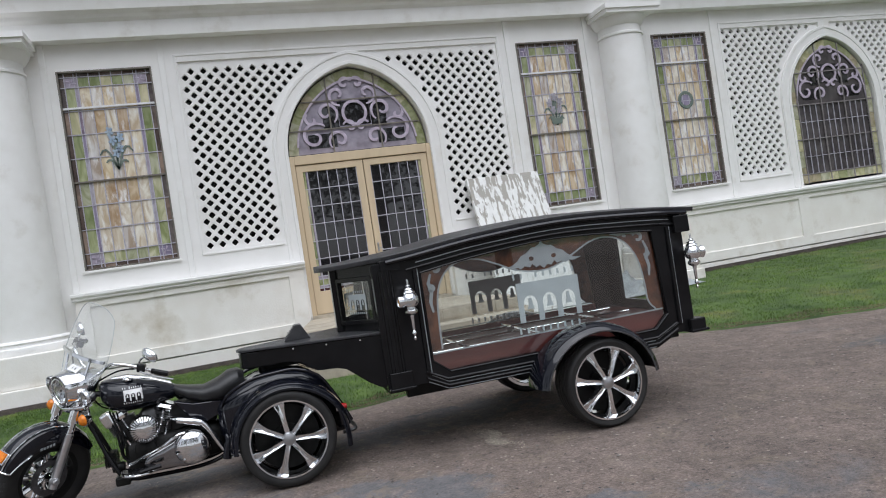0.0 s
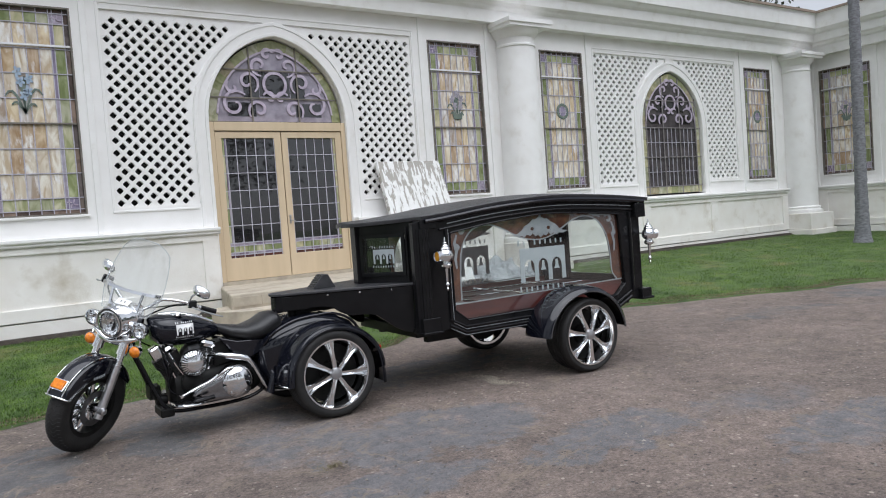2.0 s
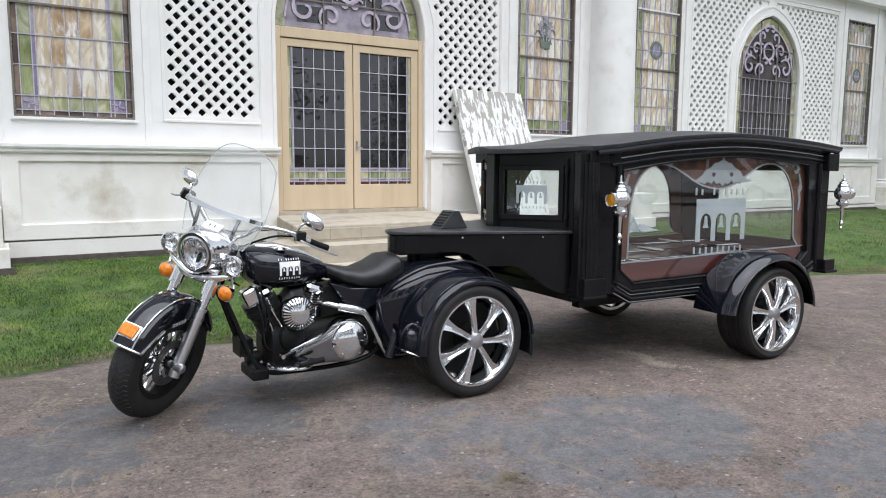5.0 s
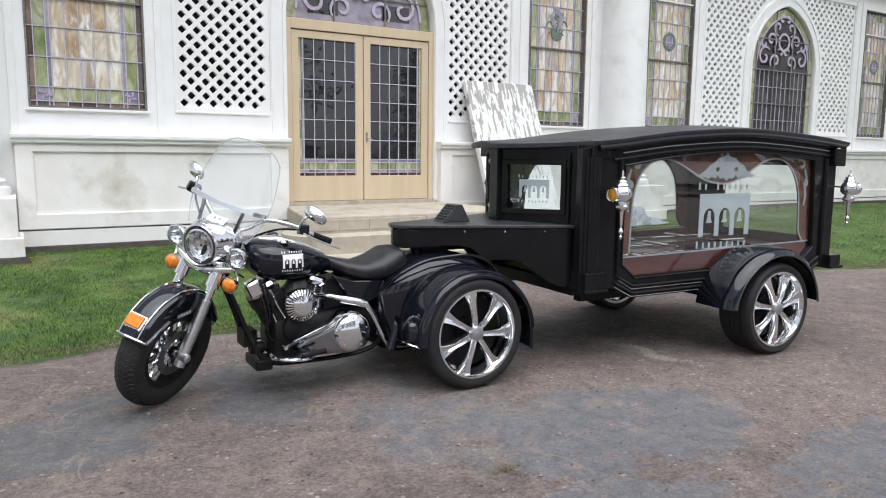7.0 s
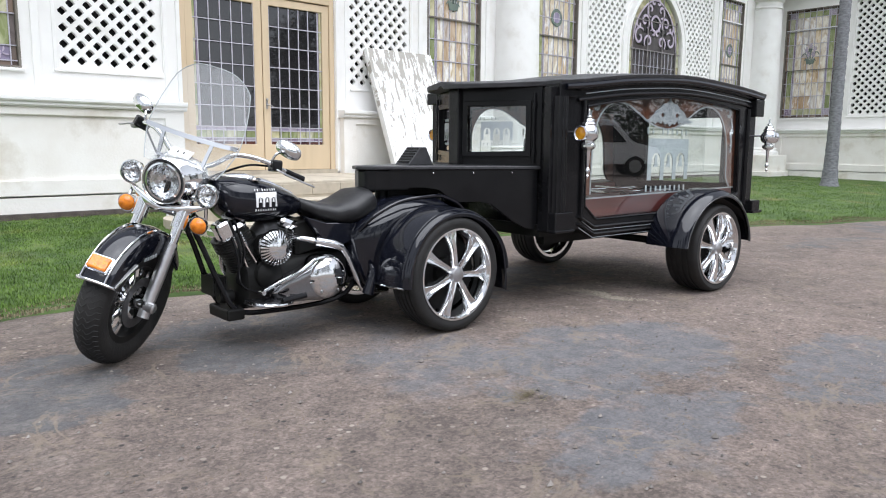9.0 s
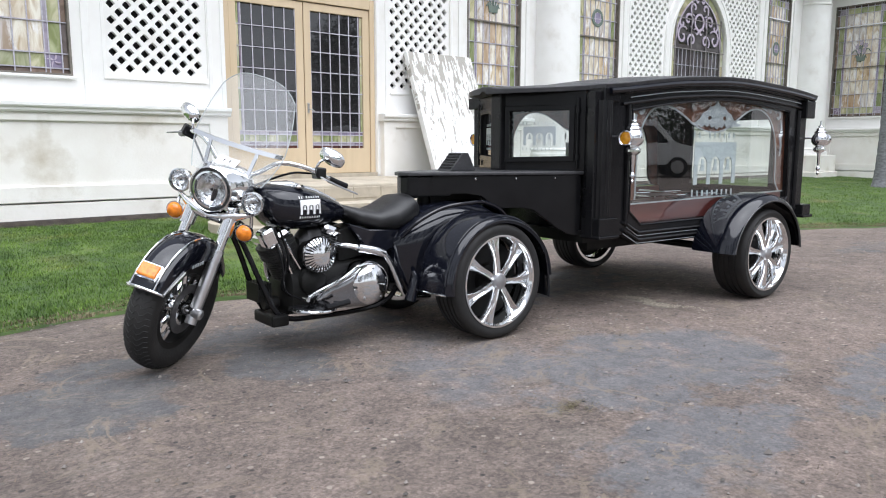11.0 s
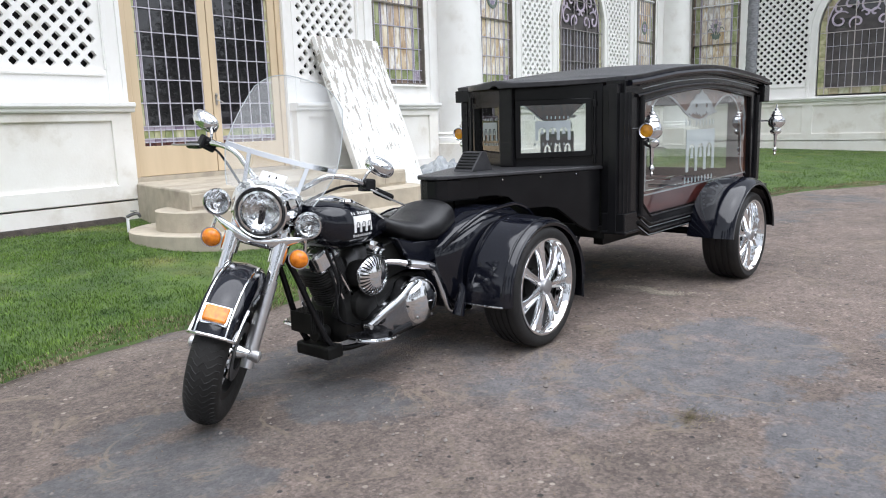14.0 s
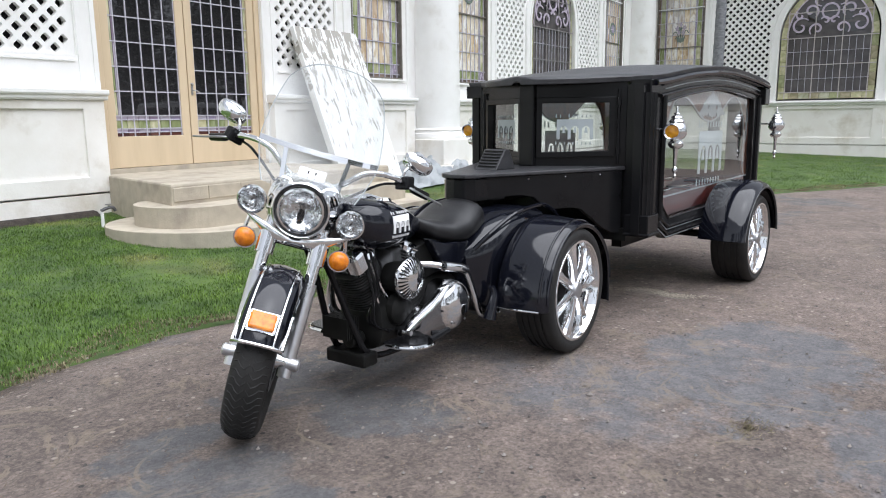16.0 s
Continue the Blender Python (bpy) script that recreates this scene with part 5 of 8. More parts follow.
def build_pebbles():
    rng = random.Random(21)
    verts, faces = [], []
    for _ in range(2000):
        x, y = rng.uniform(-6.5, 5.0), rng.uniform(-9.2, -3.9)
        if y > edge_y(x) - 0.05:
            continue
        r = rng.uniform(0.004, 0.011) * (1.7 if rng.random() < 0.05 else 1)
        a = rng.uniform(0, 6.28)
        k = len(verts)
        for j in range(5):
            w = a + j * math.tau / 5
            q = r * rng.uniform(0.7, 1.25)
            verts.append((x + q * math.cos(w), y + q * math.sin(w) * 0.8, 0.002))
        verts.append((x + r * 0.2, y, 0.004 + r * rng.uniform(0.5, 0.9)))
        faces += [(k + j, k + (j + 1) % 5, k + 5) for j in range(5)]
    me = bpy.data.meshes.new("pebbles")
    me.from_pydata(verts, [], faces)
    me.materials.append(PEBBLE)
    tagged(new("pebbles", me), "loose pale and brown stone chips", "pebbles", kind="stuff")
    verts, faces = [], []
    for _ in range(1300):
        a = rng.gauss(0, 0.16)
        x, y = -0.80 - a * 0.10 + 0.05 * math.sin(a * 14) + rng.gauss(0, 0.024), -6.02 + a + rng.gauss(0, 0.03)
        b, q = rng.uniform(0, 6.28), rng.uniform(0.010, 0.032)
        k = len(verts)
        verts += [(x, y, 0.003), (x + q * math.cos(b), y + q * math.sin(b), 0.008), (x + q * 0.3 * math.sin(b), y - q * 0.3 * math.cos(b), 0.004)]
        faces.append((k, k + 1, k + 2))
    me = bpy.data.meshes.new("dry_debris")
    me.from_pydata(verts, [], faces)
    me.materials.append(PALE_STRAW)
    tagged(new("dry_debris", me), "pale dry plant debris scattered on the asphalt", "debris", kind="stuff")
    verts, faces = [], []
    while len(verts) < 30000:
        x, y = rng.uniform(-6.5, 3.0), rng.uniform(-9.0, -3.9)
        if y > edge_y(x) - 0.04 or noise.noise(Vector((x * 1.6, y * 1.6, 3.0))) < rng.uniform(-0.35, 0.45):
            continue
        b, q, w = rng.uniform(0, 6.28), rng.uniform(0.006, 0.022), rng.uniform(0.0012, 0.0028)
        c, e = math.cos(b), math.sin(b)
        k = len(verts)
        verts += [(x - e * w, y + c * w, 0.003), (x + e * w, y - c * w, 0.003), (x + c * q, y + e * q, 0.003 + rng.uniform(0.001, 0.007))]
        faces.append((k, k + 1, k + 2))
    me = bpy.data.meshes.new("dry_litter")
    me.from_pydata(verts, [], faces)
    me.materials.append(LITTER)
    tagged(new("dry_litter", me), "brown dry grass litter strewn over the asphalt", "debris", kind="stuff")
    t = thing("weed_tuft", pose(-2.76, -7.05, 0), "small tuft of dry grass and grit on the asphalt", "weed")
    verts, faces = [], []
    for _ in range(240):
        a, r = rng.uniform(0, 6.28), abs(rng.gauss(0, 0.05))
        x, y = r * math.cos(a) * 1.5, r * math.sin(a)
        h, b = rng.uniform(0.005, 0.022), rng.uniform(0, 6.28)
        k = len(verts)
        verts += [(x, y, 0), (x + 0.004, y + 0.003, 0), (x + 0.02 * math.cos(b), y + 0.02 * math.sin(b), h)]
        faces.append((k, k + 1, k + 2))
    me = bpy.data.meshes.new("dry_stems")
    me.from_pydata(verts, [], faces)
    me.materials.append(STRAW)
    ob = new("dry_stems", me)
    ob.parent = t
    tagged(ob, "short dry stems", kind="stuff")


def build_van(x, y, turn):
    v = thing("parked_van", pose(x, y, 0, 0, 0, turn), "silver passenger van parked on the drive", "van")
    side = [(-2.45, 0.42), (-2.50, 0.9), (-2.42, 1.75), (-2.30, 1.98), (-1.0, 2.02), (0.9, 2.0), (1.15, 1.93), (1.75, 1.22), (2.55, 1.02), (2.72, 0.85), (2.75, 0.45)]
    bm = bmesh.new()
    prism(bm, side, -0.92, 0.92, lambda p, q, s: (p, s * (1.0 - 0.10 * max(0, q - 1.1)), q))
    part("body", bm, VAN_PAINT, v, bevel=0.06, smooth=True)
    for s in (-1, 1):
        for a, b in ((-2.2, -0.95), (-0.85, 0.25)):
            bm = bmesh.new()
            slab(bm, [(a, 1.2), (b, 1.2), (b, 1.78), (a + 0.05, 1.78)], [], 0.885, 0.925, lambda p, y2, q, s=s: (p, s * (y2 - 0.06 * (q - 1.2)), q))
            part("window", bm, VAN_GLASS, v, "dark side window")
        bm = bmesh.new()
        slab(bm, [(0.35, 1.2), (1.55, 1.2), (1.02, 1.78), (0.35, 1.78)], [], 0.885, 0.925, lambda p, y2, q, s=s: (p, s * (y2 - 0.06 * (q - 1.2)), q))
        part("window", bm, VAN_GLASS, v, "dark side window")
        for u in (-1.6, 1.85):
            bm = bmesh.new()
            lathe(bm, [(0.0, s * 0.70), (0.36, s * 0.70), (0.37, s * 0.90), (0.33, s * 0.935), (0.22, s * 0.935)], 32, "y", (u, 0, 0.37))
            w = part("wheel", bm, RUBBER, v, smooth=True)
            bm = bmesh.new()
            lathe(bm, [(0.0, s * 0.93), (0.08, s * 0.945), (0.20, s * 0.925), (0.225, s * 0.94)], 24, "y", (u, 0, 0.37))
            part("hub_cap", bm, ALLOY, w, smooth=True)
    bm = bmesh.new()
    slab(bm, [(-0.78, 1.24), (0.78, 1.24), (0.72, 1.85), (-0.72, 1.85)], [], 0.0, 0.02, lambda p, y2, q: (1.755 - (q - 1.22) * 0.845 + y2 + 0.012, p, q))
    part("windscreen", bm, VAN_GLASS, v)
    part("bumper", boxes((2.70, 2.86, -0.90, 0.90, 0.38, 0.60), (-2.62, -2.46, -0.90, 0.90, 0.40, 0.60)), SATIN_BLACK, v, bevel=0.04)


def build_scrap(x, y):
    bm = bmesh.new()
    top = [(-0.03, -0.014, 0.012), (0.0, -0.019, 0.025), (0.03, -0.010, 0.013), (0.034, 0.014, 0.018), (0.003, 0.02, 0.028), (-0.027, 0.015, 0.014)]
    loft(bm, [top, [(a, b, c - 0.003) for a, b, c in top]])
    ob = part("paper_scrap", bm, WHITE_BAR)
    ob.matrix_world = pose(x, y, ground_z(x, y) + 0.012, 0, 0, 25)
    tagged(ob, "small crumpled white paper scrap on the lawn", "paper")

# ---- wheels, lanterns and emblems shared by the trike and the carriage ----
def spoked_wheel(parent, x, y, z, radius, width, side, label, rim_share=0.845, turn=0.0, squeeze=1.0):
    """A chrome seven-spoke wheel on a low tyre; side is -1 or 1, the way its face looks."""
    m = pose(x, y, z) @ Matrix.Diagonal((squeeze, 1.0, 1.0, 1.0))
    rr = radius * rim_share
    o = side * width / 2
    bm = bmesh.new()
    # rim: lip, barrel and back edge
    lathe(bm, [(rr * 0.90, -o * 0.9), (rr, -o * 0.92), (rr, o * 0.9), (rr * 0.985, o * 1.0), (rr * 0.945, o * 1.0), (rr * 0.925, o * 0.88), (rr * 0.90, o * 0.80), (rr * 0.88, -o * 0.9)], 56, "y", close=False)
    spokes = []
    for k in range(7):
        a = turn + k * math.tau / 7
        rings = []
        for s in range(7):
            t = s / 6
            r = rr * (0.10 + 0.82 * t)
            w = rr * (0.074 + 0.012 * math.sin(math.pi * t) + 0.125 * (max(0, t - 0.55) / 0.45) ** 1.6)
            face = o * (0.86 - 0.06 * t + 0.06 * math.sin(math.pi * min(1, t * 1.15)))
            d, n = Vector((math.cos(a), 0, math.sin(a))), Vector((-math.sin(a), 0, math.cos(a)))
            dip = o * (0.03 + 0.08 * min(1, t * 1.8))
            rings.append([d * r + n * w * f + Vector((0, face - q, 0)) for f, q in ((-1.0, o * 0.36), (-0.96, o * 0.14), (-0.72, 0.0), (-0.46, o * 0.02), (-0.16, dip), (0.16, dip), (0.46, o * 0.02), (0.72, 0.0), (0.96, o * 0.14), (1.0, o * 0.36))])
        sp = bmesh.new()
        loft(sp, rings)
        spokes.append(sp)
    w = part("wheel", bm, CHROME, parent, label, m, smooth=True)
    for sp in spokes:
        part("spoke", sp, CHROME, w, smooth=True)
    bm = bmesh.new()
    ww = width / 2
    prof = [(rr * 0.99, -ww * 0.94), (rr * 1.04, -ww), (rr + (radius - rr) * 0.55, -ww * 1.02), (radius * 0.972, -ww * 0.93), (radius * 0.992, -ww * 0.80)]
    for g in (-0.5, -0.17, 0.17, 0.5):
        prof += [(radius, ww * (g - 0.07)), (radius - 0.008, ww * (g - 0.05)), (radius - 0.008, ww * (g + 0.05)), (radius, ww * (g + 0.07))]
    prof += [(radius * 0.992, ww * 0.80), (radius * 0.972, ww * 0.93), (rr + (radius - rr) * 0.55, ww * 1.02), (rr * 1.04, ww), (rr * 0.99, ww * 0.94)]
    lathe(bm, prof, 64, "y", close=False)
    part("tyre", bm, RUBBER, w, "wide black rubber tyre", smooth=True)
    bm = bmesh.new()
    lathe(bm, [(rr * 0.17, o * 0.5), (rr * 0.17, o * 0.90), (rr * 0.15, o * 1.0), (rr * 0.08, o * 1.06), (0.0, o * 1.07)], 24, "y")
    part("hub_cap", bm, ALLOY, w, "satin hub cap", smooth=True)
    # brake disc, widened so its black also paints the shade between the spokes
    bm = bmesh.new()
    lathe(bm, [(0.0, -o * 0.25), (rr * 0.82, -o * 0.25), (rr * 0.82, -o * 0.10), (rr * 0.35, -o * 0.08), (rr * 0.33, o * 0.15), (0.0, o * 0.15)], 40, "y")
    part("brake_disc", bm, ENGINE_BLACK, w, "dark brake disc widened to paint the shade inside the rim")
    return w


def emblem(bm, cu, z0, wide, y0, y1, to, bells=True, words=True, flip=1):
    """A plate of three round arches with bells, between two word-length bars."""
    tall = wide * 0.62
    leg, gap = wide * 0.085, (wide - 4 * wide * 0.085) / 3
    pts = [(-wide / 2, 0), (-wide / 2, tall), (wide / 2, tall), (wide / 2, 0)]
    x = wide / 2 - leg
    for k in range(3):
        pts.append((x, 0))
        h = tall * 0.55
        for j in range(9):
            a = math.pi * j / 8
            pts.append((x - gap / 2 + gap / 2 * math.cos(a), h - gap * 0.30 + gap * 0.62 * math.sin(a)))
        x -= gap
        pts.append((x, 0))
        x -= leg
    slab(bm, [(cu + p, z0 + q) for p, q in pts], [], y0, y1, to)
    for k in (-1, 0, 1):
        c = cu + k * (gap + leg)
        if bells:
            slab(bm, [(c - gap * 0.26, z0 + tall * 0.32), (c + gap * 0.26, z0 + tall * 0.32), (c + gap * 0.15, z0 + tall * 0.42), (c + gap * 0.10, z0 + tall * 0.60), (c - gap * 0.10, z0 + tall * 0.60), (c - gap * 0.15, z0 + tall * 0.42)], [], y0, y1, to)
    bars = []
    if words:
        h = wide * 0.105
        rows = [(k, 0.118, z0 + tall + h * 0.55, h * (1.0 if k in (0, 3) else 0.78)) for k in (0, 1, 3, 4, 5, 6, 7, 8)] + [(k, 0.118, z0 - h * 1.6, h * (0.95 if k == 0 else 0.78)) for k in range(9)]
        for k, pitch, z, tall_bar in rows:
            a = cu + (k - 4.5) * pitch * wide
            b = a + 0.26 * pitch * wide
            bars.append(bmesh.new())
            slab(bars[-1], [(a, z), (b, z), (b, z + tall_bar), (a, z + tall_bar)], [], y0, y1, to)
    return bars


def lantern(parent, x, y, z, side, turned=0):
    """A chrome coach lamp on a bracket, an amber lens facing ahead."""
    bm = bmesh.new()
    lathe(bm, [(0.0, 0.155), (0.006, 0.15), (0.007, 0.115), (0.018, 0.112), (0.020, 0.106), (0.010, 0.10), (0.030, 0.092), (0.036, 0.084), (0.028, 0.078), (0.040, 0.070), (0.045, 0.060), (0.040, 0.052),
               (0.050, 0.042), (0.060, 0.02), (0.063, 0.0), (0.060, -0.02), (0.048, -0.04), (0.030, -0.052), (0.034, -0.058), (0.046, -0.072), (0.046, -0.085), (0.034, -0.10), (0.016, -0.108), (0.013, -0.125),
               (0.010, -0.21), (0.007, -0.215), (0.015, -0.228), (0.017, -0.24), (0.010, -0.252), (0.006, -0.262), (0.011, -0.272), (0.008, -0.285), (0.0, -0.292)], 28)
    lp = part("lantern", bm, CHROME, parent, "chrome coach lantern with an amber lens", pose(x, y, z) @ Matrix.Diagonal((1.0, 0.90, 1.0, 1.0)) @ pose(0, 0, 0, 0, 0, turned), smooth=True)
    bm = bmesh.new()
    lathe(bm, [(0.040, -0.035), (0.048, -0.070), (0.050, -0.080), (0.045, -0.083), (0.039, -0.078)], 24, "x", close=False)
    part("lens_ring", bm, CHROME, lp, smooth=True)
    bm = bmesh.new()
    lathe(bm, [(0.0, -0.080), (0.02, -0.079), (0.040, -0.074), (0.040, -0.05), (0.0, -0.05)], 20, "x")
    part("amber_lens", bm, AMBER_DARK, lp, "amber glass lens", smooth=True)
    bm = bmesh.new()
    q = -side if turned == 0 else side
    tube(bm, [(0, q * 0.02, 0.01), (0, q * 0.085, 0.012), (0, q * 0.12, 0.012)], 0.007, 8)
    part("bracket", bm, CHROME, lp, smooth=True)


# ---- the glass-sided carriage ----
def sheet(bm, outline, y, to):
    """One flat sheet of glass filling an outline."""
    tris = tessellate_polygon([[Vector((a, b, 0)) for a, b in outline]])
    v = [bm.verts.new(to(a, y, b)) for a, b in outline]
    for t in tris:
        bm.faces.new([v[k] for k in t])


HALF, U0, U1 = 0.58, 0.74, 3.20
ROOF = [(-0.2, 1.495), (0.4, 1.500), (0.77, 1.516), (1.0, 1.536), (1.25, 1.568), (1.5, 1.597), (1.98, 1.629), (2.3, 1.631), (2.63, 1.614), (3.0, 1.587), (3.33, 1.55)]


def roof_z(u):
    pts = [Vector((a, 0, b)) for a, b in ROOF]
    xs = smooth_path(pts, 4)
    return float(np.interp(u, [p.x for p in xs], [p.z for p in xs]))


def opening_outline():
    """The side glass: arched head, chamfered feet."""
    top = [(u, roof_z(u) - 0.165 - 0.02 * abs(u - 2.0)) for u in np.linspace(2.94, 1.08, 15)]
    return [(1.20, 0.60), (2.86, 0.61), (2.98, 0.72)] + [(float(a), float(b)) for a, b in top] + [(1.08, 0.70)]


def veneer_cut():
    """The cut-out in the burl veneer: an arch, a dip and an arch."""
    pts = [(1.17, 0.77), (1.175, 1.00), (1.19, 1.16), (1.23, 1.28), (1.31, 1.37), (1.41, 1.405), (1.53, 1.395), (1.66, 1.34), (1.80, 1.27), (1.93, 1.238), (2.05, 1.235), (2.17, 1.268), (2.30, 1.335),
           (2.42, 1.395), (2.53, 1.416), (2.64, 1.395), (2.74, 1.32), (2.81, 1.18), (2.835, 1.0), (2.845, 0.85), (2.90, 0.77)]
    line = smooth_path([(a, 0, b) for a, b in pts], 4)
    return [(p.x, p.z) for p in line]


def build_carriage():
    c = thing("hearse_carriage", pose(-2.2594, -5.456, 0, 0, 0, -2.5) @ Matrix.Diagonal((1.0, 1.10, 0.95, 1.0)), "black glass-sided hearse carriage with chrome lanterns hitched to a trike", "carriage")
    hole = opening_outline()
    cut = veneer_cut()
    for s in (-1, 1):
        def to(a, y, b, s=s):
            return (a, s * y, b)
        # side frame
        bm = bmesh.new()
        tops = [(float(u), roof_z(float(u)) - 0.045) for u in np.linspace(U1, U0 if s < 0 else U0 + 0.10, 22)]
        u0 = U0 if s < 0 else U0 + 0.10
        slab(bm, [(u0, 0.545), (1.02, 0.545), (1.17, 0.466), (2.86, 0.462), (3.04, 0.55), (U1, 0.55)] + tops, [hole], HALF - 0.05, HALF, to)
        panel = part("side_panel", bm, SATIN_BLACK, c, "black side frame with silver pinstripes", bevel=0.004)
        # mouldings under the roof, round the glass and at the foot
        bm = bmesh.new()
        for drop, out, th in ((0.060, 0.028, 0.016), (0.135, 0.016, 0.012)):
            tube(bm, [(float(u), s * (HALF + out * 0.3), roof_z(float(u)) - drop) for u in np.linspace(0.98, 3.16, 14)], th, 8, 3)
        tube(bm, [(1.04, s * (HALF + 0.006), 1.40), (1.04, s * (HALF + 0.006), 0.62)], 0.016, 8, curve=False)
        tube(bm, [(3.07, s * (HALF + 0.006), 1.42), (3.07, s * (HALF + 0.006), 0.62)], 0.016, 8, curve=False)
        for dz in (0.035, 0.085):
            tube(bm, [(1.02, s * (HALF + 0.008), 0.545 + dz), (1.17, s * (HALF + 0.008), 0.466 + dz), (2.86, s * (HALF + 0.008), 0.462 + dz), (3.04, s * (HALF + 0.008), 0.55 + dz)], 0.011, 6, curve=False)
        part("moulding", bm, SATIN_BLACK, panel, smooth=True)
        bm = bmesh.new()
        rim = hole + hole[:1]
        for (a, b), (d, e) in zip(rim, rim[1:]):
            tube(bm, [(a, s * HALF, b), (d, s * HALF, e)], 0.008, 6, curve=False)
        part("glass_bead", bm, SATIN_BLACK, panel, smooth=True)
        bm = bmesh.new()
        ribbon(bm, [(float(u), roof_z(float(u)) - 0.098) for u in np.linspace(1.06, 3.10, 24)], 0.006, HALF - 0.004, HALF + 0.004, to, False)
        ribbon(bm, [(1.062, 1.40), (1.062, 0.60)], 0.005, HALF - 0.004, HALF + 0.003, to, False)
        ribbon(bm, [(3.092, 1.42), (3.092, 0.62)], 0.005, HALF - 0.004, HALF + 0.003, to, False)
        ribbon(bm, [(1.06, 0.595), (1.175, 0.527), (2.84, 0.524)], 0.005, HALF - 0.004, HALF + 0.003, to, False)
        ribbon(bm, [(1.03, 0.552), (1.17, 0.476), (2.84, 0.472)], 0.005, HALF - 0.004, HALF + 0.003, to, False)
        ribbon(bm, [(2.86, 0.53), (3.06, 0.63)], 0.005, HALF - 0.004, HALF + 0.003, to, False)
        part("pinstripe", bm, SILVER, panel, "thin silver pinstripe")
        # glass with the veneer behind it
        bm = bmesh.new()
        sheet(bm, hole, HALF - 0.020, to)
        gl = part("side_glass", bm, PANE, c, "clear side window glass with grey etched emblem")
        gl.visible_shadow = False
        bm = bmesh.new()
        out = [(a, b) for a, b in hole if b > 0.72]
        slab(bm, [(1.09, 0.76)] + cut + [(2.97, 0.76)] + out, [], HALF - 0.040, HALF - 0.030, to)
        ven = part("burl_panel", bm, BURL, c, "red-brown burl veneer cut into arches")
        bm = bmesh.new()
        ribbon(bm, cut, 0.012, HALF - 0.030, HALF - 0.026, to, False)
        ribbon(bm, [(1.10, 0.742), (2.96, 0.766)], 0.010, HALF - 0.030, HALF - 0.024, to, False)
        part("silver_edge_line", bm, SILVER, ven, "thin silver line along the veneer edge")
        for cx, f in ((1.17, 1), (2.86, -1)):
            bm = bmesh.new()
            for pts in (spiral(cx + f * 0.03, 1.37, 0.045, 0.012, 2.6, -2.6, 14), [(cx - f * 0.01, 1.34), (cx - f * 0.035, 1.27), (cx - f * 0.02, 1.20), (cx - f * 0.035, 1.13), (cx - f * 0.025, 1.05)],
                        [(cx + f * 0.04, 1.405), (cx + f * 0.12, 1.425), (cx + f * 0.19, 1.415), (cx + f * 0.26, 1.435)], spiral(cx + f * 0.13, 1.41, 0.030, 0.008, 0.5, 5.0, 12), spiral(cx - f * 0.022, 1.23, 0.028, 0.008, 1.5, -3.5, 12)):
                ribbon(bm, pts, 0.026, HALF - 0.030, HALF - 0.025, to)
            part("corner_scroll", bm, SILVER, ven, "silver scroll ornament")
        bm = bmesh.new()
        half_crest = [(0.0, 1.475), (0.012, 1.44), (0.05, 1.42), (0.08, 1.42), (0.12, 1.385), (0.17, 1.365), (0.20, 1.33), (0.25, 1.30), (0.31, 1.295), (0.25, 1.275), (0.21, 1.28), (0.18, 1.265), (0.15, 1.285),
                      (0.11, 1.27), (0.09, 1.295), (0.06, 1.265), (0.03, 1.275), (0.0, 1.25)]
        crest = [(2.03 + a, b) for a, b in half_crest] + [(2.03 - a, b) for a, b in reversed(half_crest[1:-1])]
        eyes = [[(2.03 + f * 0.09 + 0.022 * math.cos(k * math.tau / 8), 1.335 + 0.018 * math.sin(k * math.tau / 8)) for k in range(8)] for f in (-1, 1)]
        slab(bm, crest, eyes, HALF - 0.030, HALF - 0.024, to)
        part("crest", bm, SILVER, ven, "silver crest ornament")
        bm = bmesh.new()
        bars = emblem(bm, 2.035, 0.85, 0.50, HALF - 0.028, HALF - 0.024, to)
        part("etched_emblem", bm, ETCH, gl, "grey etched emblem of three arches with bells")
        for q in bars:
            part("letter_bar", q, ETCH, gl)
        # pilaster: fluted round post on a block
        bm = bmesh.new()
        ring = []
        for k in range(64):
            a = k * math.tau / 64
            ring.append((0.062 * (1 - 0.10 * abs(math.sin(a * 8))) * math.cos(a), 0.062 * (1 - 0.10 * abs(math.sin(a * 8))) * math.sin(a)))
        pu, pv = (0.825, HALF - 0.02) if s < 0 else (0.905, HALF - 0.06)
        loft(bm, [[(pu + p, s * pv + q, z) for p, q in ring] for z in (0.66, 1.415)])
        pil = part("pilaster", bm, SATIN_BLACK, c, "black fluted corner post", smooth=True)
        part("pilaster_block", boxes((pu - 0.07, pu + 0.09, s * (pv - 0.075), s * (pv + 0.065), 0.55, 0.67), (pu - 0.08, pu + 0.105, s * (pv - 0.075), s * (pv + 0.075), 0.535, 0.556)), SATIN_BLACK, pil, bevel=0.006)
        part("pilaster_cap", boxes((0.80, 0.945, s * (HALF - 0.10), s * (HALF + 0.018), 1.41, 1.495)), SATIN_BLACK, pil, bevel=0.006)
        part("corner_stop", boxes((3.14, 3.27, s * (HALF - 0.06), s * (HALF + 0.045), 0.55, 0.645), (3.13, 3.285, s * (HALF - 0.06), s * (HALF + 0.06), 0.535, 0.56)), SATIN_BLACK, panel, bevel=0.008)
        part("corner_corbel", boxes((3.12, 3.25, s * (HALF - 0.06), s * (HALF + 0.04), 1.36, 1.50)), SATIN_BLACK, panel, bevel=0.008)
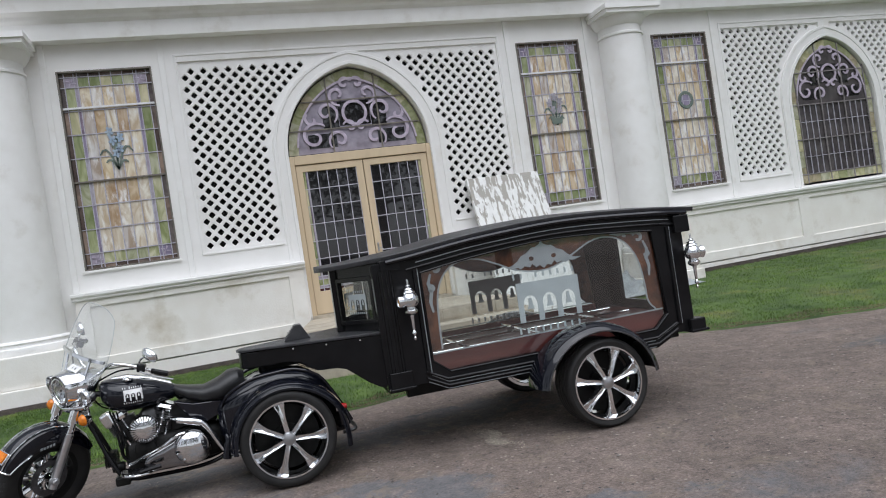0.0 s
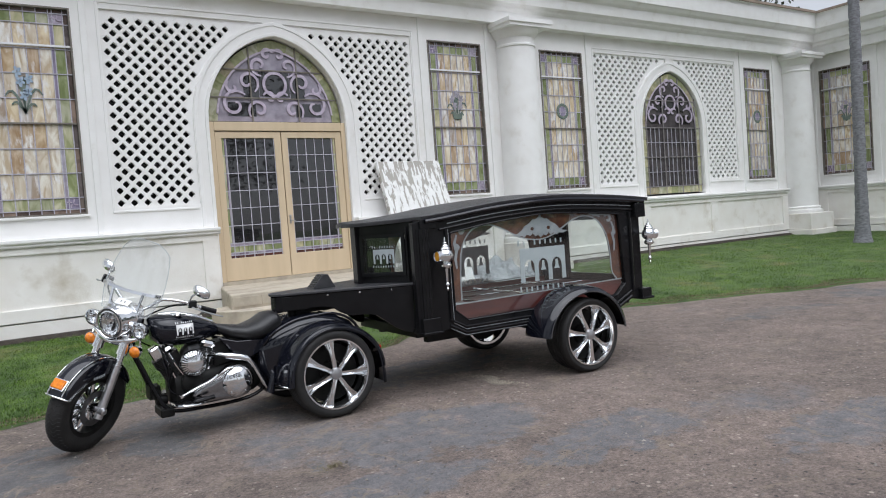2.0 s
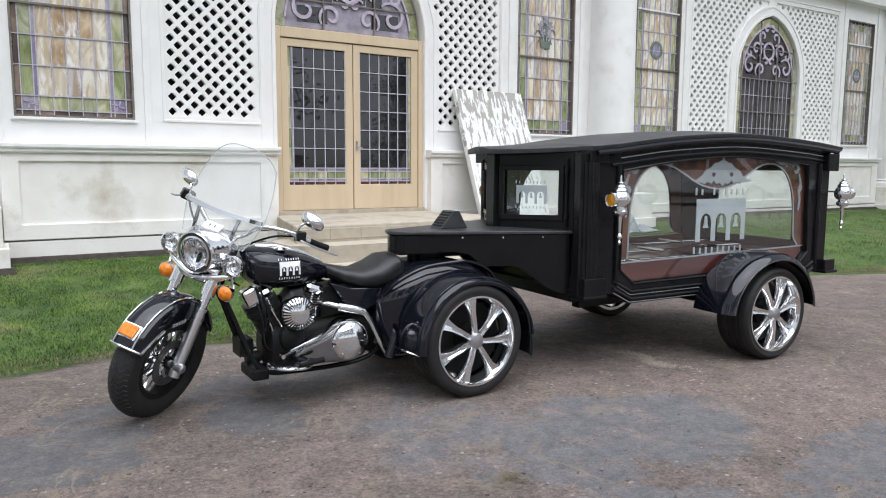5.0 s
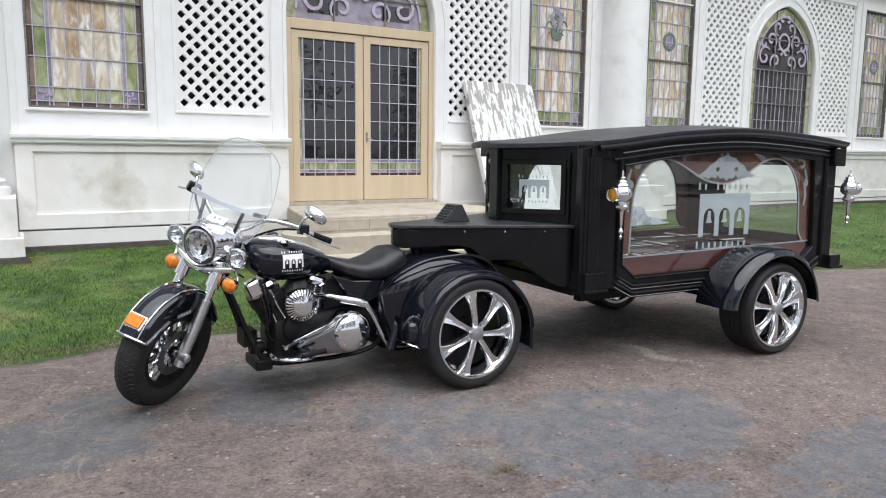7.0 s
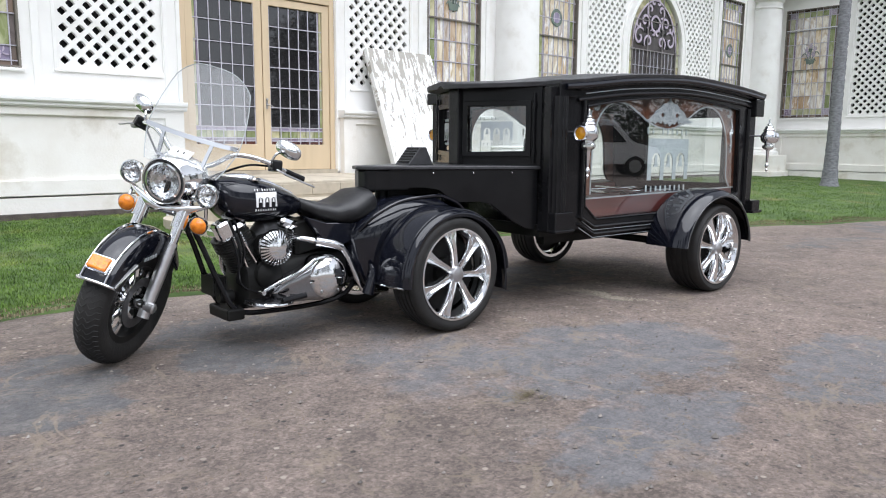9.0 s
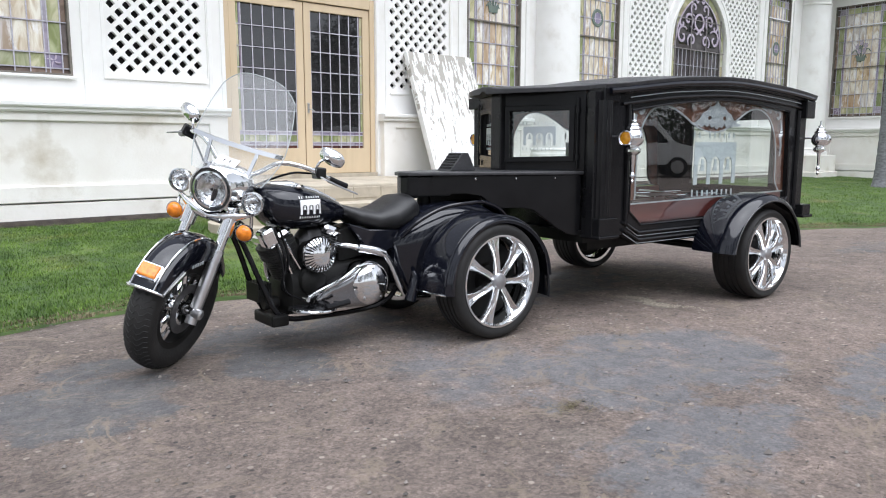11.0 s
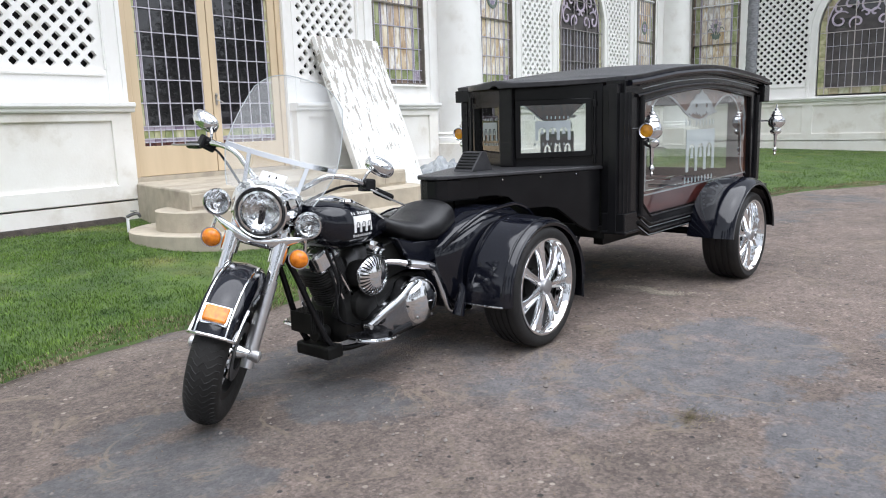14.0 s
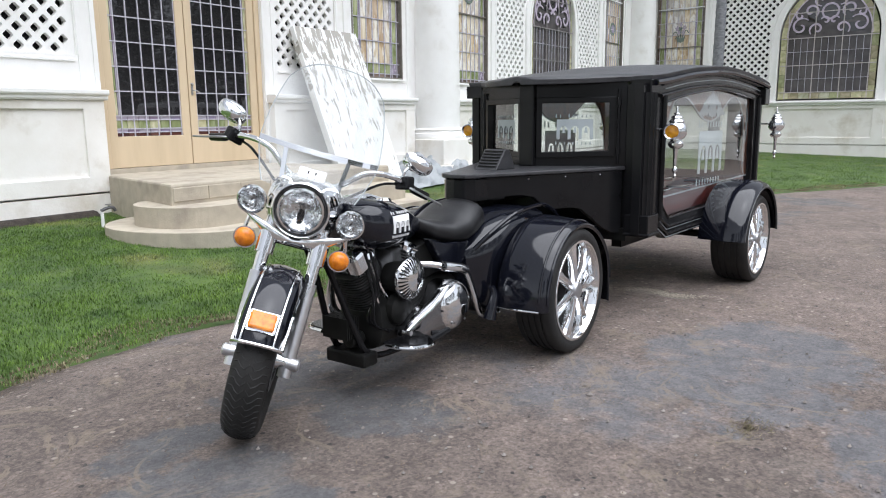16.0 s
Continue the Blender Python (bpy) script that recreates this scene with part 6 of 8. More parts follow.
        lantern(c, 0.955 if s < 0 else 0.995, s * (HALF + (0.108 if s < 0 else 0.088)), 1.18, s)
        lantern(c, 3.19, s * (HALF + 0.112), 1.185, s, 180)
        # bowed cab front beside the apex
        face = [(0.524, 0.0), (0.794, s * 0.47)]
        d = (Vector((*face[1], 0)) - Vector((*face[0], 0)))
        ln = d.length
        d.normalize()
        nrm = Vector((d.y, -d.x, 0)) * (1 if s > 0 else -1)
        if nrm.x > 0:
            nrm = -nrm

        def cab(a, y, b, d=d, nrm=nrm):
            p = Vector((0.524, 0, 0)) + d * a + nrm * y
            return (p.x, p.y, b)
        bm = bmesh.new()
        slab(bm, [(0, 0.95), (ln, 0.95), (ln, 1.490), (0, 1.480)], [[(0.076, 1.05), (0.452, 1.06), (0.452, 1.365), (0.076, 1.365)]], -0.03, 0.0, cab)
        cf = part("cab_front", bm, SATIN_BLACK, c, "black angled front with a window", bevel=0.004)
        bm = bmesh.new()
        slab(bm, [(0.050, 1.02), (0.478, 1.03), (0.478, 1.395), (0.050, 1.395)], [[(0.081, 1.055), (0.447, 1.065), (0.447, 1.36), (0.081, 1.36)]], 0.0, 0.014, cab)
        part("window_frame", bm, SATIN_BLACK, cf, bevel=0.003)
        bm = bmesh.new()
        sheet(bm, [(0.076, 1.05), (0.452, 1.06), (0.452, 1.365), (0.076, 1.365)], -0.016, cab)
        rod = bmesh.new()
        e0, e1 = cab(0.498, 0.012, 0.985), cab(0.498, 0.012, 1.44)
        tube(rod, [e0, e1], 0.009, 8, curve=False)
        for zz in (1.06, 1.36):
            lathe(rod, [(0.0, -0.018), (0.014, -0.018), (0.014, 0.018), (0.0, 0.018)], 10, at=cab(0.498, 0.012, zz))
        part("hinge_rod", rod, SATIN_BLACK, cf, smooth=True)
        pg = part("cab_glass", bm, PANE, cf, "clear glass with etched emblem")
        pg.visible_shadow = False
        bm = bmesh.new()
        bars = emblem(bm, 0.264, 1.135, 0.20, -0.013, -0.011, cab)
        part("etched_emblem", bm, ETCH, cf, "grey etched emblem of three arches")
        for q in bars:
            part("letter_bar", q, ETCH, cf)
    for s in (-1, 1):
        part("front_return", boxes((0.797, 0.82, s * 0.455, s * (0.53 if s < 0 else 0.49), 0.548, 1.47)), SATIN_BLACK, c, bevel=0.004)
    part("front_bulkhead", boxes((0.80, 0.82, -0.50, 0.50, 0.548, 0.95)), SATIN_BLACK, c)
    part("cab_post", boxes((0.508, 0.56, -0.045, 0.045, 0.968, 1.48)), SATIN_BLACK, c, bevel=0.006)
    # back wall with a window
    bm = bmesh.new()
    slab(bm, [(-0.55, 0.56), (0.55, 0.56), (0.55, 1.50), (-0.55, 1.50)], [[(-0.34, 0.78), (0.34, 0.78), (0.34, 1.36), (-0.34, 1.36)]], 3.15, 3.19, lambda a, y, b: (y, a, b))
    part("rear_door", bm, SATIN_BLACK, c, "black rear door with a window", bevel=0.005)
    bm = bmesh.new()
    sheet(bm, [(-0.34, 0.78), (0.34, 0.78), (0.34, 1.36), (-0.34, 1.36)], 3.168, lambda a, y, b: (y, a, b))
    part("rear_glass", bm, PANE, c).visible_shadow = False
    # partition posts inside, before the cab and at the rear
    for s in (-1, 1):
        part("inner_post", boxes((0.96, 1.06, s * 0.40, s * 0.52, 0.70, 1.44)), SATIN_BLACK, c)
    # floor and tray
    part("floor", boxes((0.83, 3.14, -0.52, 0.52, 0.58, 0.70)), RED_WOOD, c, "polished red wooden deck", bevel=0.006)
    for s in (-1, 1):
        bm = bmesh.new()
        slab(bm, [(1.10, 0.61), (2.97, 0.62), (2.97, 0.755), (1.10, 0.735)], [], 0.515, 0.535, lambda a, y, b, s=s: (a, s * y, b))
        part("floor_edge", bm, RED_WOOD, c, "red wooden sill under the glass")
    for v in (-0.33, 0.0, 0.33):
        bm = bmesh.new()
        tube(bm, [(1.15, v, 0.712), (3.0, v, 0.712)], 0.008, 8, curve=False)
        for u in (1.4, 2.0, 2.6):
            tube(bm, [(u, v - 0.12, 0.722), (u, v + 0.12, 0.722)], 0.012, 8, curve=False)
        part("casket_rail", bm, CHROME, c, "chrome casket rail with rollers", smooth=True)
    # roof shell with a drip edge
    plan = [(0.40, 0.0), (0.405, 0.09), (0.45, 0.19), (0.53, 0.28), (0.646, 0.365), (0.74, 0.44), (0.80, 0.49), (0.822, 0.595), (1.0, 0.608), (1.5, 0.61), (2.0, 0.61), (2.6, 0.61), (3.0, 0.61), (3.33, 0.60)]
    bm = bmesh.new()
    rows = []
    for u in [0.40, 0.412, 0.435, 0.48, 0.54, 0.60, 0.68, 0.74, 0.80, 0.822, 0.9, 1.0, 1.15, 1.3, 1.5, 1.7, 1.9, 2.1, 2.3, 2.5, 2.7, 2.9, 3.1, 3.25, 3.32]:
        hw = max(float(np.interp(u, [p for p, _ in plan], [q for _, q in plan])), 0.03)
        rows.append([(u, hw * (k / 8), roof_z(u) + (0.018 + 0.02 * min(1, (u - 0.3))) * (1 - (k / 8) ** 2)) for k in range(-8, 9)])
    top = [[bm.verts.new(p) for p in r] for r in rows]
    low = [[bm.verts.new((p[0], p[1] * 0.985, p[2] - 0.034)) for p in r] for r in rows]
    for g in (top, low):
        for a, b in zip(g, g[1:]):
            for k in range(16):
                bm.faces.new((a[k], a[k + 1], b[k + 1], b[k]))
    for a, b, e, f in zip(top, top[1:], low, low[1:]):
        for k in (0, 16):
            bm.faces.new((a[k], b[k], f[k], e[k]))
    for r, q in ((top[0], low[0]), (top[-1], low[-1])):
        for k in range(16):
            bm.faces.new((r[k], r[k + 1], q[k + 1], q[k]))
    part("roof", bm, ROOF_VINYL, c, "arched black vinyl roof with rounded front", smooth=True, bevel=0.006)
    bm = bmesh.new()
    for s in (-1, 1):
        tube(bm, [(float(u), s * 0.605, roof_z(float(u)) - 0.045) for u in np.linspace(0.84, 3.24, 16)], 0.020, 8, 2)
    part("roof_moulding", bm, BLACK_PAINT, c, smooth=True)
    # coupling deck ahead of the cab
    deck = [(-0.235, 0.05), (-0.255, -0.02), (-0.235, -0.085), (-0.19, -0.118), (-0.11, -0.132), (0.79, -0.475), (0.79, 0.475), (-0.11, 0.105), (-0.19, 0.088)]
    bm = bmesh.new()
    slab(bm, deck, [], 0.945, 0.968, lambda a, y, b: (a, b, y))
    dk = part("deck", bm, ROOF_VINYL, c, "black deck plate over the coupling", bevel=0.006)
    bm = bmesh.new()
    slab(bm, [(-0.225, 0.04), (-0.24, -0.02), (-0.225, -0.075), (-0.18, -0.108), (-0.09, -0.122), (0.02, -0.165), (0.02, 0.145), (-0.18, 0.078)], [], 0.815, 0.944, lambda a, y, b: (a, b, y))
    part("nose_block", bm, SATIN_BLACK, dk, bevel=0.012)
    for s in (-1, 1):
        a0, b0 = Vector((-0.09, -0.018 + s * 0.103, 0)), Vector((0.775, s * 0.465, 0))
        d = b0 - a0
        ln = d.length
        d.normalize()

        def skirt(a, y, b, a0=a0, d=d, s=s):
            p = a0 + d * a
            return (p.x, p.y + s * y, b)
        bm = bmesh.new()
        slab(bm, [(0, 0.83), (0.22, 0.83), (0.30, 0.815), (0.36, 0.765), (0.42, 0.735), (0.56, 0.735), (0.63, 0.72), (0.70, 0.665), (0.78, 0.60), (0.86, 0.555), (ln, 0.545), (ln, 0.944), (0, 0.944)], [], -0.025, 0.0, skirt)
        sk = part("side_skirt", bm, SATIN_BLACK, c, "black side plate with three screws", bevel=0.003)
        for a in (0.26, 0.51, 0.76):
            bm = bmesh.new()
            p = skirt(a, 0.004, 0.925)
            lathe(bm, [(0.0, -0.004), (0.007, -0.003), (0.008, 0.004)], 10, "y", p)
            part("screw", bm, CHROME, sk)
    # wedge vent on the deck
    bm = bmesh.new()
    prism(bm, [(0.098, 0.968), (0.195, 1.085), (0.238, 1.085), (0.297, 0.968)], 0.0, 0.13, lambda p, q, s: (p, s - 0.056, q))
    vent = part("wedge_vent", bm, ROOF_VINYL, dk, "wedge-shaped black vent", bevel=0.004)
    bm = bmesh.new()
    for k in range(6):
        u = 0.108 + 0.0142 * k
        box(bm, u, u + 0.006, -0.046, 0.064, 0.987 + 0.0171 * k, 0.994 + 0.0171 * k)
    part("vent_slats", bm, SATIN_BLACK, vent)
    # chassis, coupling, axle
    part("chassis_frame", boxes((0.76, 3.1, -0.50, 0.50, 0.50, 0.578), (0.9, 2.9, -0.42, -0.36, 0.43, 0.499), (0.9, 2.9, 0.36, 0.42, 0.43, 0.499), (-0.05, 0.8, -0.05, 0.05, 0.78, 0.86)), ENGINE_BLACK, c)
    bm = bmesh.new()
    tube(bm, [(2.262, -0.75, 0.336), (2.262, 0.75, 0.336)], 0.03, 10, curve=False)
    part("axle", bm, ENGINE_BLACK, c, smooth=True)
    bm = bmesh.new()
    tube(bm, [(-0.08, -0.02, 0.62), (-0.08, -0.02, 0.83)], 0.035, 10, curve=False)
    part("coupling_pin", bm, ENGINE_BLACK, c, smooth=True)
    for s in (-1, 1):
        spoked_wheel(c, 2.262, s * 0.725, 0.336, 0.336, 0.228, s, "chrome seven-spoke wheel", rim_share=0.83, turn=0.25, squeeze=0.95)
        # mudguard
        bm = bmesh.new()
        rings = []
        for k in range(25):
            a = math.radians(4 + 170 * k / 24)
            prof = [(0.575, 0.40), (0.585, 0.435), (0.66, 0.452), (0.76, 0.456), (0.85, 0.448), (0.895, 0.430), (0.912, 0.405), (0.905, 0.395), (0.89, 0.418), (0.85, 0.434), (0.76, 0.442), (0.66, 0.438)]
            rings.append([(2.235 + math.cos(a) * r * (1.0 + 0.10 * (math.cos(a) < 0) * abs(math.cos(a))), s * (v + 0.093) / 1.158, 0.335 + math.sin(a) * r) for v, r in prof])
        loft(bm, rings)
        mg = part("mudguard", bm, BLACK_PAINT, c, "gloss black rounded mudguard", smooth=True)
        bm = bmesh.new()
        tube(bm, [(2.235 + math.cos(a) * 0.40 * (1.0 + 0.10 * (math.cos(a) < 0) * abs(math.cos(a))), s * 0.864, 0.335 + math.sin(a) * 0.40) for a in [math.radians(4 + 170 * k / 20) for k in range(21)]], 0.007, 6, 2)
        part("guard_trim", bm, DULL_METAL, mg, "thin dark metal trim", smooth=True)
    return c


# ---- the trike ----
HEAD = Vector((-1.458, 0, 0.86))
RAKE, STEER = radians(25), radians(42.6)


def steer_matrix():
    axis = Vector((math.sin(RAKE), 0, math.cos(RAKE)))
    return Matrix.Translation(HEAD) @ Matrix.Rotation(STEER, 4, axis) @ Matrix.Translation(-HEAD)


def lamp(parent, name, m, r, deep, label):
    """A round chrome lamp looking along -x."""
    bm = bmesh.new()
    lathe(bm, [(0.0, deep), (r * 0.45, deep * 0.97), (r * 0.85, deep * 0.6), (r * 1.0, 0.02), (r * 1.08, 0.012), (r * 1.10, 0.0), (r * 1.07, -0.012), (r * 0.97, -0.014), (r * 0.94, 0.0), (r * 0.94, 0.02)], 36, "x", close=False)
    ob = part(name, bm, CHROME, parent, label, m, smooth=True)
    bm = bmesh.new()
    lathe(bm, [(0.0, deep * 0.55), (r * 0.16, deep * 0.54), (r * 0.34, deep * 0.48), (r * 0.52, deep * 0.38), (r * 0.68, deep * 0.27), (r * 0.82, deep * 0.15), (r * 0.93, 0.006)], 22, "x", close=False)
    part("reflector", bm, REFLECTOR, ob)
    bm = bmesh.new()
    lathe(bm, [(0.0, 0.002), (r * 0.075, 0.003), (r * 0.095, 0.006), (r * 0.095, 0.009), (r * 0.06, 0.013), (0.0, 0.014)], 16, "x")
    part("bulb_shield", bm, ENGINE_BLACK, ob, smooth=True)
    bm = bmesh.new()
    lathe(bm, [(0.0, -0.020), (r * 0.4, -0.018), (r * 0.8, -0.010), (r * 0.95, -0.002)], 32, "x", close=False)
    g = part("lens", bm, LAMP_GLASS, ob, "clear glass lens", smooth=True)
    g.visible_shadow = False
    return ob


def turn_signal(parent, m):
    bm = bmesh.new()
    lathe(bm, [(0.0, 0.055), (0.03, 0.05), (0.045, 0.015), (0.048, 0.0), (0.042, 0.0)], 24, "x", close=False)
    ob = part("turn_signal", bm, CHROME, parent, "chrome turn signal with an amber lens", m, smooth=True)
    bm = bmesh.new()
    lathe(bm, [(0.0, -0.030), (0.022, -0.028), (0.036, -0.016), (0.043, 0.0), (0.043, 0.006), (0.0, 0.006)], 24, "x")
    part("amber_lens", bm, AMBER, ob, "amber lens", smooth=True)


def front_end(b):
    S = steer_matrix()
    ax = Vector((-1.685, 0, 0.331))
    # wheel
    rr, r, wd = 0.215, 0.331, 0.15
    bm = bmesh.new()
    lathe(bm, [(rr * 0.86, -0.05), (rr, -0.055), (rr, 0.055), (rr * 0.86, 0.05), (rr * 0.84, 0.03), (rr * 0.80, 0.0), (rr * 0.84, -0.03), (rr * 0.86, -0.05)], 48, "y", close=False)
    spokes = []
    for k in range(9):
        a = k * math.tau / 9
        d = Vector((math.cos(a), 0, math.sin(a)))
        for y in (-0.022, 0.022):
            spokes.append(bmesh.new())
            tube(spokes[-1], [d * 0.03 + Vector((0, y * 1.3, 0)), d * rr * 0.5 + Vector((0, y * 1.2, 0)), d * rr * 0.9 + Vector((0, y * 0.6, 0))], 0.014, 6, 2)
    w = part("front_wheel", bm, ENGINE_BLACK, b, "dark front wheel with chrome spokes", S @ Matrix.Translation(ax), smooth=True)
    for sp in spokes:
        part("spoke", sp, CHROME, w, smooth=True)
    bm = bmesh.new()
    prof = [(rr * 0.98, -0.052), (rr + 0.03, -0.068), (rr + 0.075, -0.073), (0.303, -0.066), (0.319, -0.048), (0.328, -0.024), (r, 0.0), (0.328, 0.024), (0.319, 0.048), (0.303, 0.066), (rr + 0.075, 0.073), (rr + 0.03, 0.068), (rr * 0.98, 0.052)]
    lathe(bm, prof, 72, "y", close=False)
    part("tyre", bm, RUBBER, w, "black treaded tyre", smooth=True)
    bm = bmesh.new()
    for k in range(64):
        a = k * math.tau / 64
        for side in (-1, 1):
            pts = []
            for j in range(5):
                t = j / 4
                y = side * (0.004 + 0.060 * t)
                rad = float(np.interp(abs(y), (0.0, 0.024, 0.048, 0.066), (0.3315, 0.3285, 0.3195, 0.3045)))
                aa = a + side * 0.05 + 0.05 * math.sin(t * 5.5) + 0.03 * t
                pts.append(Vector((math.cos(aa) * rad, y, math.sin(aa) * rad)))
            tube(bm, pts, 0.0026, 4, curve=False)
    part("tread", bm, RUBBER, w, kind="stuff")
    for s in (-1, 1):
        bm = bmesh.new()
        lathe(bm, [(0.085, s * 0.060), (0.130, s * 0.060), (0.130, s * 0.066), (0.085, s * 0.066), (0.085, s * 0.060)], 40, "y", close=False)
        part("brake_disc", bm, DULL_METAL, w, "steel brake disc", smooth=True)
    bm = bmesh.new()
    lathe(bm, [(0.0, -0.115), (0.022, -0.113), (0.022, -0.09), (0.035, -0.06), (0.035, 0.06), (0.022, 0.09), (0.022, 0.113), (0.0, 0.115)], 20, "y")
    part("hub", bm, CHROME, w, smooth=True)
    # fork
    for s in (-1, 1):
        y = s * 0.108
        top, mid, low = Vector((-1.40, y, 0.93)), Vector((-1.550, y, 0.60)), Vector((-1.682, y, 0.30))
        bm = bmesh.new()
        tube(bm, [top, mid], 0.026, 14, curve=False)
        tube(bm, [Vector((-1.452, y, 0.815)), Vector((-1.478, y, 0.758)), Vector((-1.505, y, 0.70))], lambda t: 0.041 - 0.003 * t, 16, curve=False)
        fk = part("fork_leg", bm, CHROME, b, "chrome upper fork tube", S, smooth=True)
        bm = bmesh.new()
        tube(bm, [mid + Vector((0.012, 0, 0.03)), mid, (mid + low) / 2, low, low + (low - mid).normalized() * 0.035], lambda t: 0.032 if t < 0.75 else 0.030, 14, curve=False)
        lathe(bm, [(0.0, s * 0.105), (0.025, s * 0.105), (0.027, s * 0.15), (0.018, s * 0.158), (0.0, s * 0.158)], 14, "y", (ax.x, 0, ax.z - 0.005))
        part("fork_slider", bm, SLIDER, fk, "silver lower fork slider", smooth=True)
    # fork yoke and covers
    part("fork_yoke", boxes((-1.46, -1.33, -0.14, 0.14, 0.905, 0.935), (-1.47, -1.39, -0.135, 0.135, 0.74, 0.775)), CHROME, b, m=S, bevel=0.01)
    # front mudguard
    bm = bmesh.new()
    rings = []
    for k in range(25):
        a = math.radians(18 + 130 * k / 24)
        rad = 0.364 + 0.012 * math.sin(math.pi * k / 24)
        deep = 0.055 + 0.065 * math.sin(math.pi * k / 24) ** 0.7
        prof = [(-0.088, rad - deep), (-0.090, rad - 0.055), (-0.078, rad - 0.018), (-0.045, rad), (0.0, rad + 0.006), (0.045, rad), (0.078, rad - 0.018), (0.090, rad - 0.055), (0.088, rad - deep),
                (0.083, rad - deep), (0.084, rad - 0.058), (0.072, rad - 0.025), (0.0, rad - 0.003), (-0.072, rad - 0.025), (-0.084, rad - 0.058), (-0.083, rad - deep)]
        rings.append([(ax.x + math.cos(a) * q, p, ax.z + math.sin(a) * q) for p, q in prof])
    loft(bm, rings)
    fg = part("front_mudguard", bm, BLACK_PAINT, b, "gloss black front mudguard with chrome trim", S, smooth=True)
    bm = bmesh.new()
    for s in (-1, 1):
        tube(bm, [(ax.x + math.cos(a) * (0.363 + 0.012 * math.sin(math.pi * f)), s * 0.060, ax.z + math.sin(a) * (0.363 + 0.012 * math.sin(math.pi * f))) for f, a in [(k / 16, math.radians(45 + 103 * k / 16)) for k in range(17)]], 0.0045, 6, 2)
        tube(bm, [(ax.x + math.cos(a) * q, s * 0.092, ax.z + math.sin(a) * q) for a, q in ((math.radians(148), 0.318), (math.radians(136), 0.292), (math.radians(115), 0.268))], 0.007, 6)
    tube(bm, [(ax.x + math.cos(math.radians(148)) * q, y, ax.z + math.sin(math.radians(148)) * q) for y, q in ((-0.09, 0.318), (-0.088, 0.338), (-0.06, 0.362), (0.0, 0.372), (0.06, 0.362), (0.088, 0.338), (0.09, 0.318))], 0.0075, 8, 4)
    part("guard_trim", bm, CHROME, fg, "chrome edge trim", smooth=True)
    for s in (-1, 1):
        bm = bmesh.new()
        for k in range(5):
            box(bm, -1.74 + 0.022 * k, -1.725 + 0.022 * k, s * 0.091, s * 0.094, 0.575, 0.592)
        part("name_bars", bm, SILVER, fg, "small silver script bars")
    bm = bmesh.new()
    box(bm, -0.034, 0.034, -0.048, 0.048, -0.004, 0.020, Matrix.Translation((ax.x + math.cos(math.radians(135)) * 0.374, 0, ax.z + math.sin(math.radians(135)) * 0.374)) @ Matrix.Rotation(radians(-45), 4, "Y"))
    part("marker_lens", bm, AMBER, fg, "amber marker lens", bevel=0.008)
    bm = bmesh.new()
    box(bm, -0.041, 0.041, -0.056, 0.056, -0.010, 0.008, Matrix.Translation((ax.x + math.cos(math.radians(135)) * 0.374, 0, ax.z + math.sin(math.radians(135)) * 0.374)) @ Matrix.Rotation(radians(-45), 4, "Y"))
    part("marker_frame", bm, CHROME, fg, bevel=0.006)
    bm = bmesh.new()
    slab(bm, [(-0.06, 0.0), (0.06, 0.0), (0.05, -0.10), (-0.05, -0.10)], [], 0.0, 0.006, lambda p, s, q: (ax.x + 0.315 + s, p, ax.z + 0.125 + q))
    part("mud_flap", bm, ALLOY, fg)
    UP = S @ Matrix.Translation((0.06, 0, 0.053))
    BAR = S @ Matrix.Translation((0.09, 0, 0.032))
    # headlamp nacelle
    bm = bmesh.new()
    loft(bm, [superring(-1.560, 0, 0.867, 0.100, 0.100, 32, 2.0), superring(-1.583, 0, 0.867, 0.107, 0.107, 32, 2.0), superring(-1.590, 0, 0.867, 0.113, 0.113, 32, 2.0), superring(-1.585, 0, 0.867, 0.119, 0.119, 32, 2.0), superring(-1.565, 0, 0.867, 0.123, 0.122, 32, 2.0), superring(-1.53, 0, 0.865, 0.136, 0.126, 32, 2.2), superring(-1.49, 0, 0.862, 0.155, 0.130, 32, 2.5),
              superring(-1.44, 0, 0.866, 0.160, 0.122, 32, 2.6), superring(-1.38, 0, 0.885, 0.135, 0.090, 32, 2.4), superring(-1.30, 0, 0.905, 0.07, 0.045, 32, 2.4)], cap=False)
    part("headlamp_nacelle", bm, CHROME, b, "chrome headlamp nacelle", UP, smooth=True)
    lamp(b, "headlamp", UP @ pose(-1.575, 0, 0.866), 0.090, 0.085, "round chrome headlamp")
    bm = bmesh.new()
    lathe(bm, [(0.099, 0.0), (0.1005, -0.003), (0.1035, -0.003), (0.105, 0.0)], 40, "x", (-1.580, 0, 0.867), close=False)
    part("lamp_gasket", bm, DULL_METAL, b, "dark ring round the headlamp", UP, smooth=True)
    bm = bmesh.new()
    sweep = []
    for k in range(-8, 9):
        f = abs(k) / 8
        sweep.append(superring(-1.566 + 0.072 * f * f, 0.222 * k / 8, 0.726 + 0.062 * f ** 1.8, 0.013 + 0.005 * f, 0.015 + 0.013 * math.sin(math.pi * min(1, f * 1.1)) - 0.004 * f, 16, 2.2, "y"))
    loft(bm, sweep)
    tube(bm, [(-1.50, -0.20, 0.80), (-1.50, -0.215, 0.70), (-1.51, -0.20, 0.665)], 0.009, 6)
    tube(bm, [(-1.50, 0.20, 0.80), (-1.50, 0.215, 0.70), (-1.51, 0.20, 0.665)], 0.009, 6)
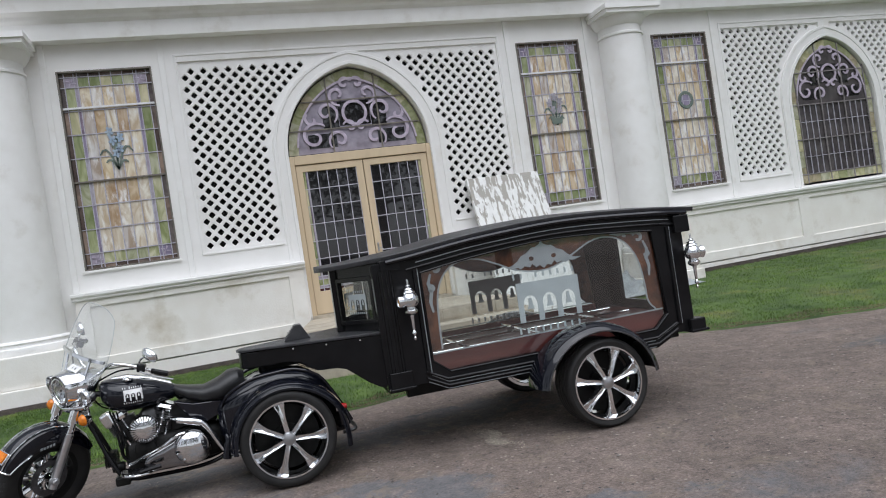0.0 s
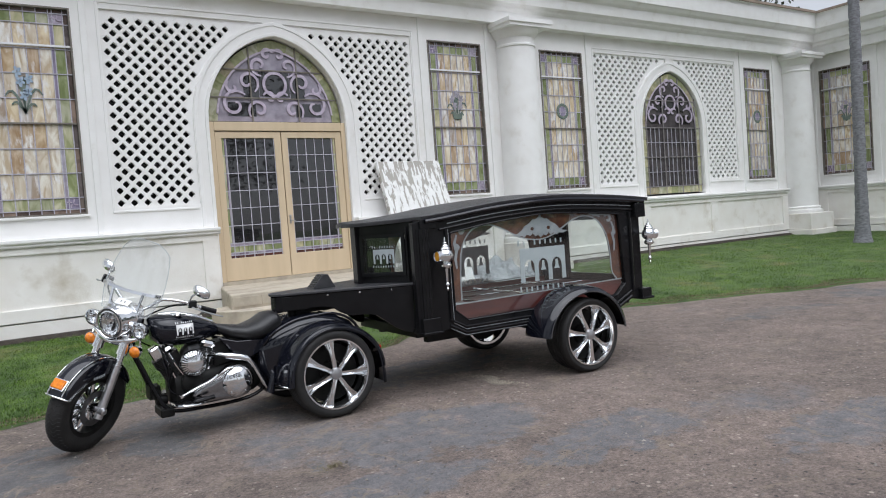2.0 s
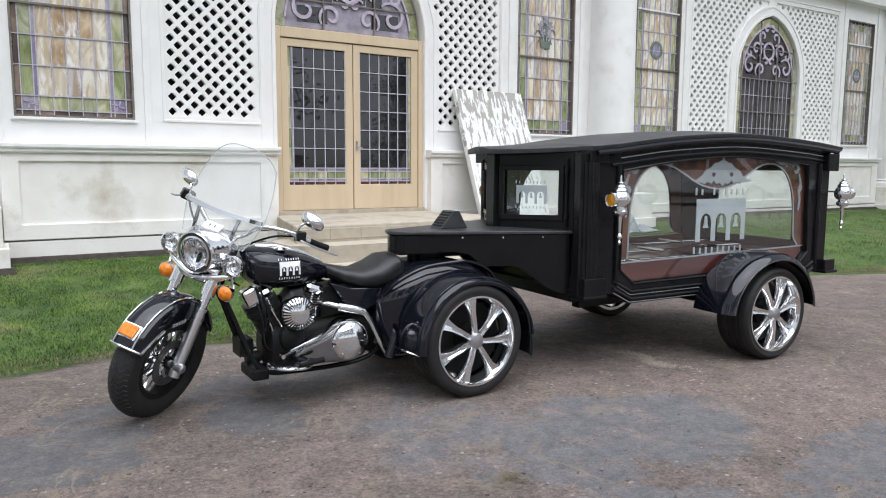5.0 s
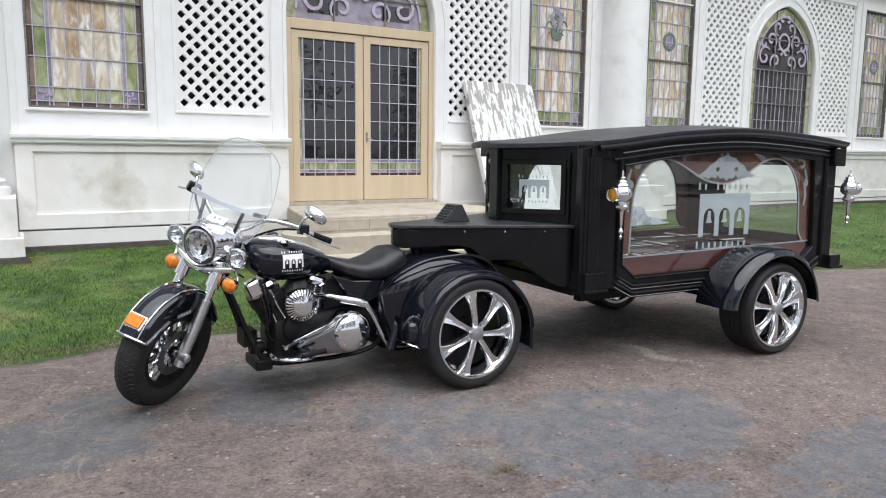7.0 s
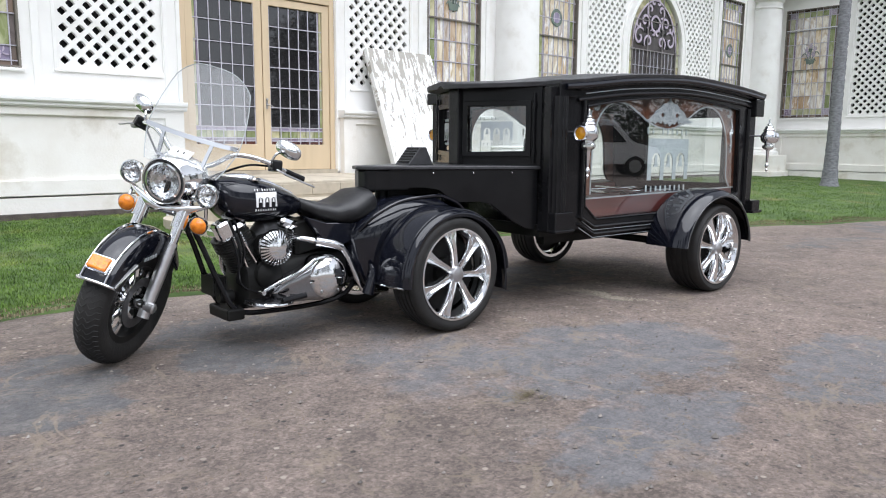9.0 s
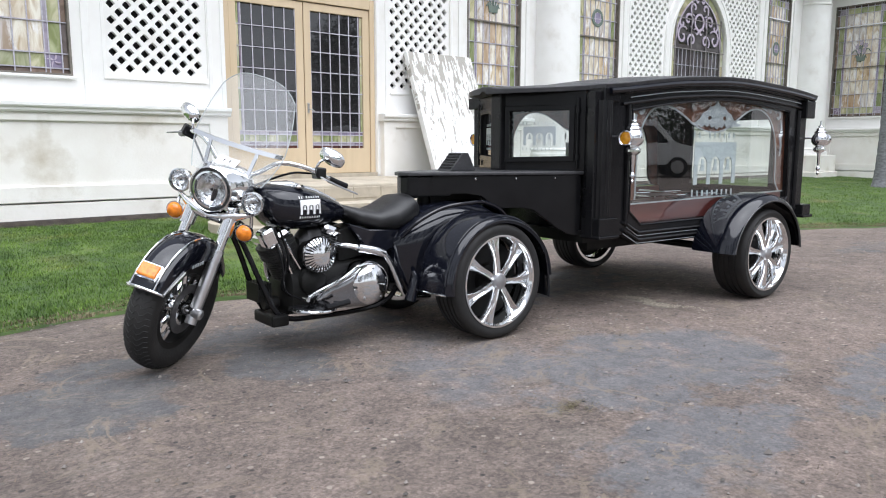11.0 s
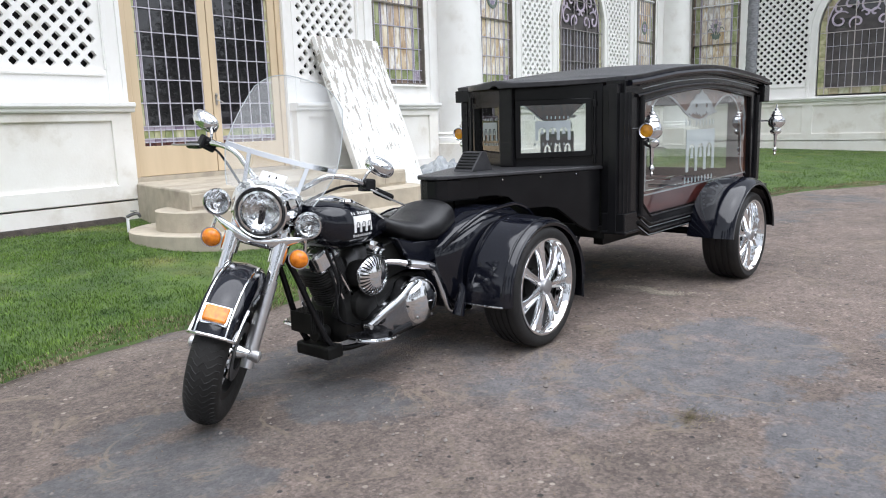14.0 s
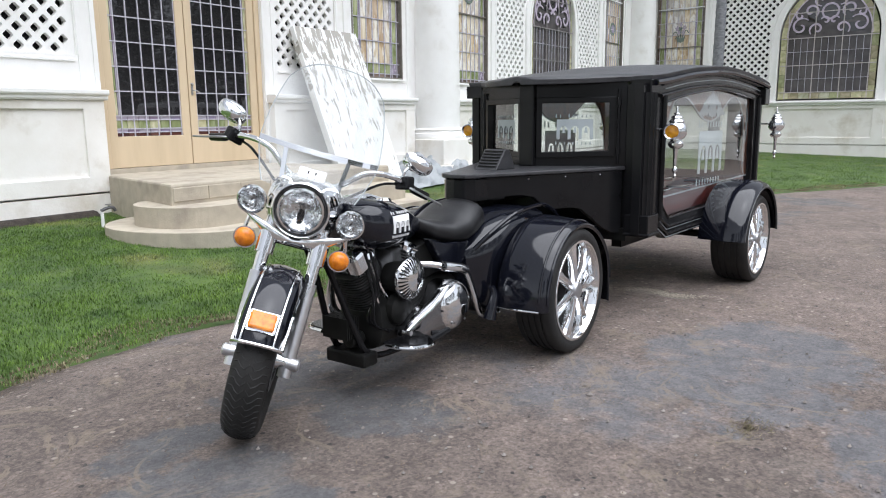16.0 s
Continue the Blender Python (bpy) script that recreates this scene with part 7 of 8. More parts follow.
    part("lamp_bar", bm, CHROME, b, "chrome passing lamp bar", UP, smooth=True)
    for s in (-1, 1):
        lamp(b, "passing_lamp", UP @ pose(-1.52, s * 0.208, 0.845, 0, 0, 0), 0.056, 0.078, "small round chrome passing lamp")
        turn_signal(b, UP @ pose(-1.54, s * 0.200, 0.685))
    bm = bmesh.new()
    box(bm, -0.03, 0.03, -0.058, 0.058, 0.0, 0.006, pose(-1.455, 0.0, 0.998, 0, -28, 0))
    tag = part("white_plate", bm, WHITE_DECAL, b, "small white plate on top of the nacelle", UP, bevel=0.004)
    bm = bmesh.new()
    for y in (-0.018, 0.014):
        box(bm, -0.010, 0.008, y, y + 0.006, 0.0065, 0.008, pose(-1.455, 0.0, 0.998, 0, -28, 0))
    part("dark_mark", bm, SATIN_BLACK, tag)
    # windscreen
    bm = bmesh.new()
    top_z = lambda t: 1.438 - 0.09 * abs(t) ** 3.0
    cols, rows_n = 16, 10
    grid = []
    for k in range(rows_n + 1):
        f = k / rows_n
        row = []
        for j in range(cols + 1):
            t = -1 + 2 * j / cols
            wd = 0.20 + 0.058 * min(1, f / 0.35) ** 0.8 if f < 0.35 else 0.258 - 0.050 * ((f - 0.35) / 0.65) ** 2.0
            z0 = 0.915
            z = z0 + (top_z(t) - z0) * f
            x = -1.49 + 0.245 * ((z - 0.915) / 0.545) ** 0.9 + 0.045 * t * t
            row.append(bm.verts.new((x, t * wd, z)))
        grid.append(row)
    for a, d in zip(grid, grid[1:]):
        for j in range(cols):
            bm.faces.new((a[j], a[j + 1], d[j + 1], d[j]))
    grid_co = [[v.co.copy() for v in row] for row in grid]
    ws = part("windscreen", bm, CLEAR, b, "tall clear plastic windscreen with chrome brace", UP, smooth=True)
    ws.visible_shadow = False
    edge = [tuple(grid_co[k][j]) for k, j in [(k, 0) for k in range(rows_n + 1)] + [(rows_n, j) for j in range(1, cols)] + [(k, cols) for k in range(rows_n, -1, -1)]]
    bm = bmesh.new()
    tube(bm, edge, 0.0026, 6, 1)
    part("windscreen_edge", bm, ACRYLIC_EDGE, ws, "pale rounded plastic edge", smooth=True)
    bm = bmesh.new()
    rows_b = [[(-1.422 + 0.045 * t * t + 0.012 * n, t * 0.255, 1.085 + dz) for n, dz in ((-1.2, -0.010), (-0.4, 0.010), (0.6, 0.010), (-0.2, -0.010))] for t in [k / 8 - 1 for k in range(17)]]
    loft(bm, rows_b)
    for s in (-1, 1):
        loft(bm, [[(-1.475 + 0.012 * n, s * (0.115 + dz), 0.90) for n, dz in ((-0.6, -0.009), (-0.6, 0.009), (0.2, 0.009), (0.2, -0.009))], [(-1.41 + 0.012 * n, s * (0.135 + dz), 1.085) for n, dz in ((-0.6, -0.009), (-0.6, 0.009), (0.2, 0.009), (0.2, -0.009))]])
    part("windscreen_brace", bm, CHROME, ws, "chrome windscreen brace")
    # handlebar, grips, levers, mirrors
    bm = bmesh.new()
    tube(bm, [(-1.095, -0.509, 0.985), (-1.15, -0.46, 1.005), (-1.27, -0.345, 1.06), (-1.345, -0.22, 1.06), (-1.36, -0.12, 0.98), (-1.355, -0.05, 0.95), (-1.355, 0.05, 0.95), (-1.36, 0.12, 0.98), (-1.345, 0.22, 1.06), (-1.27, 0.345, 1.06), (-1.15, 0.46, 1.005), (-1.095, 0.509, 0.985)], 0.013, 10, 4)
    hb = part("handlebar", bm, CHROME, b, "chrome handlebar", BAR, smooth=True)
    for s in (-1, 1):
        bm = bmesh.new()
        tube(bm, [(-1.17, s * 0.440, 1.013), (-1.13, s * 0.477, 0.997), (-1.085, s * 0.518, 0.981)], 0.019, 12, 3)
        part("grip", bm, SATIN_BLACK, hb, "black rubber grip", smooth=True)
        bm = bmesh.new()
        box(bm, -0.04, 0.04, -0.028, 0.028, -0.026, 0.034, pose(-1.215, s * 0.395, 1.035, 0, 20, -s * 45))
        part("switch_box", bm, SATIN_BLACK, hb, bevel=0.01)
        bm = bmesh.new()
        tube(bm, [(-1.245, s * 0.400, 1.035), (-1.235, s * 0.455, 1.020), (-1.165, s * 0.535, 0.988), (-1.10, s * 0.595, 0.964)], 0.008, 8, flat=0.6)
        part("lever", bm, ALLOY, hb, smooth=True)
        bm = bmesh.new()
        tube(bm, [(-1.225, s * 0.375, 1.06), (-1.21, s * 0.385, 1.10), (-1.165, s * 0.415, 1.125)], 0.007, 8)
        part("mirror_stem", bm, CHROME, hb, smooth=True)
        bm = bmesh.new()
        loft(bm, [superring(0.0, 0, 0, 0.071, 0.043, 20, 2.4), superring(-0.012, 0, 0, 0.075, 0.046, 20, 2.4), superring(-0.022, 0, 0, 0.071, 0.043, 20, 2.3), superring(-0.026, 0, 0, 0.064, 0.036, 20, 2.3)])
        part("mirror", bm, CHROME, hb, "mirror with a chrome rim and chrome back", pose(-1.155, s * 0.43, 1.135, 14, -9, 2 if s < 0 else -20), smooth=True)
        bm = bmesh.new()
        loft(bm, [superring(-0.020, 0, 0, 0.068, 0.040, 20, 2.3), superring(-0.036, 0, 0, 0.057, 0.031, 20, 2.2), superring(-0.048, 0, 0, 0.032, 0.017, 20, 2.0)])
        part("mirror_back", bm, CHROME, hb, "domed chrome mirror back", pose(-1.155, s * 0.43, 1.135, 14, -9, 2 if s < 0 else -20), smooth=True)
    bm = bmesh.new()
    for s in (-1, 1):
        tube(bm, [(-1.23, s * 0.36, 1.03), (-1.33, s * 0.28, 1.02), (-1.41, s * 0.15, 0.93), (-1.43, s * 0.08, 0.86), (-1.36, s * 0.06, 0.70), (-1.25, s * 0.08, 0.62)], 0.006, 6, 5)
    part("cable", bm, SATIN_BLACK, b, "black control cables", BAR, smooth=True)


def cylinder_fins(b, base, lean):
    """One finned cylinder with its rocker box."""
    m = pose(base[0], base[1], base[2], 0, lean, 0)
    bm = bmesh.new()
    rings = []
    for k in range(15):
        z = 0.004 + k * 0.0135
        h = 0.088 if k < 9 else 0.100
        for dz, q in ((0.0, 0.064), (0.002, h), (0.006, h), (0.008, 0.064)):
            rings.append([(p, y, z + dz) for _, p, y in [(0, x, yy) for (c, x, yy) in superring(0, 0, 0, q, q, 24, 3.0)]])
    loft(bm, rings)
    cy = part("cylinder", bm, FIN_METAL, b, "dark finned engine cylinder", m)
    bm = bmesh.new()
    box(bm, -0.085, 0.085, -0.098, 0.098, 0.205, 0.268)
    part("rocker_box", bm, CHROME, cy, "chrome rocker cover", bevel=0.030)
    for x in (-0.02, 0.025):
        bm = bmesh.new()
        tube(bm, [(x * 1.6, -0.098, -0.06), (x, -0.095, 0.10), (x, -0.078, 0.21)], 0.010, 8)
        part("pushrod_tube", bm, CHROME, cy, smooth=True)
    return cy


def build_trike():
    b = thing("motor_trike", pose(-2.262, -5.516, 0, 0, 0, 0.3) @ Matrix.Scale(0.95, 4), "black and chrome three-wheeled motorcycle with tall windscreen, parked steering turned", "motorcycle")
    front_end(b)
    # fuel tank
    bm = bmesh.new()
    loft(bm, [superring(-1.245, 0, 0.855, 0.07, 0.045, 28, 2.4), superring(-1.23, 0, 0.835, 0.12, 0.085, 28, 2.4), superring(-1.17, 0, 0.812, 0.172, 0.118, 28, 2.5), superring(-1.08, 0, 0.800, 0.190, 0.124, 28, 2.5), superring(-0.97, 0, 0.788, 0.186, 0.114, 28, 2.4),
              superring(-0.86, 0, 0.775, 0.145, 0.092, 28, 2.3), superring(-0.77, 0, 0.762, 0.105, 0.062, 28, 2.2), superring(-0.715, 0, 0.755, 0.06, 0.032, 28, 2.0)])
    tk = part("fuel_tank", bm, BLACK_PAINT, b, "gloss black teardrop fuel tank with white emblem", smooth=True)
    bm = bmesh.new()
    loft(bm, [superring(-1.16, 0, 0.922, 0.035, 0.018, 16, 2.2), superring(-1.05, 0, 0.918, 0.050, 0.024, 16, 2.4), superring(-0.90, 0, 0.876, 0.042, 0.022, 16, 2.4), superring(-0.76, 0, 0.815, 0.025, 0.016, 16, 2.2)])
    part("tank_console", bm, CHROME, tk, "chrome tank console", smooth=True)
    for s in (-1, 1):
        bm = bmesh.new()
        lathe(bm, [(0.0, 0.0), (0.035, 0.0), (0.037, 0.008), (0.030, 0.016), (0.0, 0.018)], 20, at=(-1.04, s * 0.105, 0.905))
        part("filler_cap", bm, CHROME, tk, smooth=True)

        def on_tank(a, y, z, s=s):
            t = (z - 0.795) / 0.120
            half = float(np.interp(a, [-1.22, -1.17, -1.08, -0.97, -0.86], [0.12, 0.172, 0.190, 0.186, 0.152]))
            bulge = half * (1 - abs(t) ** 2.5 * 0.9) ** (1 / 2.5) if abs(t) < 1 else half * 0.5
            return (a, s * (bulge + y), z)
        bm = bmesh.new()
        bars = emblem(bm, -1.01, 0.768, 0.125, -0.002, 0.006, on_tank, bells=True, words=True)
        part("tank_emblem", bm, WHITE_DECAL, tk, "white emblem of three arches")
        for q in bars:
            part("letter_bar", q, WHITE_DECAL, tk)
    # frame and fork neck
    bm = bmesh.new()
    for s in (-1, 1):
        tube(bm, [(-1.44, s * 0.03, 0.84), (-1.33, s * 0.05, 0.60), (-1.24, s * 0.08, 0.36), (-1.15, s * 0.09, 0.21), (-0.95, s * 0.095, 0.18), (-0.55, s * 0.10, 0.19), (-0.40, s * 0.10, 0.30), (-0.45, s * 0.09, 0.60), (-0.60, s * 0.07, 0.70)], 0.015, 8, 4)
    tube(bm, [(-1.41, 0, 0.96), (-1.49, 0, 0.78)], 0.035, 12, curve=False)
    tube(bm, [(-1.43, 0, 0.87), (-1.0, 0, 0.78), (-0.6, 0, 0.70), (-0.3, 0, 0.62)], 0.022, 8)
    part("frame", bm, SATIN_BLACK, b, "black tubular frame", smooth=True)
    # engine
    bm = bmesh.new()
    loft(bm, [superring(-1.13, 0, 0.34, 0.09, 0.09, 24, 3), superring(-1.10, 0, 0.34, 0.13, 0.13, 24, 3), superring(-0.80, 0, 0.35, 0.14, 0.145, 24, 3), superring(-0.50, 0, 0.36, 0.13, 0.13, 24, 3), superring(-0.44, 0, 0.36, 0.10, 0.10, 24, 3)])
    part("crankcase", bm, ENGINE_BLACK, b, "black engine crankcase", smooth=True)
    cylinder_fins(b, (-1.055, 0, 0.43), -25)
    cylinder_fins(b, (-0.895, 0, 0.43), 22)
    bm = bmesh.new()
    loft(bm, [superring(-1.02, -0.02, 0.58, 0.05, 0.05, 16, 3), superring(-0.98, -0.03, 0.60, 0.075, 0.075, 16, 3), superring(-0.90, -0.02, 0.61, 0.07, 0.075, 16, 3), superring(-0.86, 0, 0.60, 0.05, 0.05, 16, 3)])
    part("carburettor", bm, DULL_METAL, b, "dull metal carburettor between the cylinders", smooth=True)
    for k in range(3):
        bm = bmesh.new()
        tube(bm, [(-1.21 + 0.02 * k, -0.10 - 0.015 * k, 0.70), (-1.16 + 0.02 * k, -0.13, 0.52), (-1.14, -0.12 + 0.02 * k, 0.36), (-1.05 + 0.03 * k, -0.13, 0.30)], 0.007, 6)
        part("hose", bm, SATIN_BLACK, b, smooth=True)
    bm = bmesh.new()
    box(bm, -1.275, -1.195, -0.07, 0.07, 0.335, 0.365)
    reg = part("regulator", bm, ENGINE_BLACK, b, "black finned voltage regulator")
    for k in range(7):
        bm = bmesh.new()
        box(bm, -1.276 + 0.012 * k, -1.271 + 0.012 * k, -0.075, 0.075, 0.30, 0.40)
        part("fin", bm, ENGINE_BLACK, reg)
    bm = bmesh.new()
    lathe(bm, [(0.0, 0.0), (0.032, 0.0), (0.036, 0.012), (0.036, 0.075), (0.030, 0.085), (0.0, 0.085)], 18, "x", (-1.235, -0.04, 0.285))
    part("oil_filter", bm, ENGINE_BLACK, b, "black oil filter", smooth=True)
    bm = bmesh.new()
    lathe(bm, [(0.0, -0.175), (0.055, -0.172), (0.075, -0.155), (0.08, -0.12)], 24, "y", (-0.985, 0, 0.395))
    part("cam_cover", bm, ENGINE_BLACK, b, "black engine side cover", smooth=True)
    bm = bmesh.new()
    slab(bm, [(-0.80, 0.47), (-0.62, 0.50), (-0.47, 0.49), (-0.45, 0.64), (-0.62, 0.68), (-0.80, 0.66)], [], -0.10, 0.10)
    part("oil_tank", bm, ENGINE_BLACK, b, "black oil tank under the seat", bevel=0.02)
    bm = bmesh.new()
    box(bm, -0.04, 0.045, -0.05, 0.04, -0.055, 0.055, pose(-1.215, -0.075, 0.645, 0, -25, 0))
    part("horn_cover", bm, CHROME, b, "chrome cover above the front cylinder", bevel=0.02)
    # air cleaner with radial slots
    bm = bmesh.new()
    lathe(bm, [(0.0, -0.257), (0.020, -0.256), (0.052, -0.250), (0.086, -0.238), (0.098, -0.225), (0.101, -0.207), (0.090, -0.195), (0.0, -0.195)], 40, "y")
    m_air = pose(-0.97, 0.022, 0.545)
    ac = part("air_cleaner", bm, CHROME, b, "round slotted chrome air cleaner", m_air, smooth=True)
    bm = bmesh.new()
    lathe(bm, [(0.0, -0.188), (0.070, -0.188), (0.075, -0.18), (0.072, -0.10), (0.0, -0.10)], 28, "y")
    part("air_box", bm, ENGINE_BLACK, ac, "black backing of the air cleaner", smooth=True)
    for k in range(30):
        bm = bmesh.new()
        a = k * math.tau / 30
        d, n = Vector((math.cos(a), 0, math.sin(a))), Vector((-math.sin(a), 0, math.cos(a)))
        q = []
        for r, w, y in ((0.055, 0.0016, -0.2490), (0.086, 0.0040, -0.2380), (0.0975, 0.0044, -0.2255)):
            q.append((d * r - n * w + Vector((0, y - 0.0012, 0)), d * r + n * w + Vector((0, y - 0.0012, 0)), d * r + n * w + Vector((0, y + 0.01, 0)), d * r - n * w + Vector((0, y + 0.01, 0))))
        loft(bm, q)
        part("slot", bm, ENGINE_BLACK, ac)
    # primary cover and clutch cover
    bm = bmesh.new()
    out = [(-1.01, 0.30), (-0.99, 0.262), (-0.93, 0.240), (-0.80, 0.235), (-0.68, 0.225), (-0.58, 0.25), (-0.535, 0.31), (-0.535, 0.39), (-0.575, 0.45), (-0.65, 0.478), (-0.72, 0.47), (-0.79, 0.425), (-0.90, 0.385), (-0.98, 0.352)]
    mx, mz = sum(p for p, _ in out) / len(out), sum(q for _, q in out) / len(out)
    line = [(p.x, p.z) for p in smooth_path([(p, 0, q) for p, q in out + out[:1]], 3)][:-1]
    loft(bm, [[(mx + (p - mx) * f, y, mz + (q - mz) * f) for p, q in line] for y, f in ((-0.12, 1.0), (-0.195, 1.0), (-0.212, 0.985), (-0.224, 0.95), (-0.232, 0.88), (-0.237, 0.72), (-0.239, 0.45))])
    pc = part("primary_cover", bm, CHROME_DARK_REFLECT, b, "chrome primary cover with a dark reflection put into its colour", smooth=True)
    bm = bmesh.new()
    lathe(bm, [(0.0, -0.284), (0.03, -0.282), (0.07, -0.274), (0.100, -0.260), (0.118, -0.242), (0.127, -0.222), (0.130, -0.19)], 36, "y", (-0.668, 0, 0.358))
    part("clutch_cover", bm, CHROME, pc, "round domed chrome cover", smooth=True)
    for k in range(5):
        a = k * math.tau / 5 + 0.3
        bm = bmesh.new()
        lathe(bm, [(0.0, -0.270), (0.006, -0.269), (0.007, -0.255)], 8, "y", (-0.675 + 0.092 * math.cos(a), 0, 0.358 + 0.092 * math.sin(a)))
        part("screw", bm, ALLOY, pc)
    bm = bmesh.new()
    tube(bm, [(-1.09, -0.27, 0.33), (-0.98, -0.265, 0.37), (-0.86, -0.26, 0.41), (-0.76, -0.255, 0.465), (-0.70, -0.25, 0.475)], 0.012, 8)
    lathe(bm, [(0.0, -0.30), (0.012, -0.30), (0.012, -0.255), (0.0, -0.25)], 10, "y", (-1.10, 0, 0.33))
    part("shift_linkage", bm, CHROME, b, "chrome shift linkage", smooth=True)
    bm = bmesh.new()
    tube(bm, [(-0.95, -0.30, 0.295), (-0.90, -0.335, 0.29)], 0.012, 8, curve=False)
    tube(bm, [(-1.02, -0.345, 0.285), (-0.88, -0.345, 0.30)], 0.016, 8, curve=False)
    part("shift_pedal", bm, SATIN_BLACK, b, smooth=True)
    # footboards
    for s in (-1, 1):
        bm = bmesh.new()
        slab(bm, [(-1.13, s * 0.18), (-1.12, s * 0.27), (-1.08, s * 0.325), (-1.01, s * 0.345), (-0.95, s * 0.33), (-0.905, s * 0.28), (-0.89, s * 0.18)], [], 0.215, 0.228, lambda p, y, q: (p, q, y))
        fb = part("footboard", bm, SATIN_BLACK, b, "black rider footboard with chrome edge", pose(-0.04, 0, 0, 0, 3, 0), bevel=0.004)
        bm = bmesh.new()
        tube(bm, [(-1.13, s * 0.20, 0.213), (-1.12, s * 0.275, 0.213), (-1.08, s * 0.330, 0.213), (-1.01, s * 0.350, 0.213), (-0.95, s * 0.335, 0.213), (-0.905, s * 0.285, 0.213), (-0.89, s * 0.20, 0.213)], 0.010, 8)
        part("edge_trim", bm, CHROME, fb, smooth=True)
    part("oil_cooler", boxes((-1.22, -1.12, -0.12, 0.12, 0.16, 0.225)), ENGINE_BLACK, b, "black oil cooler low on the frame", bevel=0.012)
    # exhaust bends
    bm = bmesh.new()
    tube(bm, [(-0.84, -0.08, 0.57), (-0.78, -0.15, 0.575), (-0.70, -0.215, 0.555), (-0.60, -0.235, 0.535), (-0.54, -0.235, 0.47), (-0.46, -0.235, 0.31), (-0.40, -0.235, 0.245), (-0.25, -0.235, 0.23)], lambda t: 0.018, 12, 5)
    ex = part("exhaust_pipe", bm, CHROME, b, "chrome exhaust pipe bent behind the engine", smooth=True)
    bm = bmesh.new()
    tube(bm, [(-0.74, -0.225, 0.566), (-0.64, -0.245, 0.543), (-0.585, -0.245, 0.523)], 0.025, 12)
    part("heat_shield", bm, CHROME, ex, "chrome heat shield", smooth=True)
    bm = bmesh.new()
    tube(bm, [(-1.04, 0.08, 0.60), (-1.10, 0.17, 0.55), (-1.05, 0.22, 0.35), (-0.8, 0.24, 0.26), (-0.3, 0.25, 0.24)], 0.022, 10)
    part("exhaust_pipe", bm, CHROME, b, smooth=True)
    # seat
    bm = bmesh.new()
    loft(bm, [superring(-0.775, 0, 0.775, 0.045, 0.018, 24, 2.4), superring(-0.74, 0, 0.765, 0.085, 0.035, 24, 2.5), superring(-0.65, 0, 0.722, 0.125, 0.055, 24, 2.6), superring(-0.54, 0, 0.695, 0.165, 0.062, 24, 2.6), superring(-0.43, 0, 0.706, 0.188, 0.084, 24, 2.5),
              superring(-0.35, 0, 0.734, 0.185, 0.102, 24, 2.4), superring(-0.28, 0, 0.750, 0.17, 0.090, 24, 2.3), superring(-0.235, 0, 0.750, 0.12, 0.06, 24, 2.2)])
    st = part("seat", bm, LEATHER, b, "black leather solo seat", smooth=True)
    bm = bmesh.new()
    slab(bm, [(-0.76, 0.70), (-0.62, 0.655), (-0.40, 0.64), (-0.40, 0.56), (-0.55, 0.50), (-0.66, 0.56)], [], -0.155, -0.10)
    part("side_cover", bm, BLACK_PAINT, b, "gloss black side cover", bevel=0.012)
    bm = bmesh.new()
    slab(bm, [(-0.76, 0.70), (-0.62, 0.655), (-0.40, 0.64), (-0.40, 0.56), (-0.55, 0.50), (-0.66, 0.56)], [], 0.10, 0.155)
    part("side_cover", bm, BLACK_PAINT, b, "gloss black side cover", bevel=0.012)
    # rear body tub
    bm = bmesh.new()
    rows = []
    for u, hw, lo, hi in ((-0.46, 0.17, 0.36, 0.60), (-0.40, 0.24, 0.26, 0.66), (-0.30, 0.285, 0.22, 0.715), (-0.16, 0.30, 0.21, 0.765), (0.0, 0.305, 0.21, 0.785), (0.18, 0.305, 0.21, 0.77), (0.32, 0.30, 0.22, 0.70), (0.44, 0.285, 0.23, 0.48), (0.48, 0.26, 0.26, 0.36)):
        rows.append(superring(u, 0, (lo + hi) / 2, hw, (hi - lo) / 2, 36, 5.0))
    loft(bm, rows)
    tub = part("rear_body", bm, BLACK_PAINT, b, "gloss black trike body between the wheels", smooth=True)
    for s in (-1, 1):
        bm = bmesh.new()
        tube(bm, [(-0.43, s * 0.20, 0.60), (-0.36, s * 0.27, 0.69), (-0.20, s * 0.305, 0.765), (0.0, s * 0.31, 0.785), (0.14, s * 0.31, 0.78), (0.30, s * 0.31, 0.70), (0.42, s * 0.30, 0.50), (0.50, s * 0.30, 0.32)], 0.012, 8)
        part("body_bead", bm, BLACK_PAINT, tub, smooth=True)
        bm = bmesh.new()
        rings = []
        for k in range(29):
            a = math.radians(-4 + 186 * k / 28)
            c, sn = math.cos(a), math.sin(a)
            low = max(0, -c)
            prof = [(0.315, 0.40), (0.335, 0.416), (0.38, 0.418), (0.46, 0.412), (0.54, 0.403), (0.585, 0.392), (0.603, 0.372), (0.600, 0.362), (0.58, 0.382), (0.53, 0.392), (0.45, 0.400), (0.37, 0.404)]
            rings.append([(0.01 + c * r * (1.0 + 0.09 * (c > 0) * c), s * v, 0.325 + sn * r - (0.10 if a < 0.35 else 0.012 if a > 2.8 else 0.0) * min(1, max(0.35 - a, a - 2.8) / 0.35)) for v, r in prof])
        loft(bm, rings)
        fd = part("rear_mudguard", bm, BLACK_PAINT, b, "wide gloss black rear mudguard", smooth=True)
        bm = bmesh.new()
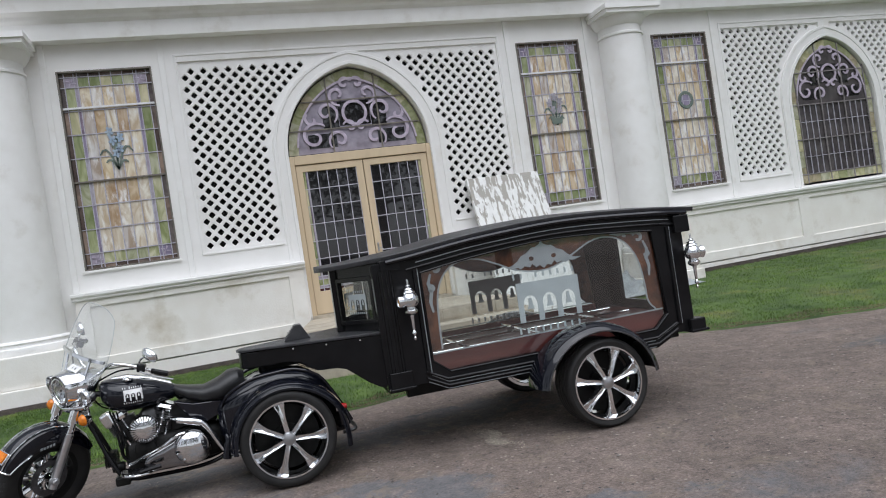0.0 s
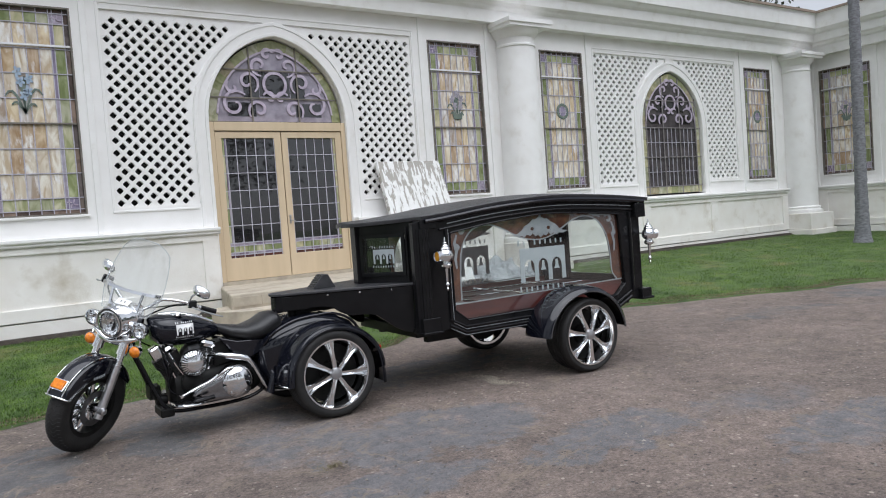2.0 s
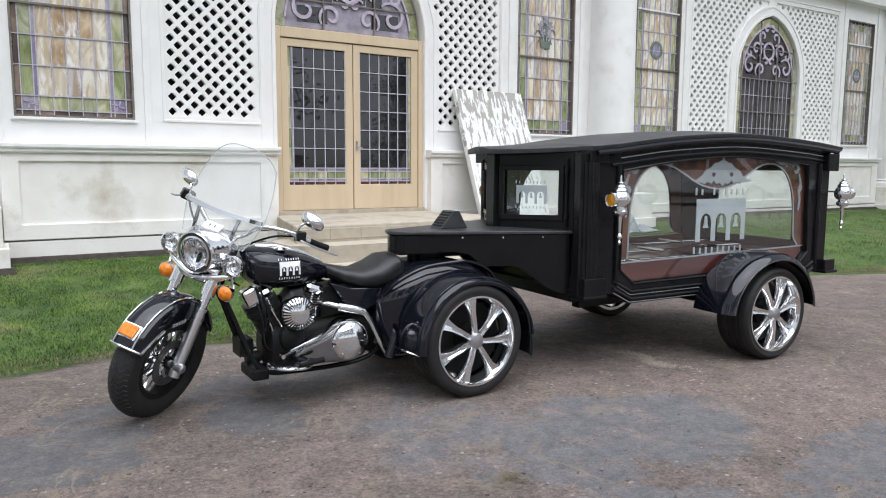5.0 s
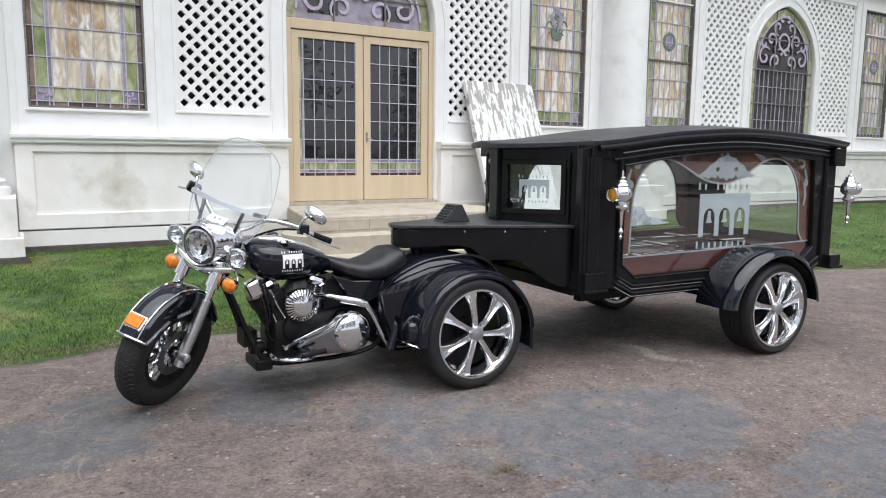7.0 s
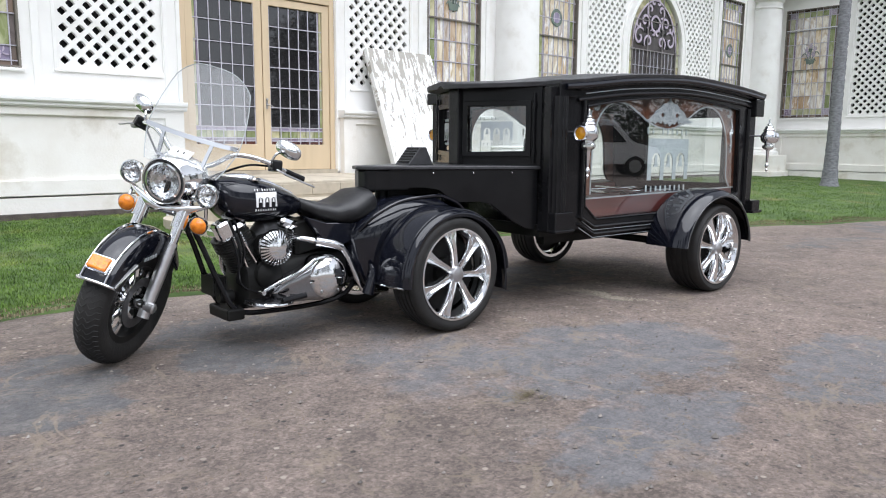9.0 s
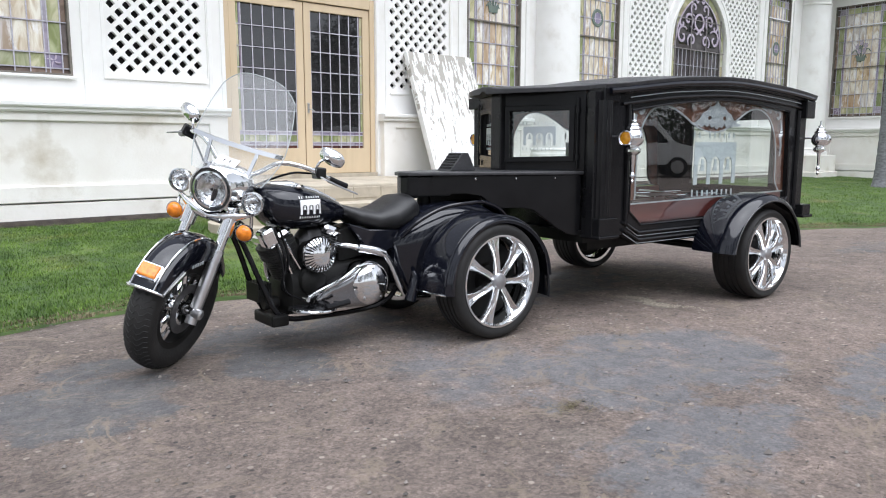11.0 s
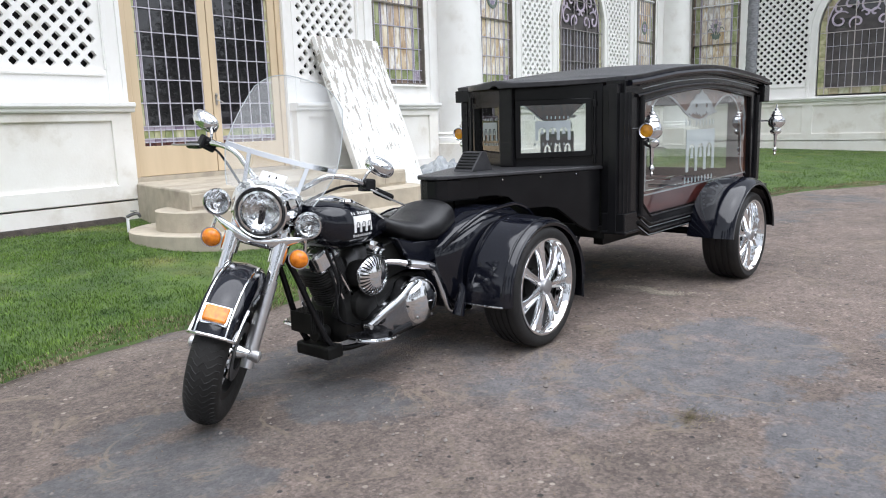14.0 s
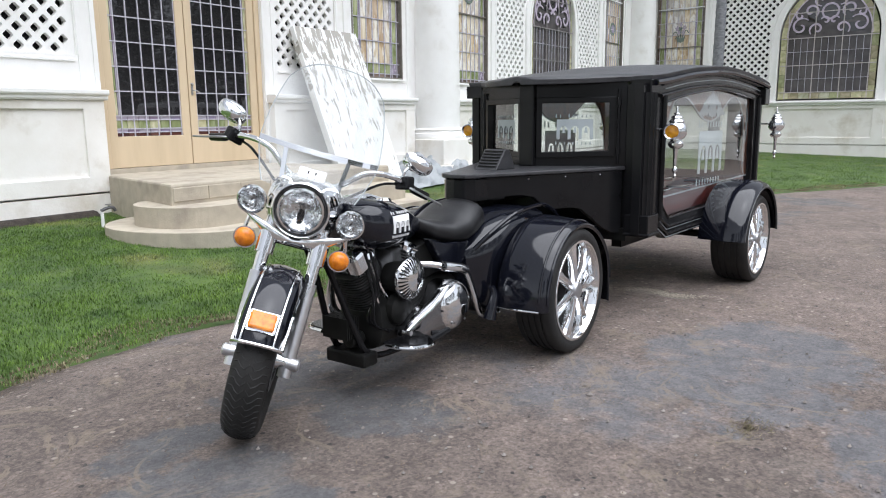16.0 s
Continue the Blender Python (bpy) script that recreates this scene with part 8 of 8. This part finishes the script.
        tube(bm, [(0.01 + math.cos(a) * 0.378 * (1.0 + 0.09 * (math.cos(a) > 0) * math.cos(a)), s * 0.598, 0.325 + math.sin(a) * 0.378) for a in [math.radians(2 + 176 * k / 20) for k in range(21)]], 0.009, 8, 2)
        part("guard_bead", bm, BLACK_PAINT, fd, smooth=True)
        bm = bmesh.new()
        tube(bm, [(0.01 + math.cos(a) * 0.400 * (1.0 + 0.09 * (math.cos(a) > 0) * math.cos(a)), s * 0.560, 0.325 + math.sin(a) * 0.400) for a in [math.radians(4 + 172 * k / 20) for k in range(21)]], 0.007, 8, 2)
        part("guard_bead", bm, BLACK_PAINT, fd, smooth=True)
        bm = bmesh.new()
        tube(bm, [(-0.402, s * 0.325, 0.300), (-0.402, s * 0.45, 0.300), (-0.388, s * 0.56, 0.300)], 0.006, 6)
        part("guard_edge", bm, CHROME, fd, "thin chrome lower edge")
        spoked_wheel(b, 0.0, s * 0.49, 0.343, 0.343, 0.22, s, "chrome seven-spoke rear wheel", rim_share=0.815, turn=-0.08)
        bm = bmesh.new()
        lathe(bm, [(0.0, 0.045), (0.018, 0.04), (0.026, 0.0), (0.0, 0.0)], 16, "x", (0.405, s * 0.50, 0.475))
        part("tail_light", bm, RED_LENS, b, "red tail light", smooth=True)
        bm = bmesh.new()
        lathe(bm, [(0.0, 0.03), (0.02, 0.028), (0.03, 0.0), (0.028, -0.03), (0.0, -0.03)], 16, "x", (0.395, s * 0.50, 0.475))
        part("lamp_housing", bm, CHROME, b, smooth=True)
        bm = bmesh.new()
        tube(bm, [(-0.44, s * 0.30, 0.24), (-0.41, s * 0.31, 0.36), (-0.42, s * 0.30, 0.41)], lambda t: 0.035 - 0.02 * t, 10)
        part("side_vent_scoop", bm, BLACK_PAINT, tub, smooth=True)
    bm = bmesh.new()
    tube(bm, [(0.42, -0.30, 0.24), (0.52, -0.29, 0.25), (0.53, 0, 0.25), (0.52, 0.29, 0.25), (0.42, 0.30, 0.24)], 0.014, 8, 4)
    part("tow_bar", bm, DULL_METAL, b, "dark tow bar behind the trike body", smooth=True)
    bm = bmesh.new()
    tube(bm, [(0, -0.45, 0.33), (0, 0.45, 0.33)], 0.028, 10, curve=False)
    part("axle", bm, ENGINE_BLACK, b, smooth=True)
    return b

# ---- put the place together ----
build_ground()
build_walls()
build_doors()
build_steps()
build_board()
build_tarp()
build_downpipe()
build_soil_shade()
build_carriage()
build_trike()
palm(11.7, -2.9)
big = tree(30.5, 14, 17, 5.0, 11, "tall dark conifer, of those behind the roof and those added for reflections")
tree(40, 20, 18, 5.5, 12, "tall dark conifer, of those behind the roof and those added for reflections")
for k, (x, y) in enumerate(((-26, -30), (-19, -34), (-12, -31), (-5, -35), (1, -32), (7.6, -33), (29, -34), (37, -29), (-34, -22), (-36, -12), (40, -20))):
    copy_thing(big, pose(x, y, -0.1, 0, 0, 50 * k))
for k, (x, y, size) in enumerate(((18.6, -32, 0.50), (21.3, -34, 0.62), (23.8, -31, 0.66), (27.0, -33, 0.80))):
    copy_thing(big, pose(x, y, -0.6, 0, 0, 70 * k) @ Matrix.Scale(size, 4))
# unseen conifers, sunk into the ground, added to darken the carriage glass reflections
for k, (x, y, size) in enumerate(((22.5, -24.0, 0.62), (25.8, -22.2, 0.70), (29.0, -19.8, 0.66), (20.0, -27.0, 0.58), (32.0, -23.5, 0.85), (17.2, -28.8, 0.62), (33.5, -17.0, 0.75))):
    copy_thing(big, pose(x, y, -4.0 * size, 0, 0, 40 + 65 * k) @ Matrix.Scale(size, 4))
build_van(15.0, -21.1, 40)
grass = random.Random(8)
grass_field("grass", 150000, -8.0, -1.5, lambda x: (edge_y(x) - 0.05 - 0.04 * math.sin(7 * x), -0.25), grass, 0.030)
grass_field("grass", 120000, -1.5, 15.0, lambda x: (edge_y(x) - 0.05 - 0.04 * math.sin(7 * x), -0.25), grass, 0.036)
grass_field("dry_grass", 22000, -7.0, 9.0, lambda x: (edge_y(x) - 0.10 - 0.05 * math.sin(9 * x), edge_y(x) + 0.13 + 0.11 * math.sin(5 * x)), grass, 0.024, STRAW, "dry straw-coloured grass along the lawn edge")
build_pebbles()
build_scrap(-4.72, -4.02)
